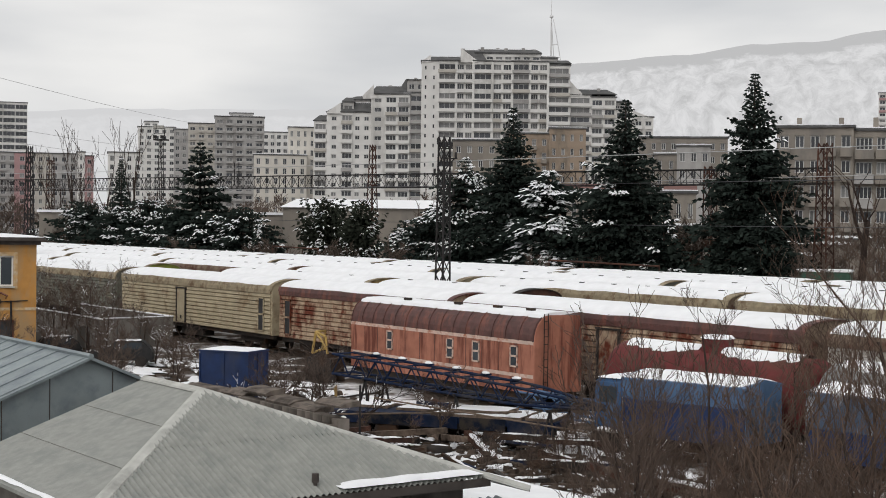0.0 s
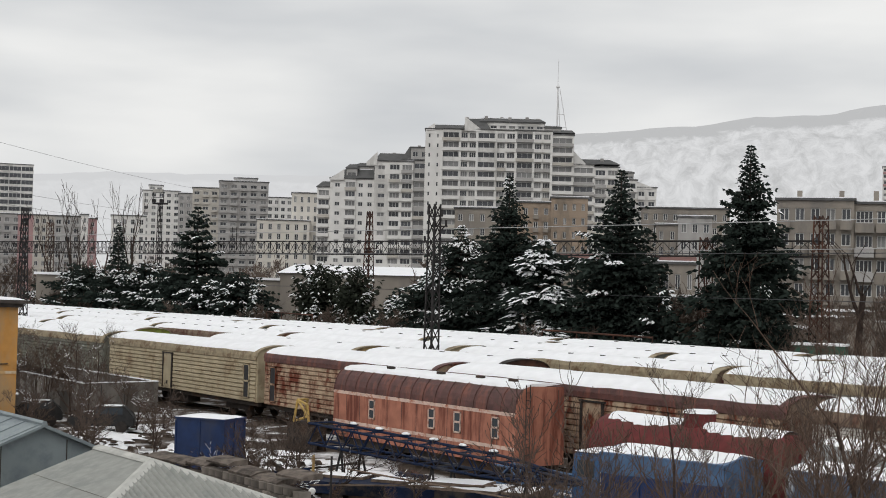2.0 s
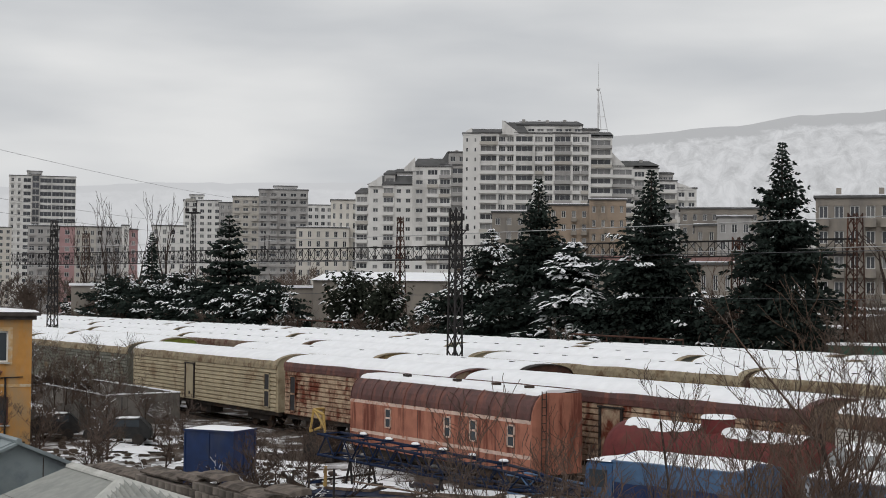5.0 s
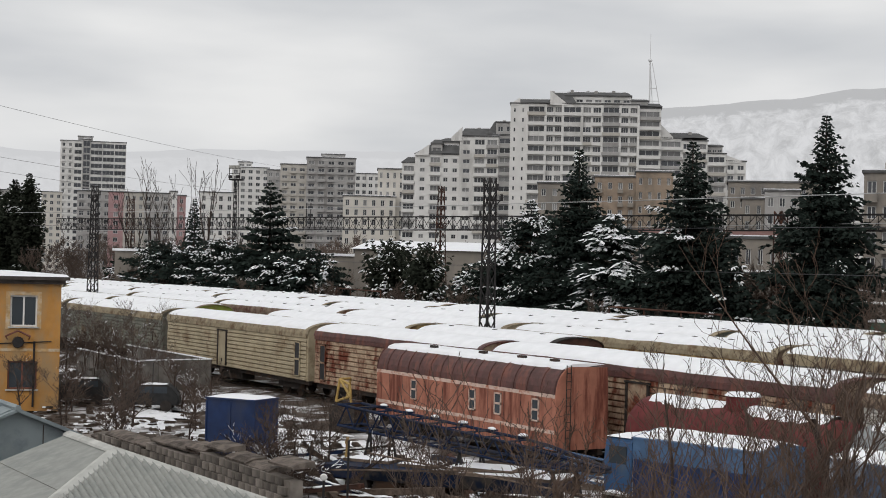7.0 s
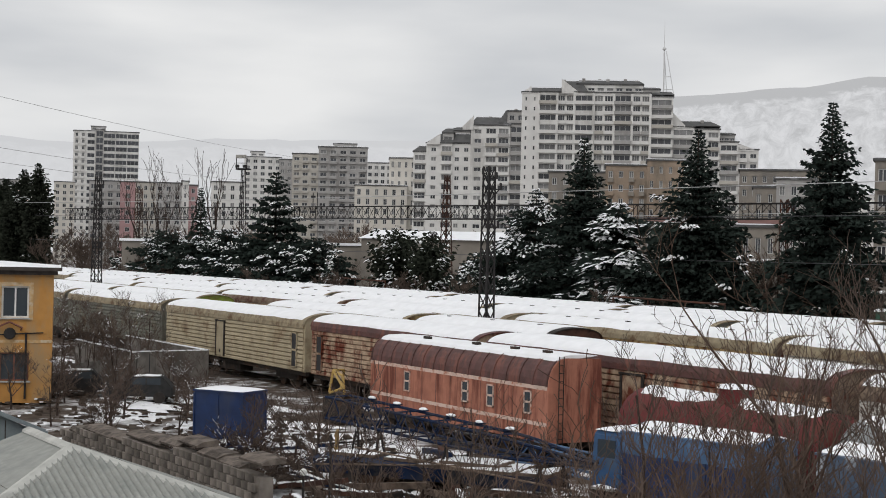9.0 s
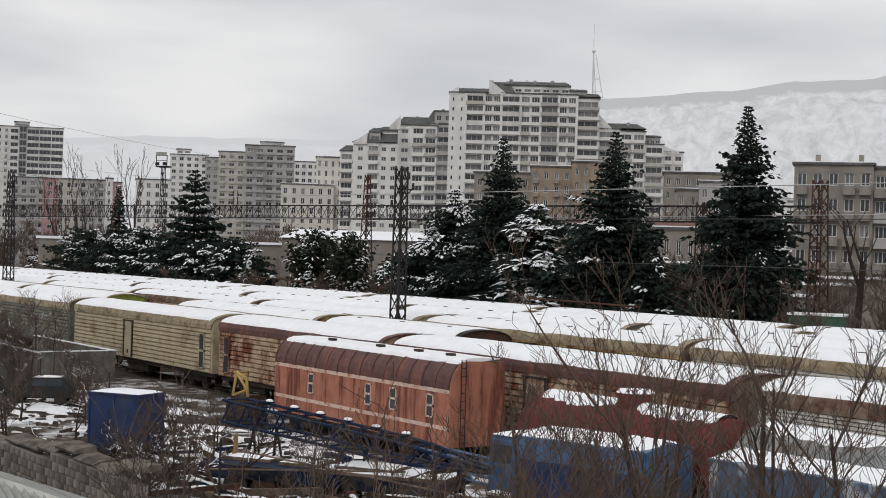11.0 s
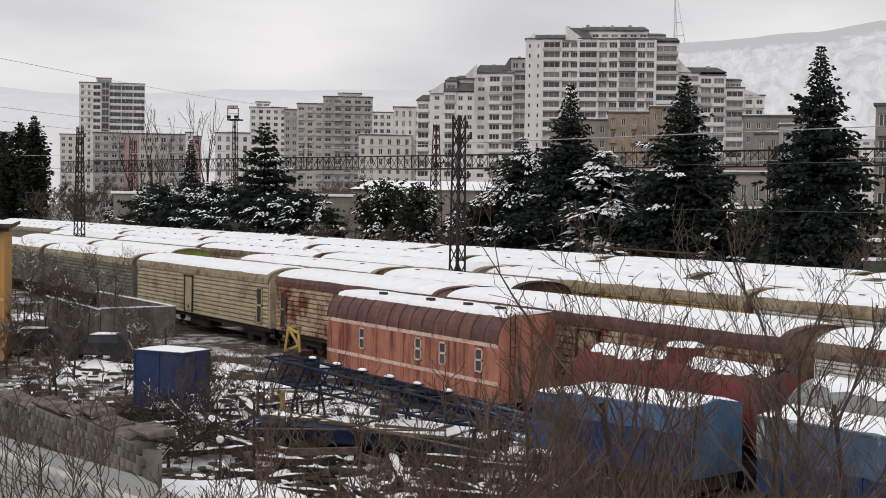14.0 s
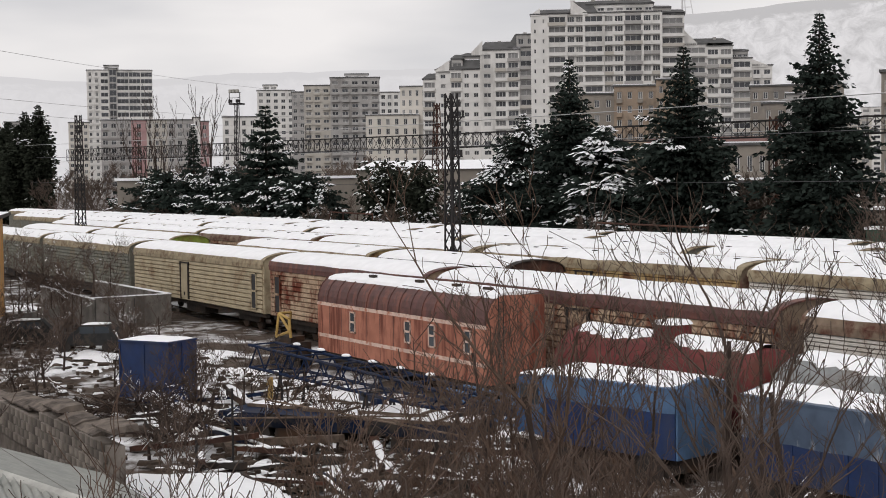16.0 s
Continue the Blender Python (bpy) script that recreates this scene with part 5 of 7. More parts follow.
def build_conifers():
    dark = "tall dark spruce with a ragged pointed crown"
    conifer(-6.0, 43.9, 19.4, 4.1, 1, dark, shape="tall", snow=-0.14, dens=1.15)
    conifer(-17.8, 41.5, 18.0, 4.4, 2, "tall dark spruce with a little snow", shape="tall", snow=-0.06, dens=1.1)
    conifer(-31.5, 40.6, 18.0, 4.0, 3, dark, shape="tall", snow=-0.1, dens=1.1)
    conifer(-38.5, 40.5, 13.6, 4.6, 4, "broad dark spruce with snow on its boughs", shape="cedar", snow=0.14, dens=0.9)
    conifer(-42.0, 39.5, 9.4, 3.6, 19, "low dark cedar with patches of snow", shape="cedar", snow=0.12)
    conifer(-25.0, 39.4, 12.2, 3.9, 5, "low broad cedar with thick snow on its boughs", shape="cedar", snow=0.45, low=0.03, dens=0.55, spray=0.85)
    conifer(-12.6, 41.0, 9.6, 2.8, 6, "low dark spruce beside taller ones", snow=0.0)
    conifer(-22.0, 39.0, 8.2, 3.0, 16, "low dark cedar with patches of snow", shape="round", snow=0.05)
    conifer(-34.5, 38.6, 7.6, 3.2, 17, "low dark cedar with patches of snow", shape="round", snow=0.05)
    conifer(-2.5, 41.5, 9.0, 3.2, 18, "low dark spruce beside a taller one", snow=-0.05)
    conifer(-84.8, 36.0, 16.8, 5.8, 7, "blue spruce with spreading layered boughs", snow=0.0, dens=0.42, spray=0.75)
    conifer(-108.0, 36.0, 15.4, 2.4, 8, "narrow dark spruce with a thin top", snow=-0.05)
    snowy = "round pine loaded with patches of snow"
    for i, (x, y, h, r) in enumerate(((-122, 36, 10.2, 4.0), (-115, 35, 9.6, 4.2), (-106, 35, 9.2, 4.6), (-99, 36, 10.4, 4.4), (-92, 35, 8.6, 4.4), (-80, 34.5, 8.4, 4.2), (-74, 36, 9.4, 3.6), (-68.5, 36, 7.4, 2.6), (-88, 34.5, 7.0, 4.2), (-130, 36, 9.0, 4.0))):
        conifer(x, y, h, r, 20 + i, snowy, shape="round", snow=0.16, low=0.03, dens=0.75, spray=0.6)
    conifer(-59.5, 38, 9.8, 2.7, 40, "dense dark cypress dusted with snow", shape="column", snow=0.06, low=0.02, dens=1.1, needle=CYPRESS)
    conifer(-52.5, 38, 9.7, 2.0, 41, "dense dark cypress dusted with snow", shape="column", snow=0.06, low=0.02, dens=1.1, needle=CYPRESS)
    conifer(-46.0, 38.6, 7.8, 2.1, 42, snowy, shape="round", snow=0.16, low=0.02)
    for i, (x, y, h, r) in enumerate(((-209, 43, 23.0, 2.8), (-219, 43, 22.2, 3.0), (-214, 41, 18, 3.2), (-228, 44, 20.0, 3.4), (-236, 44, 21, 3.4), (-246, 45, 20, 3.6))):
        conifer(x, y, h, r, 50 + i, "tall dense dark cypress", shape="column", snow=-0.15, low=0.02, dens=0.75, spray=0.8, needle=CYPRESS)


build_conifers()


def bare_tree_data(seed, height, trunk_r, spread=0.55, levels=4, lean=0.0, first=0.25, kids=(3, 5), min_r=0.006, sides=4, leader=0.72, reach=1.0, limbs=1, bend=1.0):
    """Points and faces of a leafless tree, as tapered branches that bend and fork."""
    rng = random.Random(seed)
    vs, fs, late = [], [], []
    snow = []

    def tube(p, d, length, r, level):
        steps = 5 if level < 2 else 4
        pts, cur, dirn = [(p, r)], p.copy(), d.copy()
        for i in range(steps):
            dirn = (dirn + Vector((rng.uniform(-1, 1), rng.uniform(-1, 1), rng.uniform(-0.4, 0.8))) * (0.10 + 0.05 * level) * (bend if level else 1.0)).normalized()
            cur = cur + dirn * length / steps
            pts.append((cur.copy(), max(min_r, r * (1 - 0.62 * (i + 1) / steps))))
        n = sides if level < 2 else 3
        ring0 = None
        for i, (c, rad) in enumerate(pts):
            ax = (pts[min(i + 1, len(pts) - 1)][0] - pts[max(i - 1, 0)][0]).normalized()
            s = ax.orthogonal().normalized()
            u = ax.cross(s)
            k = len(vs)
            for m in range(n):
                a = 6.283 * m / n
                vs.append(c + rad * (math.cos(a) * s + math.sin(a) * u))
            if i:
                if level and abs(ax.z) < 0.85:
                    snow.append((pts[i - 1][0], c, max(rad, 0.006)))
                for m in range(n):
                    (fs if level < 1 else late).append((k - n + m, k - n + (m + 1) % n, k + (m + 1) % n, k + m))
        if level < levels:
            count = rng.randint(*kids) + (limbs if level == 0 else 0)
            for j in range(count):
                f = first + (1 - first) * (j + rng.uniform(0.2, 0.9)) / count if level == 0 else rng.uniform(0.25, 1.0)
                i = min(steps - 1, int(f * steps))
                c = pts[i][0].lerp(pts[i + 1][0], f * steps - i)
                rad = pts[i][1] * rng.uniform(0.5, 0.75)
                az = rng.uniform(0, 6.283)
                out = Vector((math.cos(az), math.sin(az), 0))
                nd = (d * rng.uniform(0.5, 0.9) + out * spread * rng.uniform(0.6, 1.3) + Vector((0, 0, 0.25))).normalized()
                tube(c, nd, length * rng.uniform(0.42, 0.72) * (reach if level == 0 else 1.0), rad, level + 1)

    tube(Vector((0, 0, -0.15)), Vector((lean, 0, 1)).normalized(), height * leader, trunk_r, 0)
    top = max(v.z for v in vs)
    k = height / top
    fit = lambda v: Vector((v.x * min(1.0, 0.6 + 0.4 * k), v.y * min(1.0, 0.6 + 0.4 * k), v.z * k))
    return [fit(v) for v in vs], fs, late, [(fit(a), fit(b), r) for a, b, r in snow]


def bare_tree(name, seed, m, label, group, mat=BARK, snowy=0.0, twig=None, **kw):
    vs, fs, late, lying = bare_tree_data(seed, **kw)
    t = thing(name, m, label, "tree" if name == "bare_tree" else "bush", group)
    last = max(max(f) for f in fs) + 1 if fs else 0
    solid("trunk" if name == "bare_tree" else "stem", vs[:last], fs, mat, t)
    used = sorted({i for f in late for i in f})
    index = {v: i for i, v in enumerate(used)}
    tagged(solid("crown", [vs[i] for i in used], [tuple(index[i] for i in f) for f in late], twig or mat, t), kind="stuff")
    if snowy:
        rng = random.Random(seed + 1)
        sv, sf = [], []
        for a, b, r in lying:
            if noise.noise(a * 0.9 + Vector((seed, 0, 0))) * 0.5 + rng.uniform(0.3, 0.7) > snowy * 1.2 + 0.02:
                continue
            side = (b - a).cross(Vector((0, 0, 1)))
            if side.length < 1e-5:
                continue
            side = side.normalized() * (r * 0.95 + 0.002)
            q = len(sv)
            for c in (a, b):
                sv += [c - side + Vector((0, 0, r * 0.3)), c + Vector((0, 0, r * 1.5 + 0.012)), c + side + Vector((0, 0, r * 0.3))]
            sf += [(q, q + 1, q + 4, q + 3), (q + 1, q + 2, q + 5, q + 4), (q, q + 2, q + 1), (q + 3, q + 4, q + 5)]
        if sf:
            tagged(solid("snow", sv, sf, SNOW, t, "thin snow lying on the twigs"), kind="stuff")
    return t


def build_bare_trees():
    far = "tall leafless poplar with thin upright branches"
    for i, (x, y, h) in enumerate(((-146, 44, 23.0), (-140, 44, 20.5), (-131, 43, 22.3), (-120, 43, 21.4), (-152, 43, 19.5))):
        bare_tree("bare_tree", 100 + i, pose(x, y, 0), far, "far leafless trees", BARK, height=h, trunk_r=0.3, spread=0.24, levels=3, kids=(2, 4), min_r=0.03, first=0.4)
    bare_tree("bare_tree", 121, pose(1.0, 48, 0), "pollarded leafless tree with two limbs", "far leafless trees", BARK, height=12.5, trunk_r=0.42, spread=0.6, levels=2, kids=(2, 3), min_r=0.04, first=0.6)
    for i in range(16):
        rng = random.Random(300 + i)
        bare_tree("bare_tree", 130 + i, pose(rng.uniform(-175, -45), rng.uniform(33, 55), 0), "leafless scrub tree behind the wagons", "far leafless trees", BARK_PALE, height=rng.uniform(6, 10), trunk_r=0.12, spread=0.6, levels=4, kids=(3, 4), min_r=0.016)
    for i in range(12):
        rng = random.Random(330 + i)
        bare_tree("bare_tree", 160 + i, pose(rng.uniform(-14, 18), rng.uniform(40, 70), 0), "leafless scrub tree behind the wagons", "far leafless trees", BARK_PALE, height=rng.uniform(6, 9), trunk_r=0.12, spread=0.6, levels=4, kids=(3, 4), min_r=0.016)
    scrub = [bare_tree("bare_tree", 180 + i, pose(-60 + 20 * i, 52 + 3 * i, 0), "leafless scrub tree behind the wagons", "far leafless trees", BARK_PALE, height=8.0 + i, trunk_r=0.12, spread=0.6, levels=4, kids=(4, 5), min_r=0.03) for i in range(3)]
    rng = random.Random(350)
    for i in range(44):
        if i < 30:
            x, y = rng.uniform(-150, 30), rng.uniform(48, 84)
        else:
            x, y = rng.uniform(-95, -28), rng.uniform(-12, -3.5)
        copy_thing(scrub[i % 3], pose(x, y, 0, 0, 0, rng.uniform(0, 360)) @ Matrix.Scale(rng.uniform(0.7, 1.15) * (1.0 if i < 30 else 0.62), 4))
    for i in range(34):
        x, y = (rng.uniform(-150, -60), rng.uniform(31.5, 34)) if i < 20 else (rng.uniform(-60, 24), rng.uniform(33, 37))
        copy_thing(scrub[i % 3], pose(x, y, 0, 0, 0, rng.uniform(0, 360)) @ Matrix.Scale(rng.uniform(0.45, 0.75), 4))
    for i in range(40):
        copy_thing(scrub[i % 3], pose(rng.uniform(-205, -105), rng.uniform(36, 66), 0, 0, 0, rng.uniform(0, 360)) @ Matrix.Scale(rng.uniform(0.8, 1.3), 4))
    for i in range(18):
        copy_thing(scrub[i % 3], pose(rng.uniform(-66, 12), rng.uniform(43, 50), 0, 0, 0, rng.uniform(0, 360)) @ Matrix.Scale(rng.uniform(0.7, 1.0), 4))
    for i in range(56):
        copy_thing(scrub[i % 3], pose(rng.uniform(-260, -85), rng.uniform(62, 112), 0, 0, 0, rng.uniform(0, 360)) @ Matrix.Scale(rng.uniform(1.0, 1.45), 4))
    # trees close to the walk
    near = "slender leafless tree with fine twigs"
    spots = ((59.9, -22.5, 8.1, 0.075), (57.0, -18.4, 8.0, 0.085), (61.8, -22.2, 7.9, 0.06), (61.3, -27.2, 6.8, 0.055), (60.8, -20.6, 7.8, 0.06), (57.2, -21.4, 6.9, 0.05),
             (55.4, -20.6, 7.0, 0.05), (51.4, -18.6, 6.3, 0.05), (58.2, -16.2, 7.9, 0.065), (55.0, -16.0, 7.6, 0.06), (59.6, -25.4, 6.3, 0.04), (62.0, -18.6, 7.9, 0.06),
             (54.6, -22.6, 5.8, 0.035), (59.6, -28.4, 5.9, 0.035), (62.2, -24.6, 6.4, 0.04), (58.0, -24.0, 6.3, 0.04), (53.2, -17.4, 6.4, 0.045), (60.4, -26.2, 6.1, 0.04), (62.6, -19.8, 8.3, 0.06),
             (60.2, -28.1, 6.7, 0.045), (59.0, -26.8, 6.4, 0.04), (61.0, -25.2, 6.9, 0.05), (60.6, -24.2, 6.9, 0.05), (57.4, -26.0, 5.9, 0.035), (58.8, -23.2, 6.9, 0.05), (61.4, -17.6, 8.0, 0.055), (62.4, -26.6, 6.6, 0.04), (62.8, -21.2, 7.7, 0.06), (60.4, -19.2, 7.7, 0.06), (62.2, -23.4, 7.0, 0.05))
    for i, (x, y, h, r) in enumerate(spots):
        bare_tree("bare_tree", 200 + i, pose(x, y, 0, 0, 0, i * 67), near, "leafless trees by the walk", BARK, twig=TWIG if i % 3 else TWIG_RED, height=h, trunk_r=r, spread=0.46, levels=4, kids=(2, 4) if i < 20 else (3, 4), min_r=0.0045, first=0.4, leader=0.95, reach=0.46, limbs=6, lean=0.08, bend=1.5)
    bush = "tangled leafless bush with brown twigs"
    masters = []
    for i in range(4):
        b = bare_tree("bush", 240 + i, pose(46 + i, -15.0 + i * 0.5, 0), bush, "leafless bushes in the yard", BARK, twig=TWIG_RED if i % 2 else TWIG, height=2.9, trunk_r=0.035, spread=0.65, levels=4, kids=(4, 5), min_r=0.0055, first=0.05, snowy=0.02)
        masters.append(b)
    rng = random.Random(77)
    for i in range(34):
        x, y = rng.uniform(46, 58), rng.uniform(-21, -11.5)
        if x < 51 and y < -16.5:
            continue
        if 34 < x < 47 and y > -11.0:
            continue
        copy_thing(masters[i % 4], pose(x, y, 0, 0, 0, rng.uniform(0, 360)) @ Matrix.Scale(rng.uniform(0.45, 1.0), 4))
    for i in range(11):
        x, y = rng.uniform(50.5, 58.5), rng.uniform(-23, -12)
        if x < 54 and y < -21.5:
            continue
        copy_thing(masters[i % 4], pose(x, y, 0, 0, 0, rng.uniform(0, 360)) @ Matrix.Scale(rng.uniform(0.7, 1.15), 4))
    for i in range(26):
        copy_thing(masters[i % 4], pose(rng.uniform(30, 51), rng.uniform(-16.5, -12.0), 0, 0, 0, rng.uniform(0, 360)) @ Matrix.Scale(rng.uniform(0.35, 0.6), 4))
    for i in range(20):
        copy_thing(masters[i % 4], pose(rng.uniform(38, 50), rng.uniform(-12.8, -9.6), 0, 0, 0, rng.uniform(0, 360)) @ Matrix.Scale(rng.uniform(0.5, 0.85), 4))
    # shrubs by the shed and beside the blue container
    for i, (x, y, h) in enumerate(((-4.0, -9.5, 4.6), (-6.5, -10.5, 4.2), (-1.5, -7.5, 3.4), (4.0, -12.0, 3.2), (8.0, -13.0, 2.8), (21.5, -10.0, 2.8), (22.5, -12.6, 2.6), (24.0, -11.4, 3.0), (25.2, -13.4, 2.6), (12.5, -15.0, 2.6), (16.0, -16.2, 2.4), (-14, -7, 4.0), (0.5, -13.4, 3.4), (5.5, -15.2, 2.6), (10.5, -11.0, 2.4), (2.2, -16.4, 3.0), (13.8, -12.6, 2.2), (18.6, -17.6, 2.6), (27.4, -13.8, 2.6), (7.0, -9.6, 2.0), (29.5, -16.5, 2.6), (-9.0, -12.5, 3.8), (-12, -10, 4.6), (-3, -11.2, 4.4), (-7.5, -8.2, 4.0), (-17, -9, 5.0), (-1.8, -9.4, 4.2), (2.2, -8.4, 2.6), (18.6, -11.4, 2.8), (17.0, -13.2, 2.6), (26.4, -10.8, 2.6), (10.0, -14.4, 2.6), (33.0, -12.2, 2.8), (28.2, -15.4, 3.2), (-13, -4.6, 5.2), (-17, -4.2, 5.0), (-20, -7.4, 5.4), (-24, -5.0, 5.0), (-10.6, -8.4, 4.6), (-15.5, -11.5, 4.8), (1.0, -6.4, 2.6), (9.4, -16.6, 3.0))):
        bare_tree("bush", 270 + i, pose(x, y, 0, 0, 0, i * 50), "leafless garden shrub with snowy twigs", "leafless bushes in the yard", BARK, twig=TWIG, height=h, trunk_r=0.06, spread=0.75, levels=4, kids=(3, 5), min_r=0.007, first=0.15, snowy=0.12 if x < 6 else 0.07)


build_bare_trees()

# ---------------------------------------------------------------- buildings and clutter near the camera
def yellow_house():
    t = thing("yellow_building", pose(0.9, -14.2, 0, 0, 0, 73.7), "ochre-yellow plastered two-storey building with a snowy roof", "building")
    # local x runs along the front away from its far corner, the front faces -y
    W, D, Hh = 12.0, 9.0, 6.3
    wins = ((-2.35, 4.05, 1.25, 1.5, WHITE_FRAME), (-2.4, 1.05, 1.35, 1.35, BROWN_FRAME), (-6.0, 4.05, 1.25, 1.5, WHITE_FRAME), (-6.0, 1.05, 1.35, 1.35, BROWN_FRAME), (-9.6, 4.05, 1.25, 1.5, WHITE_FRAME))
    xs = sorted({-W, 0.0} | {v for x, z, w, h, m in wins for v in (x, x + w)})
    zs = sorted({0.0, Hh} | {v for x, z, w, h, m in wins for v in (z, z + h)})
    bm = bmesh.new()
    for i in range(len(xs) - 1):
        for j in range(len(zs) - 1):
            cx, cz = (xs[i] + xs[i + 1]) / 2, (zs[j] + zs[j + 1]) / 2
            if not any(x < cx < x + w and z < cz < z + h for x, z, w, h, m in wins):
                box(bm, xs[i], xs[i + 1], 0, 0.35, zs[j], zs[j + 1])
    bmesh.ops.remove_doubles(bm, verts=bm.verts, dist=0.001)
    part("wall", bm, YELLOW_WALL, t)
    boxes("wall", YELLOW_WALL, t, (-0.35, 0, 0.35, D, 0, Hh), (-W, -W + 0.35, 0.35, D, 0, Hh), (-W + 0.35, -0.35, D - 0.35, D, 0, Hh))
    boxes("floor_slab", CONCRETE, t, (-W + 0.36, -0.36, 0.36, D - 0.36, 3.0, 3.2))
    for x, z, w, h, mat in wins:
        if mat is WHITE_FRAME:
            boxes("plaster_surround", PLASTER, t, (x - 0.2, x, -0.02, -0.002, z - 0.12, z + h + 0.18), (x + w, x + w + 0.2, -0.02, -0.002, z - 0.12, z + h + 0.18), (x, x + w, -0.02, -0.002, z + h, z + h + 0.18), label="patched pale plaster")
        f = 0.08
        wn_ = boxes("window", mat, t, (x, x + f, 0.12, 0.2, z, z + h), (x + w - f, x + w, 0.12, 0.2, z, z + h), (x + f, x + w - f, 0.12, 0.2, z, z + f), (x + f, x + w - f, 0.12, 0.2, z + h - f, z + h), (x + w / 2 - 0.04, x + w / 2 + 0.04, 0.12, 0.2, z + f, z + h - f))
        boxes("pane", GLASS, wn_, (x + f, x + w - f, 0.15, 0.17, z + f, z + h - f))
        boxes("sill", RIDGE, wn_, (x - 0.08, x + w + 0.08, -0.1, 0.12, z - 0.07, z - 0.002))
    bm = bmesh.new()
    box(bm, -W - 0.4, 0.4, -0.45, D + 0.4, Hh, Hh + 0.16)
    box(bm, -W - 0.2, 0.2, -0.22, -0.005, Hh - 0.2, Hh)
    roof = part("roof", bm, FELT, t, "dark roof edge")
    vs = [(-W - 0.35, -0.4, Hh + 0.17), (0.35, -0.4, Hh + 0.17), (0.35, D + 0.3, Hh + 0.17), (-W - 0.35, D + 0.3, Hh + 0.17), (-W + 2, D / 2, Hh + 0.4), (-2.5, D / 2, Hh + 0.4)]
    solid("snow", vs, [(0, 1, 5, 4), (1, 2, 5), (2, 3, 4, 5), (3, 0, 4)], SNOW, roof, "white snow")
    bm = bmesh.new()
    rod(bm, (-1.2, -0.07, 0.2), (-1.2, -0.07, 3.35), 0.05, 6)
    rod(bm, (-3.6, -0.07, 3.2), (-0.4, -0.07, 3.35), 0.03, 5)
    part("drain_pipe", bm, MAST_DARK, t)
    bm = bmesh.new()
    bmesh.ops.create_cone(bm, cap_ends=True, segments=14, radius1=0.28, radius2=0.24, depth=0.25, matrix=Matrix.Translation((-1.95, -0.12, 3.3)) @ Matrix.Rotation(radians(90), 4, "X"))
    part("vent_fan", bm, MAST_DARK, t, "round dark vent fan")
    bm = bmesh.new()
    for sx in (-1, 1):
        rod(bm, (-1.95, -0.2, 3.86), (-1.95 + sx * 0.6, -0.2, 3.58), 0.05, 5)
        rod(bm, (-1.95 + sx * 0.55, -0.2, 3.6), (-1.95 + sx * 0.5, -0.01, 3.45), 0.03, 5)
    part("canopy", bm, BROWN_FRAME, t, "small gabled hood")
    boxes("floor_band", PLASTER, t, (-W, 0.0, -0.03, -0.002, 2.86, 3.0), label="flaking plaster band")
    boxes("air_conditioner", WHITE_FRAME, t, (-4.2, -3.4, -0.35, -0.01, 1.2, 1.75))


yellow_house()


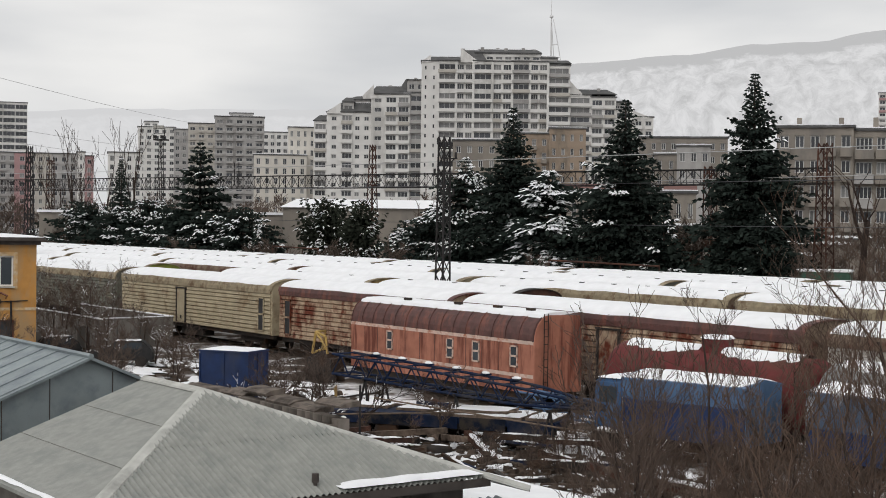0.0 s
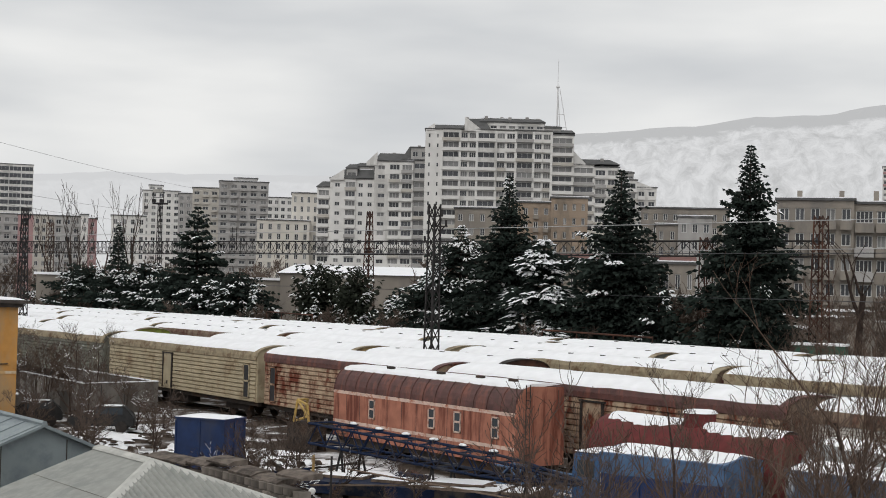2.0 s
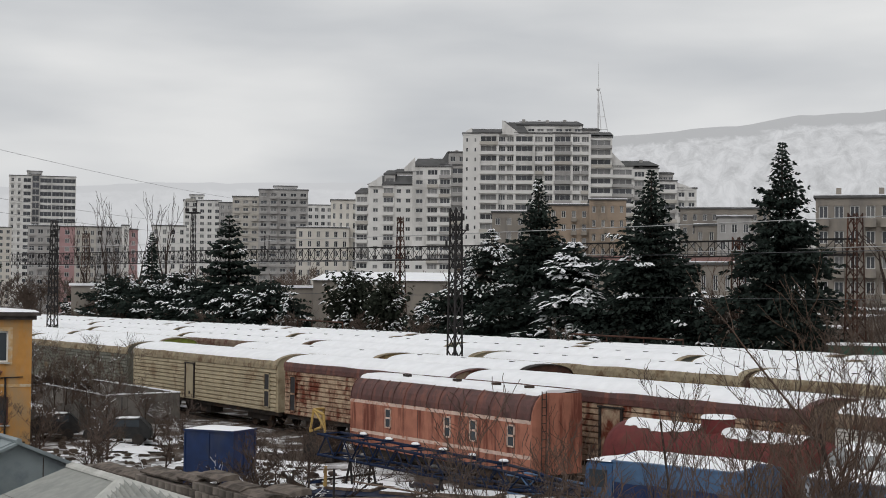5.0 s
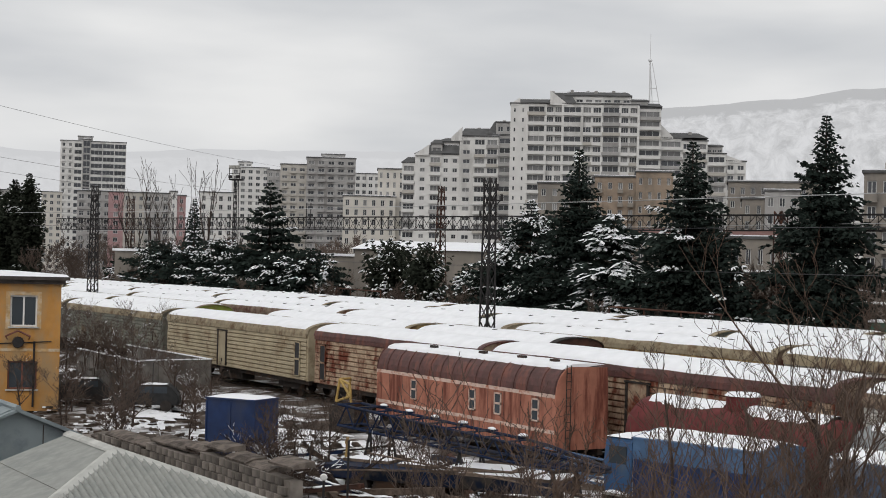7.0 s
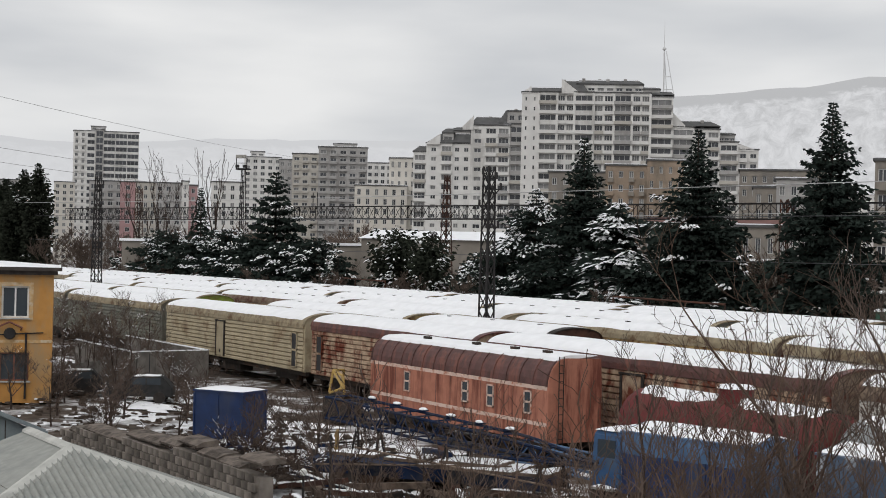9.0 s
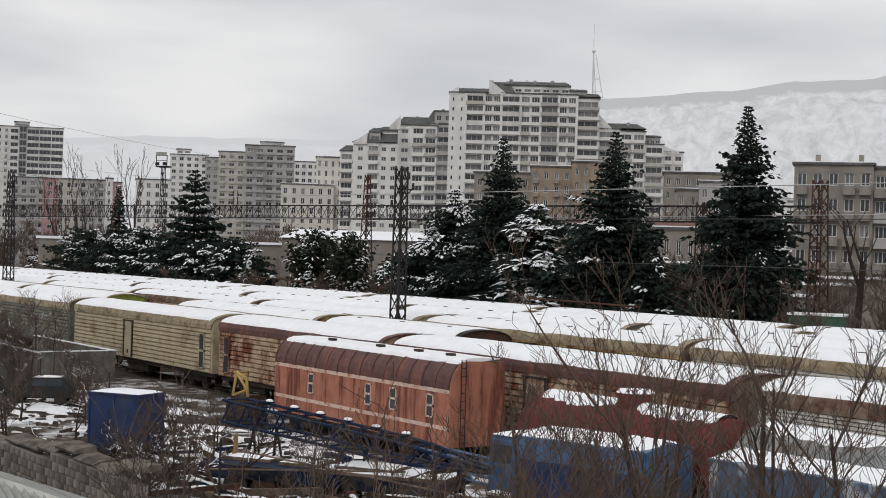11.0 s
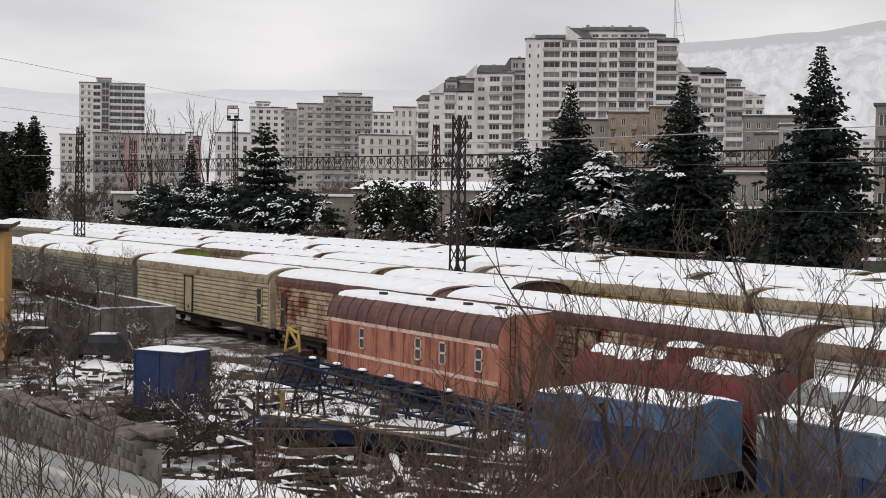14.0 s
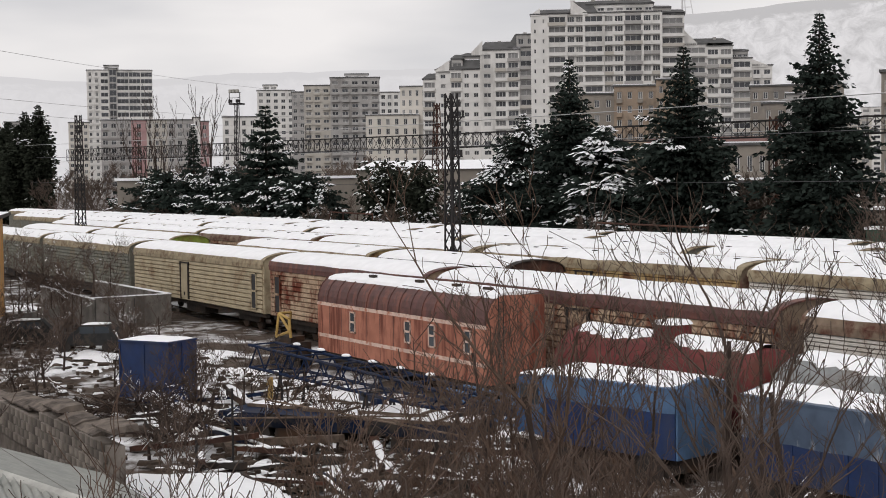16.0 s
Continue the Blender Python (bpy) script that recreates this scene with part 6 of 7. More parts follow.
def slate_house():
    """The low house in front: a hipped roof of grey sheets, corrugated on its end."""
    ax, ay, az, s, sl = 44.8, -26.45, 3.9, 4.2, 0.36
    x0, x1, ya, yb, ez = 42.0, ax + s, ay - s, ay + s, az - s * sl
    t = thing("slate_roof_house", pose(0, 0, 0), "low house with a hipped roof of grey corrugated sheets", "house")
    boxes("wall", CONCRETE, t, (x0 - 1.5, x1 - 0.35, ya + 0.35, yb - 0.35, -0.2, ez - 0.08))
    # corrugated end, in two courses
    for k, (r0, r1, lift) in enumerate(((0.0, 0.52, 0.012), (0.505, 1.0, 0.0))):
        vs, fs, n = [], [], 0
        y = ya
        cols = int(2 * s / 0.0134)
        for i in range(cols + 1):
            y = ya + 2 * s * i / cols
            xs0 = ax + abs(y - ay)
            lo, hi = ax + s * r0, ax + s * r1 + (0.08 if k else 0)
            a = max(xs0, lo)
            b = max(a, hi)
            wv = 0.06 * abs(math.sin(math.pi * y / 0.13)) - 0.03 + lift
            vs += [(a, y, az - (a - ax) * sl + wv), (b, y, az - (b - ax) * sl + wv)]
        for i in range(cols):
            fs.append((2 * i, 2 * i + 1, 2 * i + 3, 2 * i + 2))
        o = solid("corrugated_sheet", vs, fs, SLATE, t, "grey corrugated roof sheets", smooth=True)
    # plain slope on the walk's side, and the far slope
    far = 0.6
    for sg, yy, more in ((-1, ya, 0.0), (1, yb + far, far)):
        xe, ze = x1 + more, ez - 0.01 - more * sl
        vs = [(x0, ay, az - 0.01), (ax, ay, az - 0.01), (xe, yy, ze), (x0, yy, ze), (x0, ay, az - 0.08), (ax, ay, az - 0.08), (xe, yy, ze - 0.07), (x0, yy, ze - 0.07)]
        plate = solid("roof_slope", vs, [(0, 1, 2, 3), (7, 6, 5, 4), (0, 3, 7, 4), (3, 2, 6, 7), (2, 1, 5, 6), (1, 0, 4, 5)], SLATE, t)
        for f in (0.34, 0.67):
            bm = bmesh.new()
            y = ay + sg * s * f
            z = az - s * f * sl
            rod(bm, (x0, y, z), (ax + s * f, y, z), 0.004, 4)
            part("sheet_joint", bm, CONCRETE, plate)
    for name, p, q in (("ridge_cap", (x0, ay, az), (ax, ay, az)), ("hip_cap", (ax, ay, az), (x1, ya, ez)), ("hip_cap", (ax, ay, az), (x1 + far, yb + far, ez - far * sl))):
        p, q = Vector(p), Vector(q)
        d = (q - p).normalized()
        side = d.cross(Vector((0, 0, 1))).normalized()
        up = side.cross(d)
        vs = []
        for c in (p, q):
            for a, b in ((-0.145, -0.045), (-0.125, 0.0), (0, 0.05), (0.125, 0.0), (0.145, -0.045)):
                vs.append(c + side * a + up * b)
        solid(name, vs, [(i, i + 1, i + 6, i + 5) for i in range(4)] + [(4, 3, 2, 1, 0), (5, 6, 7, 8, 9)], RIDGE, t, "pale cement ridge")
    # eave board, gutter and lying snow
    boxes("fascia", FELT, t, (x1 + 0.02, x1 + 0.1, ya, yb, ez - 0.2, ez - 0.04))
    snow_slab(t, x1 - 0.28, x1 + 0.08, yb - 3.4, yb - 0.15, ez + 0.05, 0.10, 0.05, name="snow_ridge")
    snow_slab(t, 43.2, 47.5, -30.58, -30.42, 2.415, 0.04, 0.05, name="snow_ridge")
    bm = bmesh.new()
    rod(bm, (48.75, -26.05, 2.3), (48.75, -26.05, 2.56), 0.04, 8)
    pipe = part("flue_pipe", bm, FELT, t, "short black flue pipe")
    bm = bmesh.new()
    rod(bm, (48.75, -26.05, 2.55), (48.75, -26.05, 2.72), 0.07, 8)
    part("cowl", bm, FELT, pipe)


def lumps(parent, items, name):
    """Soft mounds of snow, each (x, y, z, half length, half width, height)."""
    bm = bmesh.new()
    for i, (x, y, z, a, b, h) in enumerate(items):
        m = Matrix.Translation((x, y, z)) @ Matrix.Diagonal((a, b, h, 1))
        r = bmesh.ops.create_icosphere(bm, subdivisions=2, radius=1.0, matrix=m)
        for v in r["verts"]:
            k = noise.noise(v.co * 2.1) * 0.18
            v.co += Vector((k * a, k * b, k * h))
    return part(name, bm, SNOW, parent, "lying white snow", smooth=True)


slate_house()


def lean_to_roof():
    """A lower corrugated roof beyond the eave, with snow in its grooves."""
    t = thing("corrugated_lean_to", pose(0, 0, 0), "low corrugated metal roof streaked with snow", "roof")
    vs, fs = [], []
    for i in range(201):
        y = -27.5 + 5.4 * i / 200
        z = 0.03 * math.sin(2 * math.pi * y / 0.2)
        vs += [(49.15, y, 1.98 + z), (53.2, y, 1.35 + z)]
    fs = [(2 * i, 2 * i + 1, 2 * i + 3, 2 * i + 2) for i in range(200)]
    solid("corrugated_sheet", vs, fs, ZINC, t, smooth=True)
    boxes("wall", CONCRETE, t, (49.2, 53.0, -27.4, -22.2, -0.1, 1.25))
    for i in range(13):
        y = -25.0 + 0.2 * i
        snow_slab(t, 49.5, 52.6 - (i % 3) * 0.4, y - 0.05, y + 0.06, 1.60, 0.02, 0.02, name="snow_streak").matrix_basis = Matrix.Translation((49.15, 0, 1.955)) @ Matrix.Rotation(math.atan(0.63 / 4.05), 4, "Y") @ Matrix.Translation((-49.15, 0, -1.60))


lean_to_roof()


def zinc_roof():
    """A raised gabled roof of zinc sheets behind the slate roof."""
    t = thing("zinc_roof_annex", pose(0, 0, 0), "gabled annex clad in grey zinc sheets", "building")
    px, py, pz = 40.0, -27.0, 4.22
    yr, zr, yl, zl = -25.8, 3.68, -30.4, 2.85
    back = 18.0
    # gable wall
    vs = [(px, py, pz - 0.05), (px, yr, zr - 0.05), (px, yr, 0), (px, yl, 0), (px, yl, zl - 0.05)]
    vs += [(x - 0.12, y, z) for x, y, z in vs]
    solid("gable_wall", vs, [(0, 1, 2, 3, 4), (9, 8, 7, 6, 5)] + [(i, (i + 1) % 5, (i + 1) % 5 + 5, i + 5) for i in range(5)], ZINC, t)
    for y, z in ((yr, zr), (yl, zl)):
        a, b = Vector((px + 0.18, py, pz)), Vector((px + 0.18, y + (0.25 if y == yr else -0.25), z - 0.08))
        vs = [a, b, (back, b.y, b.z), (back, a.y, a.z)]
        vs = [Vector(v) for v in vs]
        vs += [v - Vector((0, 0, 0.06)) for v in vs]
        sl = solid("roof_slope", vs, [(0, 1, 2, 3), (7, 6, 5, 4), (0, 4, 5, 1), (1, 5, 6, 2), (2, 6, 7, 3), (3, 7, 4, 0)], ZINC, t)
        bm = bmesh.new()
        for i in range(18):
            x = px - 0.9 * i
            rod(bm, (x, a.y, a.z + 0.01), (x, b.y, b.z + 0.01), 0.02, 4)
        part("standing_seam", bm, ZINC, sl)
    bm = bmesh.new()
    rod(bm, (px + 0.2, py, pz + 0.02), (back, py, pz + 0.02), 0.07, 6)
    part("ridge_cap", bm, ZINC, t)
    for y in (-29.0, -27.9, -26.4):
        bm = bmesh.new()
        rod(bm, (px + 0.01, y, 1.5), (px + 0.01, y, 3.35 if y < -28.5 else 3.85), 0.012, 4)
        part("sheet_joint", bm, FELT, t)
    boxes("wall", CONCRETE, t, (back, px - 0.2, yl + 0.1, yr - 0.1, 0, 2.5))


zinc_roof()


def blue_container():
    t = thing("blue_container", pose(20.69, -12.79, 0, 0, 0, 32), "dark blue metal container with snow on top", "container")
    L, W, Hh = 2.18, 1.55, 2.2
    body = boxes("body", BLUE_BOX, t, (-L, 0, 0, W, 0.1, Hh))
    for i in range(3):
        x = -L + L * i / 2
        boxes("rib", BLUE_BOX, body, (x - 0.03, x + 0.03, -0.03, 0.0, 0.12, Hh - 0.05))
    for y in (0.02, W / 2, W - 0.02):
        boxes("door_edge", BLUE_BOX, body, (-0.01, 0.035, y - 0.04, y + 0.04, 0.12, Hh - 0.04))
    boxes("roof_rim", BLUE_BOX, body, (-L - 0.04, 0.05, -0.05, W + 0.05, Hh, Hh + 0.07))
    snow_slab(t, -L + 0.02, -0.02, 0.02, W - 0.04, Hh + 0.07, 0.08)
    boxes("skid", UNDER, t, (-L, 0, 0.1, 0.3, -0.1, 0.1), (-L, 0, W - 0.3, W - 0.1, -0.1, 0.1))


blue_container()


def crane_jib():
    """A blue lattice jib laid down on trestles in front of the red wagon."""
    t = thing("crane_jib", pose(24.9, -11.0, 0, 0, 0, 7), "blue lattice crane jib lying on trestles, dotted with snow", "crane jib")
    L, n = 13.0, 13
    def sec(k):
        s = k / n
        tap = 1.0 if s < 0.74 else 1.0 - 0.8 * (s - 0.74) / 0.26
        low, high = 1.75 - 0.30 * s, 2.48 - 0.5 * s
        mid = (low + high) / 2
        return L * s, 0.5 * tap, mid + (low - mid) * tap, mid + (high - mid) * tap
    for sy in (-1, 1):
        for top in (0, 1):
            bm = bmesh.new()
            sweep(bm, [(a[0], sy * a[1], a[3] if top else a[2]) for a in (sec(k) for k in range(n + 1))], 0.05, 6)
            part("chord", bm, BLUE_STEEL, t)
        bm = bmesh.new()
        for k in range(n):
            a, b = sec(k), sec(k + 1)
            m = (a[0] + b[0]) / 2
            rod(bm, (a[0], sy * a[1], a[2]), (m, sy * (a[1] + b[1]) / 2, (a[3] + b[3]) / 2), 0.028, 5)
            rod(bm, (m, sy * (a[1] + b[1]) / 2, (a[3] + b[3]) / 2), (b[0], sy * b[1], b[2]), 0.028, 5)
        tagged(part("lacing", bm, BLUE_STEEL, t), kind="stuff")
    for k in range(n + 1):
        a = sec(k)
        for z in (a[2], a[3]):
            bm = bmesh.new()
            rod(bm, (a[0], -a[1], z), (a[0], a[1], z), 0.028, 5)
            part("cross_bar", bm, BLUE_STEEL, t)
    for i in range(6):
        x = 1.35 + 1.47 * i
        boxes("foot_plate", BLUE_STEEL, t, (x - 0.16, x + 0.16, 0.36, 0.62, 2.52 - 0.038 * x, 2.56 - 0.038 * x))
        lumps(t, [(x, 0.5, 2.58 - 0.038 * x, 0.19, 0.12, 0.06)], "snow_lump")
    for x in (1.9, 6.8, 11.2):
        z = 1.74 - 0.024 * x
        bm = bmesh.new()
        for sy in (-0.45, 0.45):
            rod(bm, (x, sy, z), (x - 0.42, sy * 1.3, -0.1), 0.045, 5)
            rod(bm, (x, sy, z), (x + 0.42, sy * 1.3, -0.1), 0.045, 5)
            rod(bm, (x - 0.25, sy * 1.15, 0.7), (x + 0.25, sy * 1.15, 0.7), 0.035, 5)
        rod(bm, (x, -0.6, z), (x, 0.6, z), 0.06, 5)
        part("trestle", bm, MAST_DARK, t)


def jib_section():
    """A shorter, paler lattice piece lying behind the jib."""
    t = thing("jib_section", pose(31.6, -7.6, 0, 0, 0, 4), "short faded blue lattice section lying by the wagon", "crane jib")
    for sy in (-0.4, 0.4):
        for z in (0.95, 1.55):
            bm = bmesh.new()
            rod(bm, (0, sy, z), (4.6, sy, z - 0.1), 0.045, 5)
            part("chord", bm, BLUE_LIGHT, t)
        bm = bmesh.new()
        for k in range(6):
            rod(bm, (4.6 * k / 6, sy, 0.95 + 0.6 * (k % 2) - 0.016 * k), (4.6 * (k + 1) / 6, sy, 0.95 + 0.6 * ((k + 1) % 2) - 0.016 * k), 0.028, 4)
        part("lacing", bm, BLUE_LIGHT, t)
    for x in (0.4, 4.1):
        boxes("support", DEBRIS, t, (x - 0.15, x + 0.15, -0.6, 0.6, -0.1, 0.9))


jib_section()


crane_jib()


def flat_trailer():
    t = thing("flat_trailer", pose(28.3, -13.9, 0.0, 0, 0, 34), "dark blue flat trailer loaded with snowy boards", "trailer")
    L, W = 8.4, 2.2
    boxes("deck", BLUE_STEEL, t, (0, L, 0, W, 0.72, 0.92))
    for i in range(5):
        boxes("side_panel", BLUE_DULL if i % 2 else BLUE_STEEL, t, (L * i / 5 + 0.04, L * (i + 1) / 5 - 0.04, -0.03, -0.004, 0.55, 0.95))
    boxes("chassis", UNDER, t, (0.1, L - 0.1, 0.3, 0.5, 0.45, 0.72), (0.1, L - 0.1, W - 0.5, W - 0.3, 0.45, 0.72))
    for x in (1.4, 2.4, 6.3):
        for y in (0.0, W - 0.25):
            bm = bmesh.new()
            bmesh.ops.create_cone(bm, cap_ends=True, segments=18, radius1=0.42, radius2=0.42, depth=0.26, matrix=Matrix.Translation((x, y + 0.13, 0.33)) @ Matrix.Rotation(radians(90), 4, "X"))
            part("wheel", bm, UNDER, t)
    boxes("axle", UNDER, t, *[(x - 0.08, x + 0.08, 0.2, W - 0.2, 0.25, 0.46) for x in (1.4, 2.4, 6.3)])
    for i, (x, y, w, d, z) in enumerate(((4.0, 0.1, 3.2, 1.95, 0.93), (4.6, 0.4, 2.0, 1.3, 1.06), (2.4, 0.9, 1.4, 1.1, 0.93), (0.3, 1.1, 1.7, 0.9, 0.93), (7.3, 0.2, 1.0, 1.8, 0.93))):
        b = boxes("board", DEBRIS, t, (x, x + w, y, y + d, z, z + 0.09))
        snow_slab(b, x + 0.03, x + w - 0.05, y + 0.03, y + d - 0.04, z + 0.09, 0.05)


def lamp_post():
    t = thing("yard_lamp", pose(35.0, -17.1, 0, 0, 0, -30), "round white lamp on a short iron post", "lamp")
    bm = bmesh.new()
    rod(bm, (0, 0, -0.1), (0, 0, 1.5), 0.035, 6)
    part("post", bm, MAST_DARK, t)
    bm = bmesh.new()
    bmesh.ops.create_cone(bm, cap_ends=True, segments=14, radius1=0.11, radius2=0.08, depth=0.1, matrix=Matrix.Translation((0.06, 0, 1.56)) @ Matrix.Rotation(radians(90), 4, "Y"))
    bmesh.ops.bevel(bm, geom=bm.edges[:], offset=0.015, segments=1, affect="EDGES")
    part("lamp_head", bm, WHITE_FRAME, t, "round white lamp")


lamp_post()


flat_trailer()


def blue_truck_body(x, y, rz, L, Hh, split, label, mats, W=2.2, bows=3):
    """A truck body: a dark lower wall of boards, a faded tarpaulin with sagging bays above it, and a pitched snowy roof."""
    t = thing("truck", pose(x, y, 0, 0, 0, rz), label, "truck", "blue trucks")
    floor = 0.72
    for i in range(bows):
        boxes("side_board", mats[1], t, (L * i / bows + 0.012, L * (i + 1) / bows - 0.012, -0.02, W + 0.02, floor, split))
        boxes("board_rib", mats[1], t, (L * (i + 0.5) / bows - 0.04, L * (i + 0.5) / bows + 0.04, -0.05, -0.022, floor + 0.05, split - 0.04))
    vs, fs, n, m = [], [], 36, 6
    for flip in (0, 1):
        k = len(vs)
        for i in range(n + 1):
            u = i / n
            sag = abs(math.sin(math.pi * u * bows))
            for j in range(m + 1):
                v = j / m
                out = 0.03 + 0.035 * sag * math.sin(math.pi * v) + 0.02 * noise.noise(Vector((x + u * L * 2.2, v * 3, flip)))
                vs.append((u * L, W + out if flip else -out, split + 0.004 + (Hh - split) * v - (0.03 * sag if j == 0 else 0)))
        for i in range(n):
            for j in range(m):
                fs.append((k + i * (m + 1) + j, k + (i + 1) * (m + 1) + j, k + (i + 1) * (m + 1) + j + 1, k + i * (m + 1) + j + 1))
    solid("tarpaulin", vs, fs, mats[0], t, "faded blue tarpaulin", smooth=True)
    bm = bmesh.new()
    prism(bm, [(-0.06, Hh - 0.05), (-0.06, Hh + 0.01), (W * 0.5, Hh + 0.2), (W + 0.06, Hh + 0.01), (W + 0.06, Hh - 0.05)], -0.05, L + 0.05)
    part("roof", bm, mats[0], t)
    snow_slab(t, 0.0, L - 0.05, 0.04, W - 0.02, Hh + 0.02, 0.08, 0.09, rise=0.17)
    boxes("end_panel", mats[0], t, (L + 0.002, L + 0.05, 0.0, W, split, Hh - 0.03))
    boxes("end_board", mats[0], t, (L + 0.002, L + 0.06, 0.0, W, floor, split - 0.005))
    boxes("front_panel", PALE, t, (-0.05, -0.002, 0.05, W - 0.05, floor, Hh - 0.1))
    boxes("chassis", UNDER, t, (0, L, 0.3, W - 0.3, 0.35, floor))
    for xw in (0.7, L - 0.8):
        for yw in (0.1, W - 0.15):
            bm = bmesh.new()
            bmesh.ops.create_cone(bm, cap_ends=True, segments=18, radius1=0.45, radius2=0.45, depth=0.26, matrix=Matrix.Translation((xw, yw, 0.38)) @ Matrix.Rotation(radians(90), 4, "X"))
            part("wheel", bm, UNDER, t)


def truck_cab():
    t = thing("truck_cab", pose(35.95, -8.15, 0, 0, 0, 14), "dark blue truck cab with snow on its roof", "truck cab")
    box_, W = bmesh.new(), 2.1
    prism(box_, [(0.0, 0.75), (0.0, 1.7), (0.06, 2.36), (0.2, 2.45), (W - 0.2, 2.45), (W - 0.06, 2.36), (W, 1.7), (W, 0.75)], 0.0, 1.05)
    bmesh.ops.bevel(box_, geom=box_.edges[:], offset=0.04, segments=2, affect="EDGES")
    part("body", box_, BLUE_CAB, t)
    boxes("side_window", GLASS, t, (0.2, 0.85, -0.012, 0.02, 1.68, 2.2))
    boxes("windscreen", FRAME_GREY, t, (-0.03, 0.002, 0.2, W - 0.2, 1.6, 2.25), label="dull grey windscreen")
    boxes("step", FRAME_GREY, t, (0.15, 1.0, -0.25, -0.01, 0.75, 0.82))
    snow_slab(t, 0.18, 1.0, -0.24, -0.02, 0.82, 0.07, 0.03, name="snow_ridge")
    snow_slab(t, 0.02, 1.02, 0.1, W - 0.1, 2.45, 0.08, 0.06)
    for yw in (0.15, W - 0.15):
        bm = bmesh.new()
        bmesh.ops.create_cone(bm, cap_ends=True, segments=18, radius1=0.45, radius2=0.45, depth=0.26, matrix=Matrix.Translation((0.5, yw, 0.38)) @ Matrix.Rotation(radians(90), 4, "X"))
        part("wheel", bm, UNDER, t)


truck_cab()
blue_truck_body(37.05, -7.9, 14, 4.4, 2.52, 1.9, "pale blue tarpaulin truck body with a snowy roof", (BLUE_LIGHT, BLUE_BOX))
blue_truck_body(43.4, -6.5, 5, 6.4, 2.62, 1.62, "faded blue truck body scuffed white, under snow", (BLUE_SCUFFED, BLUE_BOX), W=1.9, bows=4)


def concrete_yard():
    """Roofless concrete store and panel fence by the wagons."""
    t = thing("concrete_store", pose(0, 0, 0), "roofless grey concrete store with snow on its walls", "shed")
    segs = (((-9.4, -6.4), (-9.8, -2.0), 1.62), ((-9.8, -2.0), (-24.0, -2.0), 1.62), ((-9.4, -6.4), (-22.0, -6.0), 1.55))
    for (ax, ay), (bx, by), h in segs:
        d = math.hypot(bx - ax, by - ay)
        w = boxes("wall", CONCRETE, t, (0, d, -0.1, 0.1, -0.2, h))
        w.matrix_basis = pose(ax, ay, 0, 0, 0, math.degrees(math.atan2(by - ay, bx - ax)))
        for k in range(int(d / 1.5)):
            xj = 1.5 * (k + 0.5)
            boxes("panel_joint", DARK, w, (xj - 0.025, xj + 0.025, -0.104, 0.104, -0.1, h - 0.12))
        for k in range(int(d / 3)):
            xj = 3.0 * (k + 0.4)
            boxes("pilaster", CONCRETE, w, (xj - 0.12, xj + 0.12, -0.17, -0.1, -0.1, h - 0.03), (xj - 0.12, xj + 0.12, 0.1, 0.17, -0.1, h - 0.03))
        c = boxes("coping", SNOW, w, (-0.02, d + 0.02, -0.12, 0.12, h + 0.002, h + 0.05))
    f = thing("panel_fence", pose(-9.3, -6.6, 0, 0, 0, -50), "grey concrete panel fence with dark stains", "fence")
    for i in range(5):
        boxes("panel", CONCRETE, f, (1.6 * i + 0.05, 1.6 * i + 1.55, -0.06, 0.06, -0.1, 1.35))
        boxes("post", CONCRETE, f, (1.6 * i - 0.09, 1.6 * i + 0.05, -0.1, 0.1, -0.1, 1.5))


concrete_yard()


def parked_car(x, y, rz, mat, label):
    t = thing("car", pose(x, y, 0.0, 0, 0, rz) @ Matrix.Scale(0.85, 4), label, "car", "parked cars")
    prof = [(-1.9, 0.35), (-1.95, 0.75), (-1.6, 0.98), (-0.7, 1.02), (-0.35, 1.5), (1.3, 1.52), (1.75, 0.98), (1.9, 0.9), (1.92, 0.35)]
    bm = bmesh.new()
    a = [bm.verts.new((px, -0.78, pz)) for px, pz in prof]
    b = [bm.verts.new((px, 0.78, pz)) for px, pz in prof]
    for i in range(len(prof)):
        j = (i + 1) % len(prof)
        bm.faces.new((a[i], a[j], b[j], b[i]))
    bm.faces.new(a[::-1])
    bm.faces.new(b)
    bmesh.ops.bevel(bm, geom=bm.edges[:], offset=0.06, segments=2, affect="EDGES")
    part("body", bm, mat, t)
    for s in (-1, 1):
        boxes("side_window", GLASS, t, (-0.35, 0.4, s * 0.785 - 0.005, s * 0.785 + 0.005, 1.04, 1.42), )
        boxes("side_window", GLASS, t, (0.48, 1.25, s * 0.785 - 0.005, s * 0.785 + 0.005, 1.04, 1.42))
        for px in (-1.2, 1.2):
            bm = bmesh.new()
            bmesh.ops.create_cone(bm, cap_ends=True, segments=18, radius1=0.34, radius2=0.34, depth=0.2, matrix=Matrix.Translation((px, s * 0.74, 0.3)) @ Matrix.Rotation(radians(90), 4, "X"))
            part("wheel", bm, UNDER, t)
    snow_slab(t, -0.3, 1.25, -0.66, 0.66, 1.5, 0.06)
    boxes("bumper", UNDER, t, (-2.0, -1.9, -0.75, 0.75, 0.4, 0.55))


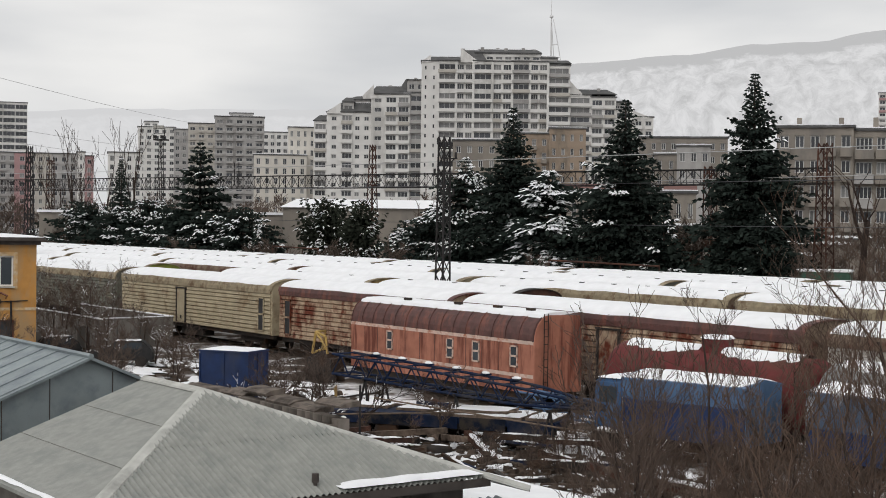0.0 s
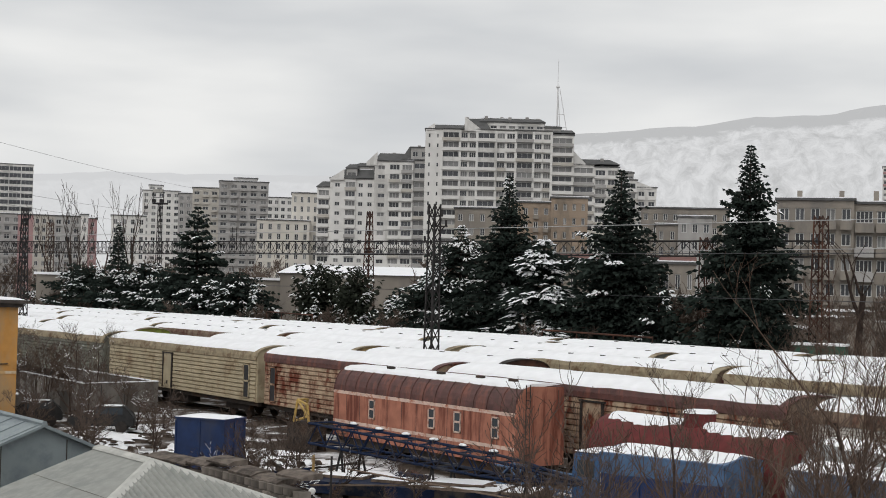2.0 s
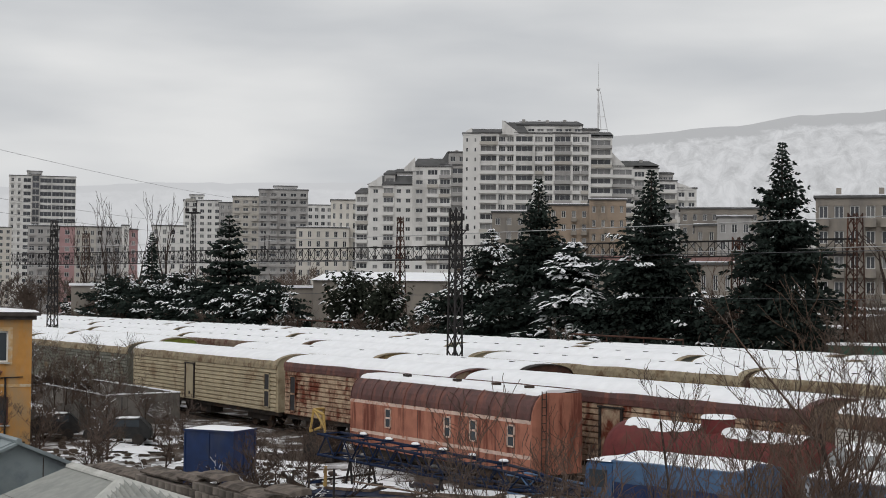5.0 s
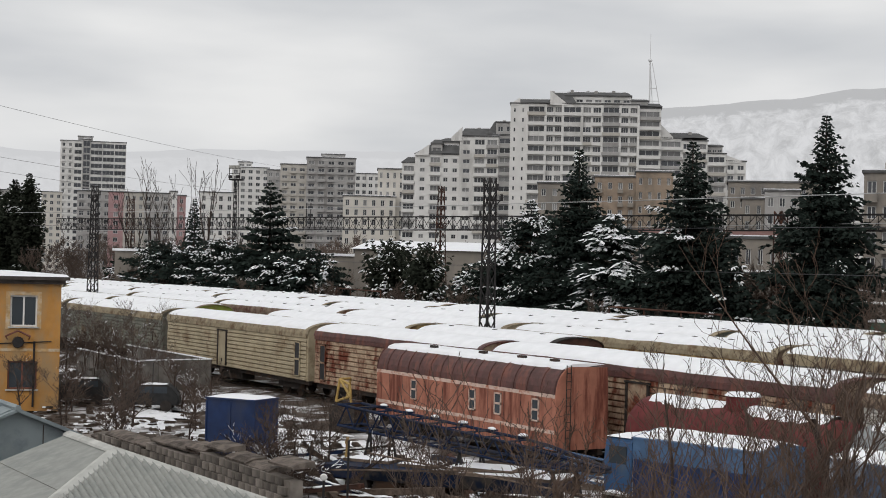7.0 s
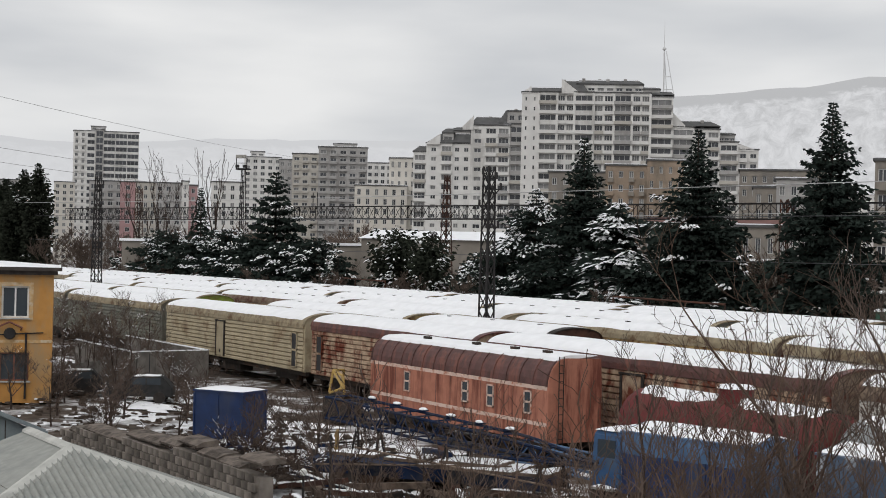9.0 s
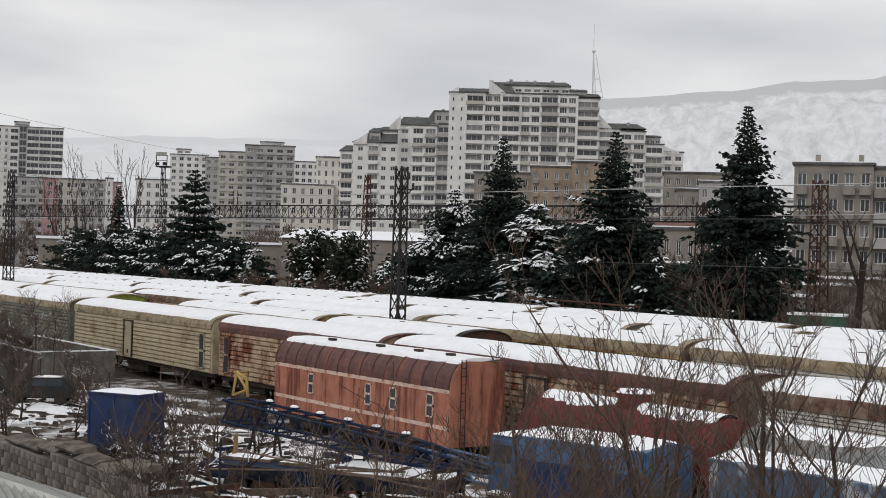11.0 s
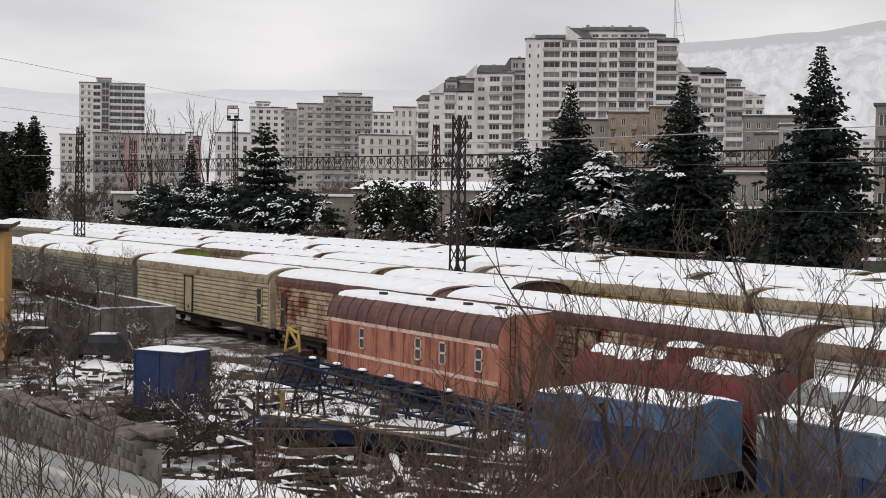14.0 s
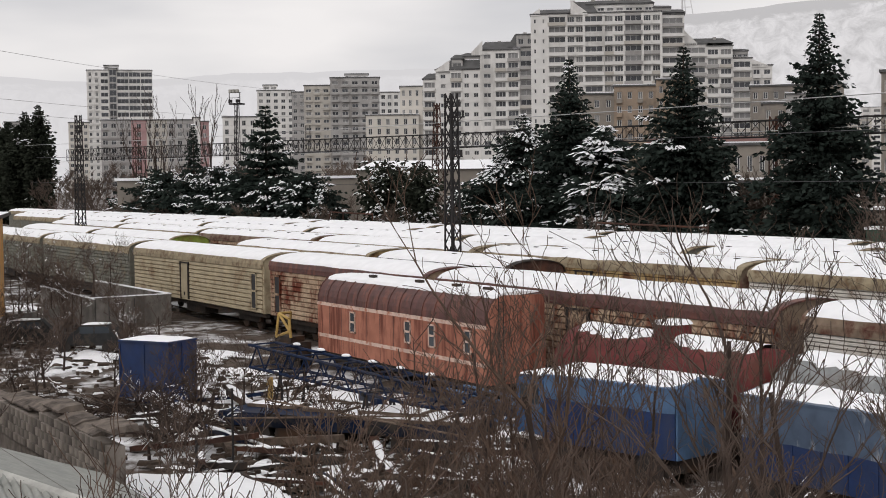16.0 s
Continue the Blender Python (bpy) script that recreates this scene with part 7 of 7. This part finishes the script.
CAR_DARK = material("dull_dark_car_paint", (0.03, 0.03, 0.03), 0.75, vary=0.2, stain=(0.09, 0.07, 0.05), stain_amount=0.4)
parked_car(1.6, -10.0, 62, CAR_DARK, "old dark off-road car with snow on its roof")
parked_car(-2.6, -12.2, 70, CAR_DARK, "old dark car under snow beside the yellow building")
CAR_WHITE = material("white_car_paint", (0.55, 0.55, 0.55), 0.35, vary=0.08)
parked_car(-58, 33, 20, CAR_WHITE, "white car parked beyond the wagons")


def low_snowy_roof():
    t = thing("lean_to_shed", pose(0, 0, 0), "low lean-to shed under a thick sheet of snow", "shed")
    boxes("wall", CONCRETE, t, (38.5, 50.5, -21.4, -17.6, -0.1, 1.0))
    vs, fs, nx, ny = [], [], 40, 14
    for i in range(nx + 1):
        for j in range(ny + 1):
            x, y = 38.0 + 13.0 * i / nx, -21.8 + 4.6 * j / ny
            e = 0.35 * noise.noise(Vector((x * 0.7, j * 0.4, 5)))
            if j in (0, ny):
                y += e
            x2 = x + (0.4 * noise.noise(Vector((y, 2, 2))) if i in (0, nx) else 0)
            edge = min(1.0, 3.0 * min(i, nx - i, j, ny - j) / 6)
            vs.append((x2, y, 1.02 + 0.35 * (1 - j / ny) + 0.13 * edge + 0.05 * noise.noise(Vector((x * 0.6, y * 0.6, 1)))))
    w = ny + 1
    for i in range(nx):
        for j in range(ny):
            fs.append((i * w + j, (i + 1) * w + j, (i + 1) * w + j + 1, i * w + j + 1))
    solid("snow_cover", vs, fs, SNOW, t, "thick white snow", smooth=True)


low_snowy_roof()


def scrap_yard():
    """Timber, pipes and scrap lying about, with snow on them."""
    rng = random.Random(21)
    for i in range(96):
        x, y = rng.uniform(20, 44), rng.uniform(-16.5, -7.0)
        if 35.5 < x and y > -10.5:
            continue
        L = rng.uniform(1.2, 4.8)
        t = thing("scrap_beam", pose(x, y, rng.uniform(0.08, 0.5), 0, rng.uniform(-9, 9), rng.uniform(-30, 60)), "weathered beam lying in the yard under snow", "beam", "scrap in the yard")
        w, h = (rng.uniform(0.05, 0.16), rng.uniform(0.04, 0.12)) if i % 3 else (0.045, 0.04)
        boxes("beam", rng.choice((DEBRIS, UNDER, MAST_RUST, BLUE_STEEL)), t, (-L / 2, L / 2, -w, w, -h, h))
        if rng.random() < 0.7:
            k = rng.uniform(0.5, 0.95)
            lumps(t, [(L * k * (j - 1) / 3.2, 0, h, L * k / 5.2, w * 1.1, 0.045) for j in range(3)], "snow_cover")
    for i in range(10):
        x, y = rng.uniform(23, 34), rng.uniform(-14, -8.5)
        t = thing("old_tyre", pose(x, y, 0.14, rng.uniform(-12, 12), rng.uniform(-12, 12), 0), "old black tyre lying in the yard", "tyre", "old tyres")
        bm = bmesh.new()
        n, m = 20, 8
        rings = []
        for a in range(n):
            ca, sa = math.cos(6.283 * a / n), math.sin(6.283 * a / n)
            rings.append([bm.verts.new(((0.42 + 0.13 * math.cos(6.283 * b / m)) * ca, (0.42 + 0.13 * math.cos(6.283 * b / m)) * sa, 0.13 * math.sin(6.283 * b / m))) for b in range(m)])
        for a in range(n):
            for b in range(m):
                bm.faces.new((rings[a][b], rings[(a + 1) % n][b], rings[(a + 1) % n][(b + 1) % m], rings[a][(b + 1) % m]))
        part("tyre", bm, UNDER, t, smooth=True)
        lumps(t, [(0.1, 0.1, 0.1, 0.36, 0.3, 0.07)], "snow_cover")
    t = thing("yellow_machine_frame", pose(12.6, -5.2, 0.1, 0, 0, 20), "faded yellow steel machine frame", "machine")
    bm = bmesh.new()
    for a, b in (((0, 0, 1.2), (0.2, 0, 2.2)), ((0.9, 0, 1.2), (0.8, 0, 2.0)), ((0, 0.7, 1.2), (0.2, 0.7, 2.2)), ((0.2, 0, 2.2), (0.8, 0, 2.0)), ((0.2, 0.7, 2.2), (0.2, 0, 2.2)), ((0, 0, 1.2), (0.9, 0, 1.5)), ((0.2, 0, 2.2), (0.9, 0, 1.4))):
        rod(bm, a, b, 0.06, 6)
    part("frame", bm, YELLOW_STEEL, t)
    boxes("engine_block", UNDER, t, (-0.3, 1.2, -0.1, 0.9, 0.25, 1.0), (-0.1, 0.9, 0.0, 0.8, 1.0, 1.24), (-0.4, 1.3, 0.0, 0.15, -0.1, 0.25), (-0.4, 1.3, 0.65, 0.8, -0.1, 0.25))
    t = thing("yellow_grating", pose(21.4, -9.2, 0.0, 0, 0, -30), "faded yellow grating leaning in the yard", "grating")
    for i in range(6):
        boxes("bar", YELLOW_STEEL, t, (0.16 * i, 0.16 * i + 0.06, -0.05, 0.05, -0.05, 0.85))
    boxes("rail", YELLOW_STEEL, t, (0, 0.9, -0.08, -0.055, 0.68, 0.76), (0, 0.9, -0.08, -0.055, 0.2, 0.3))
    bm = bmesh.new()
    rod(bm, (33.2, -15.4, 0), (33.2, -15.4, 2.3), 0.035, 6)
    p = part("iron_post", bm, MAST_DARK)
    tagged(p, "thin grey iron post in the scrap yard", "post")
    t = thing("loose_poles", pose(30, -15.6, 0), "pair of long grey poles across the trailer", "pole")
    for a, b in (((1.2, 2.0, 1.6), (7.8, 5.6, 1.0)), ((0.2, 1.2, 1.0), (5.0, 5.2, 1.35))):
        bm = bmesh.new()
        rod(bm, a, b, 0.03, 6)
        part("pole", bm, DEBRIS, t)
    t = thing("green_container", pose(0.2, 42.0, 0, 0, 0, 35), "green metal container with a snowy roof", "container")
    boxes("body", material("green_paint", (0.03, 0.085, 0.055), 0.6, vary=0.2), t, (0, 3.6, 0, 2.4, 0, 4.3))
    boxes("snow_cover", SNOW, t, (-0.1, 3.7, -0.1, 2.5, 4.302, 4.45))


scrap_yard()


def brush_pile():
    """Cut branches heaped beside the blue container."""
    rng = random.Random(90)
    for i in range(16):
        bare_tree("cut_branch", 500 + i, pose(24.0 + rng.uniform(-2.5, 6.0), -15.2 + rng.uniform(-1.4, 2.0), 0.35, rng.uniform(55, 85), 0, rng.uniform(0, 360)), "cut branch lying in the yard, dusted with snow", "cut branches", BARK, snowy=0.26, height=rng.uniform(2.2, 3.6), trunk_r=0.06, spread=0.5, levels=3, kids=(3, 5), min_r=0.009, first=0.2)


brush_pile()


def drift(x, y, a, b, turn, seed, thick=0.09):
    """A thin patch of lying snow with a fingered, melting outline."""
    n, m = 72, 7
    vs, fs = [(x, y, thick)], []
    c, s_ = math.cos(turn), math.sin(turn)
    for i in range(n):
        w = 2 * math.pi * i / n
        e = Vector((math.cos(w) * 1.3 + seed, math.sin(w) * 1.3, 0.5))
        r = 0.72 + 0.55 * noise.noise(e) + 0.42 * noise.noise(e * 3.1) + 0.22 * noise.noise(e * 8.0)
        r = max(0.16, r)
        for j in range(1, m + 1):
            f = j / m
            u, v = a * r * f * math.cos(w), b * r * f * math.sin(w)
            px, py = x + u * c - v * s_, y + u * s_ + v * c
            h = thick * (1 - f ** 3) - 0.03 * (j == m) + 0.04 * noise.noise(Vector((px * 1.3, py * 1.3, seed)))
            vs.append((px, py, h))
    for i in range(n):
        p, q = 1 + i * m, 1 + (i + 1) % n * m
        fs.append((0, p, q))
        for j in range(m - 1):
            fs.append((p + j, p + j + 1, q + j + 1, q + j))
    o = solid("snow_patch", vs, fs, SNOW, None, smooth=True)
    tagged(o, "ragged patch of white snow on the ground", "snow", "snow patches")


def snow_banks():
    """Larger patches of snow lying on the ground between the yard and the wagons."""
    rng = random.Random(5)
    for i in range(46):
        x, y = rng.uniform(0, 36), rng.uniform(-12.5, -4.6)
        if 13 < x < 33 and y > -5.4:
            y -= 2
        drift(x, y, rng.uniform(1.4, 3.6), rng.uniform(0.6, 1.5), rng.uniform(-0.3, 0.6), i * 3.7)
    for i in range(30):
        drift(rng.uniform(34, 58), rng.uniform(-18.5, -9), rng.uniform(0.8, 2.0), rng.uniform(0.3, 0.9), rng.uniform(-0.3, 0.9), 300 + i * 3.7)
    for i in range(16):
        drift(rng.uniform(-30, 2), rng.uniform(-13, -5), rng.uniform(1.2, 3.0), rng.uniform(0.6, 1.4), rng.uniform(-0.3, 0.6), 500 + i * 3.7)


snow_banks()


def rubble():
    """Broken brick, boards and clods strewn over the ground, some with snow on them."""
    rng = random.Random(31)
    for name, mat, count, label in (("rubble", DEBRIS, 1500, "brown rubble and broken boards strewn on the ground"), ("snowy_rubble", SNOW, 620, "clods of snow among the rubble")):
        vs, fs = [], []
        for i in range(count):
            x, y = (rng.uniform(31, 50), rng.uniform(-17, -9.5)) if i % 3 else (rng.uniform(-8, 31), rng.uniform(-18, -7))
            a, b, h = rng.uniform(0.05, 0.28), rng.uniform(0.04, 0.14), rng.uniform(0.03, 0.13)
            if mat is SNOW:
                a, b, h = a * 0.8, b * 1.1, h * 0.6
            r = rng.uniform(0, 3.14)
            c, s_ = math.cos(r), math.sin(r)
            z = rng.uniform(-0.06, 0.16)
            k = len(vs)
            for dz, f in ((0, 1.0), (h, 0.8)):
                for dx, dy in ((-a, -b), (a, -b), (a, b), (-a, b)):
                    vs.append((x + (dx * c - dy * s_) * f, y + (dx * s_ + dy * c) * f, z + dz + rng.uniform(-0.02, 0.02)))
            fs += [(k + 4, k + 5, k + 6, k + 7), (k, k + 1, k + 5, k + 4), (k + 1, k + 2, k + 6, k + 5), (k + 2, k + 3, k + 7, k + 6), (k + 3, k, k + 4, k + 7)]
        ob = solid(name, vs, fs, mat)
        tagged(ob, label, "rubble", kind="stuff")


rubble()


def block_wall():
    """The long wall of rough cinder blocks behind the slate roof, stepped down along its length; last, as it has many pieces."""
    t = thing("block_wall", pose(19.2, -21.5, 0.76), "long stepped wall of rough grey cinder blocks capped with brown mortar", "wall", kind="structure")
    boxes("core", BLOCK, t, (8.1, 9.6, 0.06, 0.38, -0.9, 1.28), (9.6, 13.6, 0.06, 0.38, -0.9, 1.48), (13.6, 17.6, 0.06, 0.38, -0.9, 1.68), (17.6, 22.7, 0.06, 0.38, -0.9, 1.86))
    me = None
    bm = bmesh.new()
    box(bm, 0.006, 0.394, 0, 0.3, 0.005, 0.195)
    bmesh.ops.bevel(bm, geom=bm.edges[:], offset=0.012, segments=1, affect="EDGES")
    me = bpy.data.meshes.new("block")
    bm.to_mesh(me)
    bm.free()
    me.materials.append(BLOCK)
    rng = random.Random(8)
    def courses(x):
        if x < 8.1:
            return 0
        return 2 if x < 9.6 else 3 if x < 13.6 else 4 if x < 17.6 else 5
    for k in range(5):
        for i in range(56):
            x = 0.4 * i + (0.2 if k % 2 else 0)
            if k >= courses(x) or (k == courses(x) - 1 and rng.random() < 0.12):
                continue
            o = new("block", me)
            o.parent = t
            o.location = (x, rng.uniform(-0.025, 0.015), 0.92 + 0.2 * k)
            o.rotation_euler = (rng.uniform(-0.03, 0.03), rng.uniform(-0.02, 0.02), rng.uniform(-0.05, 0.05))
    for i in range(7, 18):
        bm = bmesh.new()
        z = 0.92 + 0.2 * courses(1.27 * i + 0.3)
        prism(bm, [(0.05, z), (0.04, z + 0.05), (0.24, z + 0.13), (0.6, z + 0.16), (0.62, z + 0.02)], 1.27 * i, 1.27 * i + 1.268)
        cap = part("earth_cap", bm, WALL_CAP, t)
        cap.rotation_euler = (0, rng.uniform(-0.012, 0.012), 0)


block_wall()
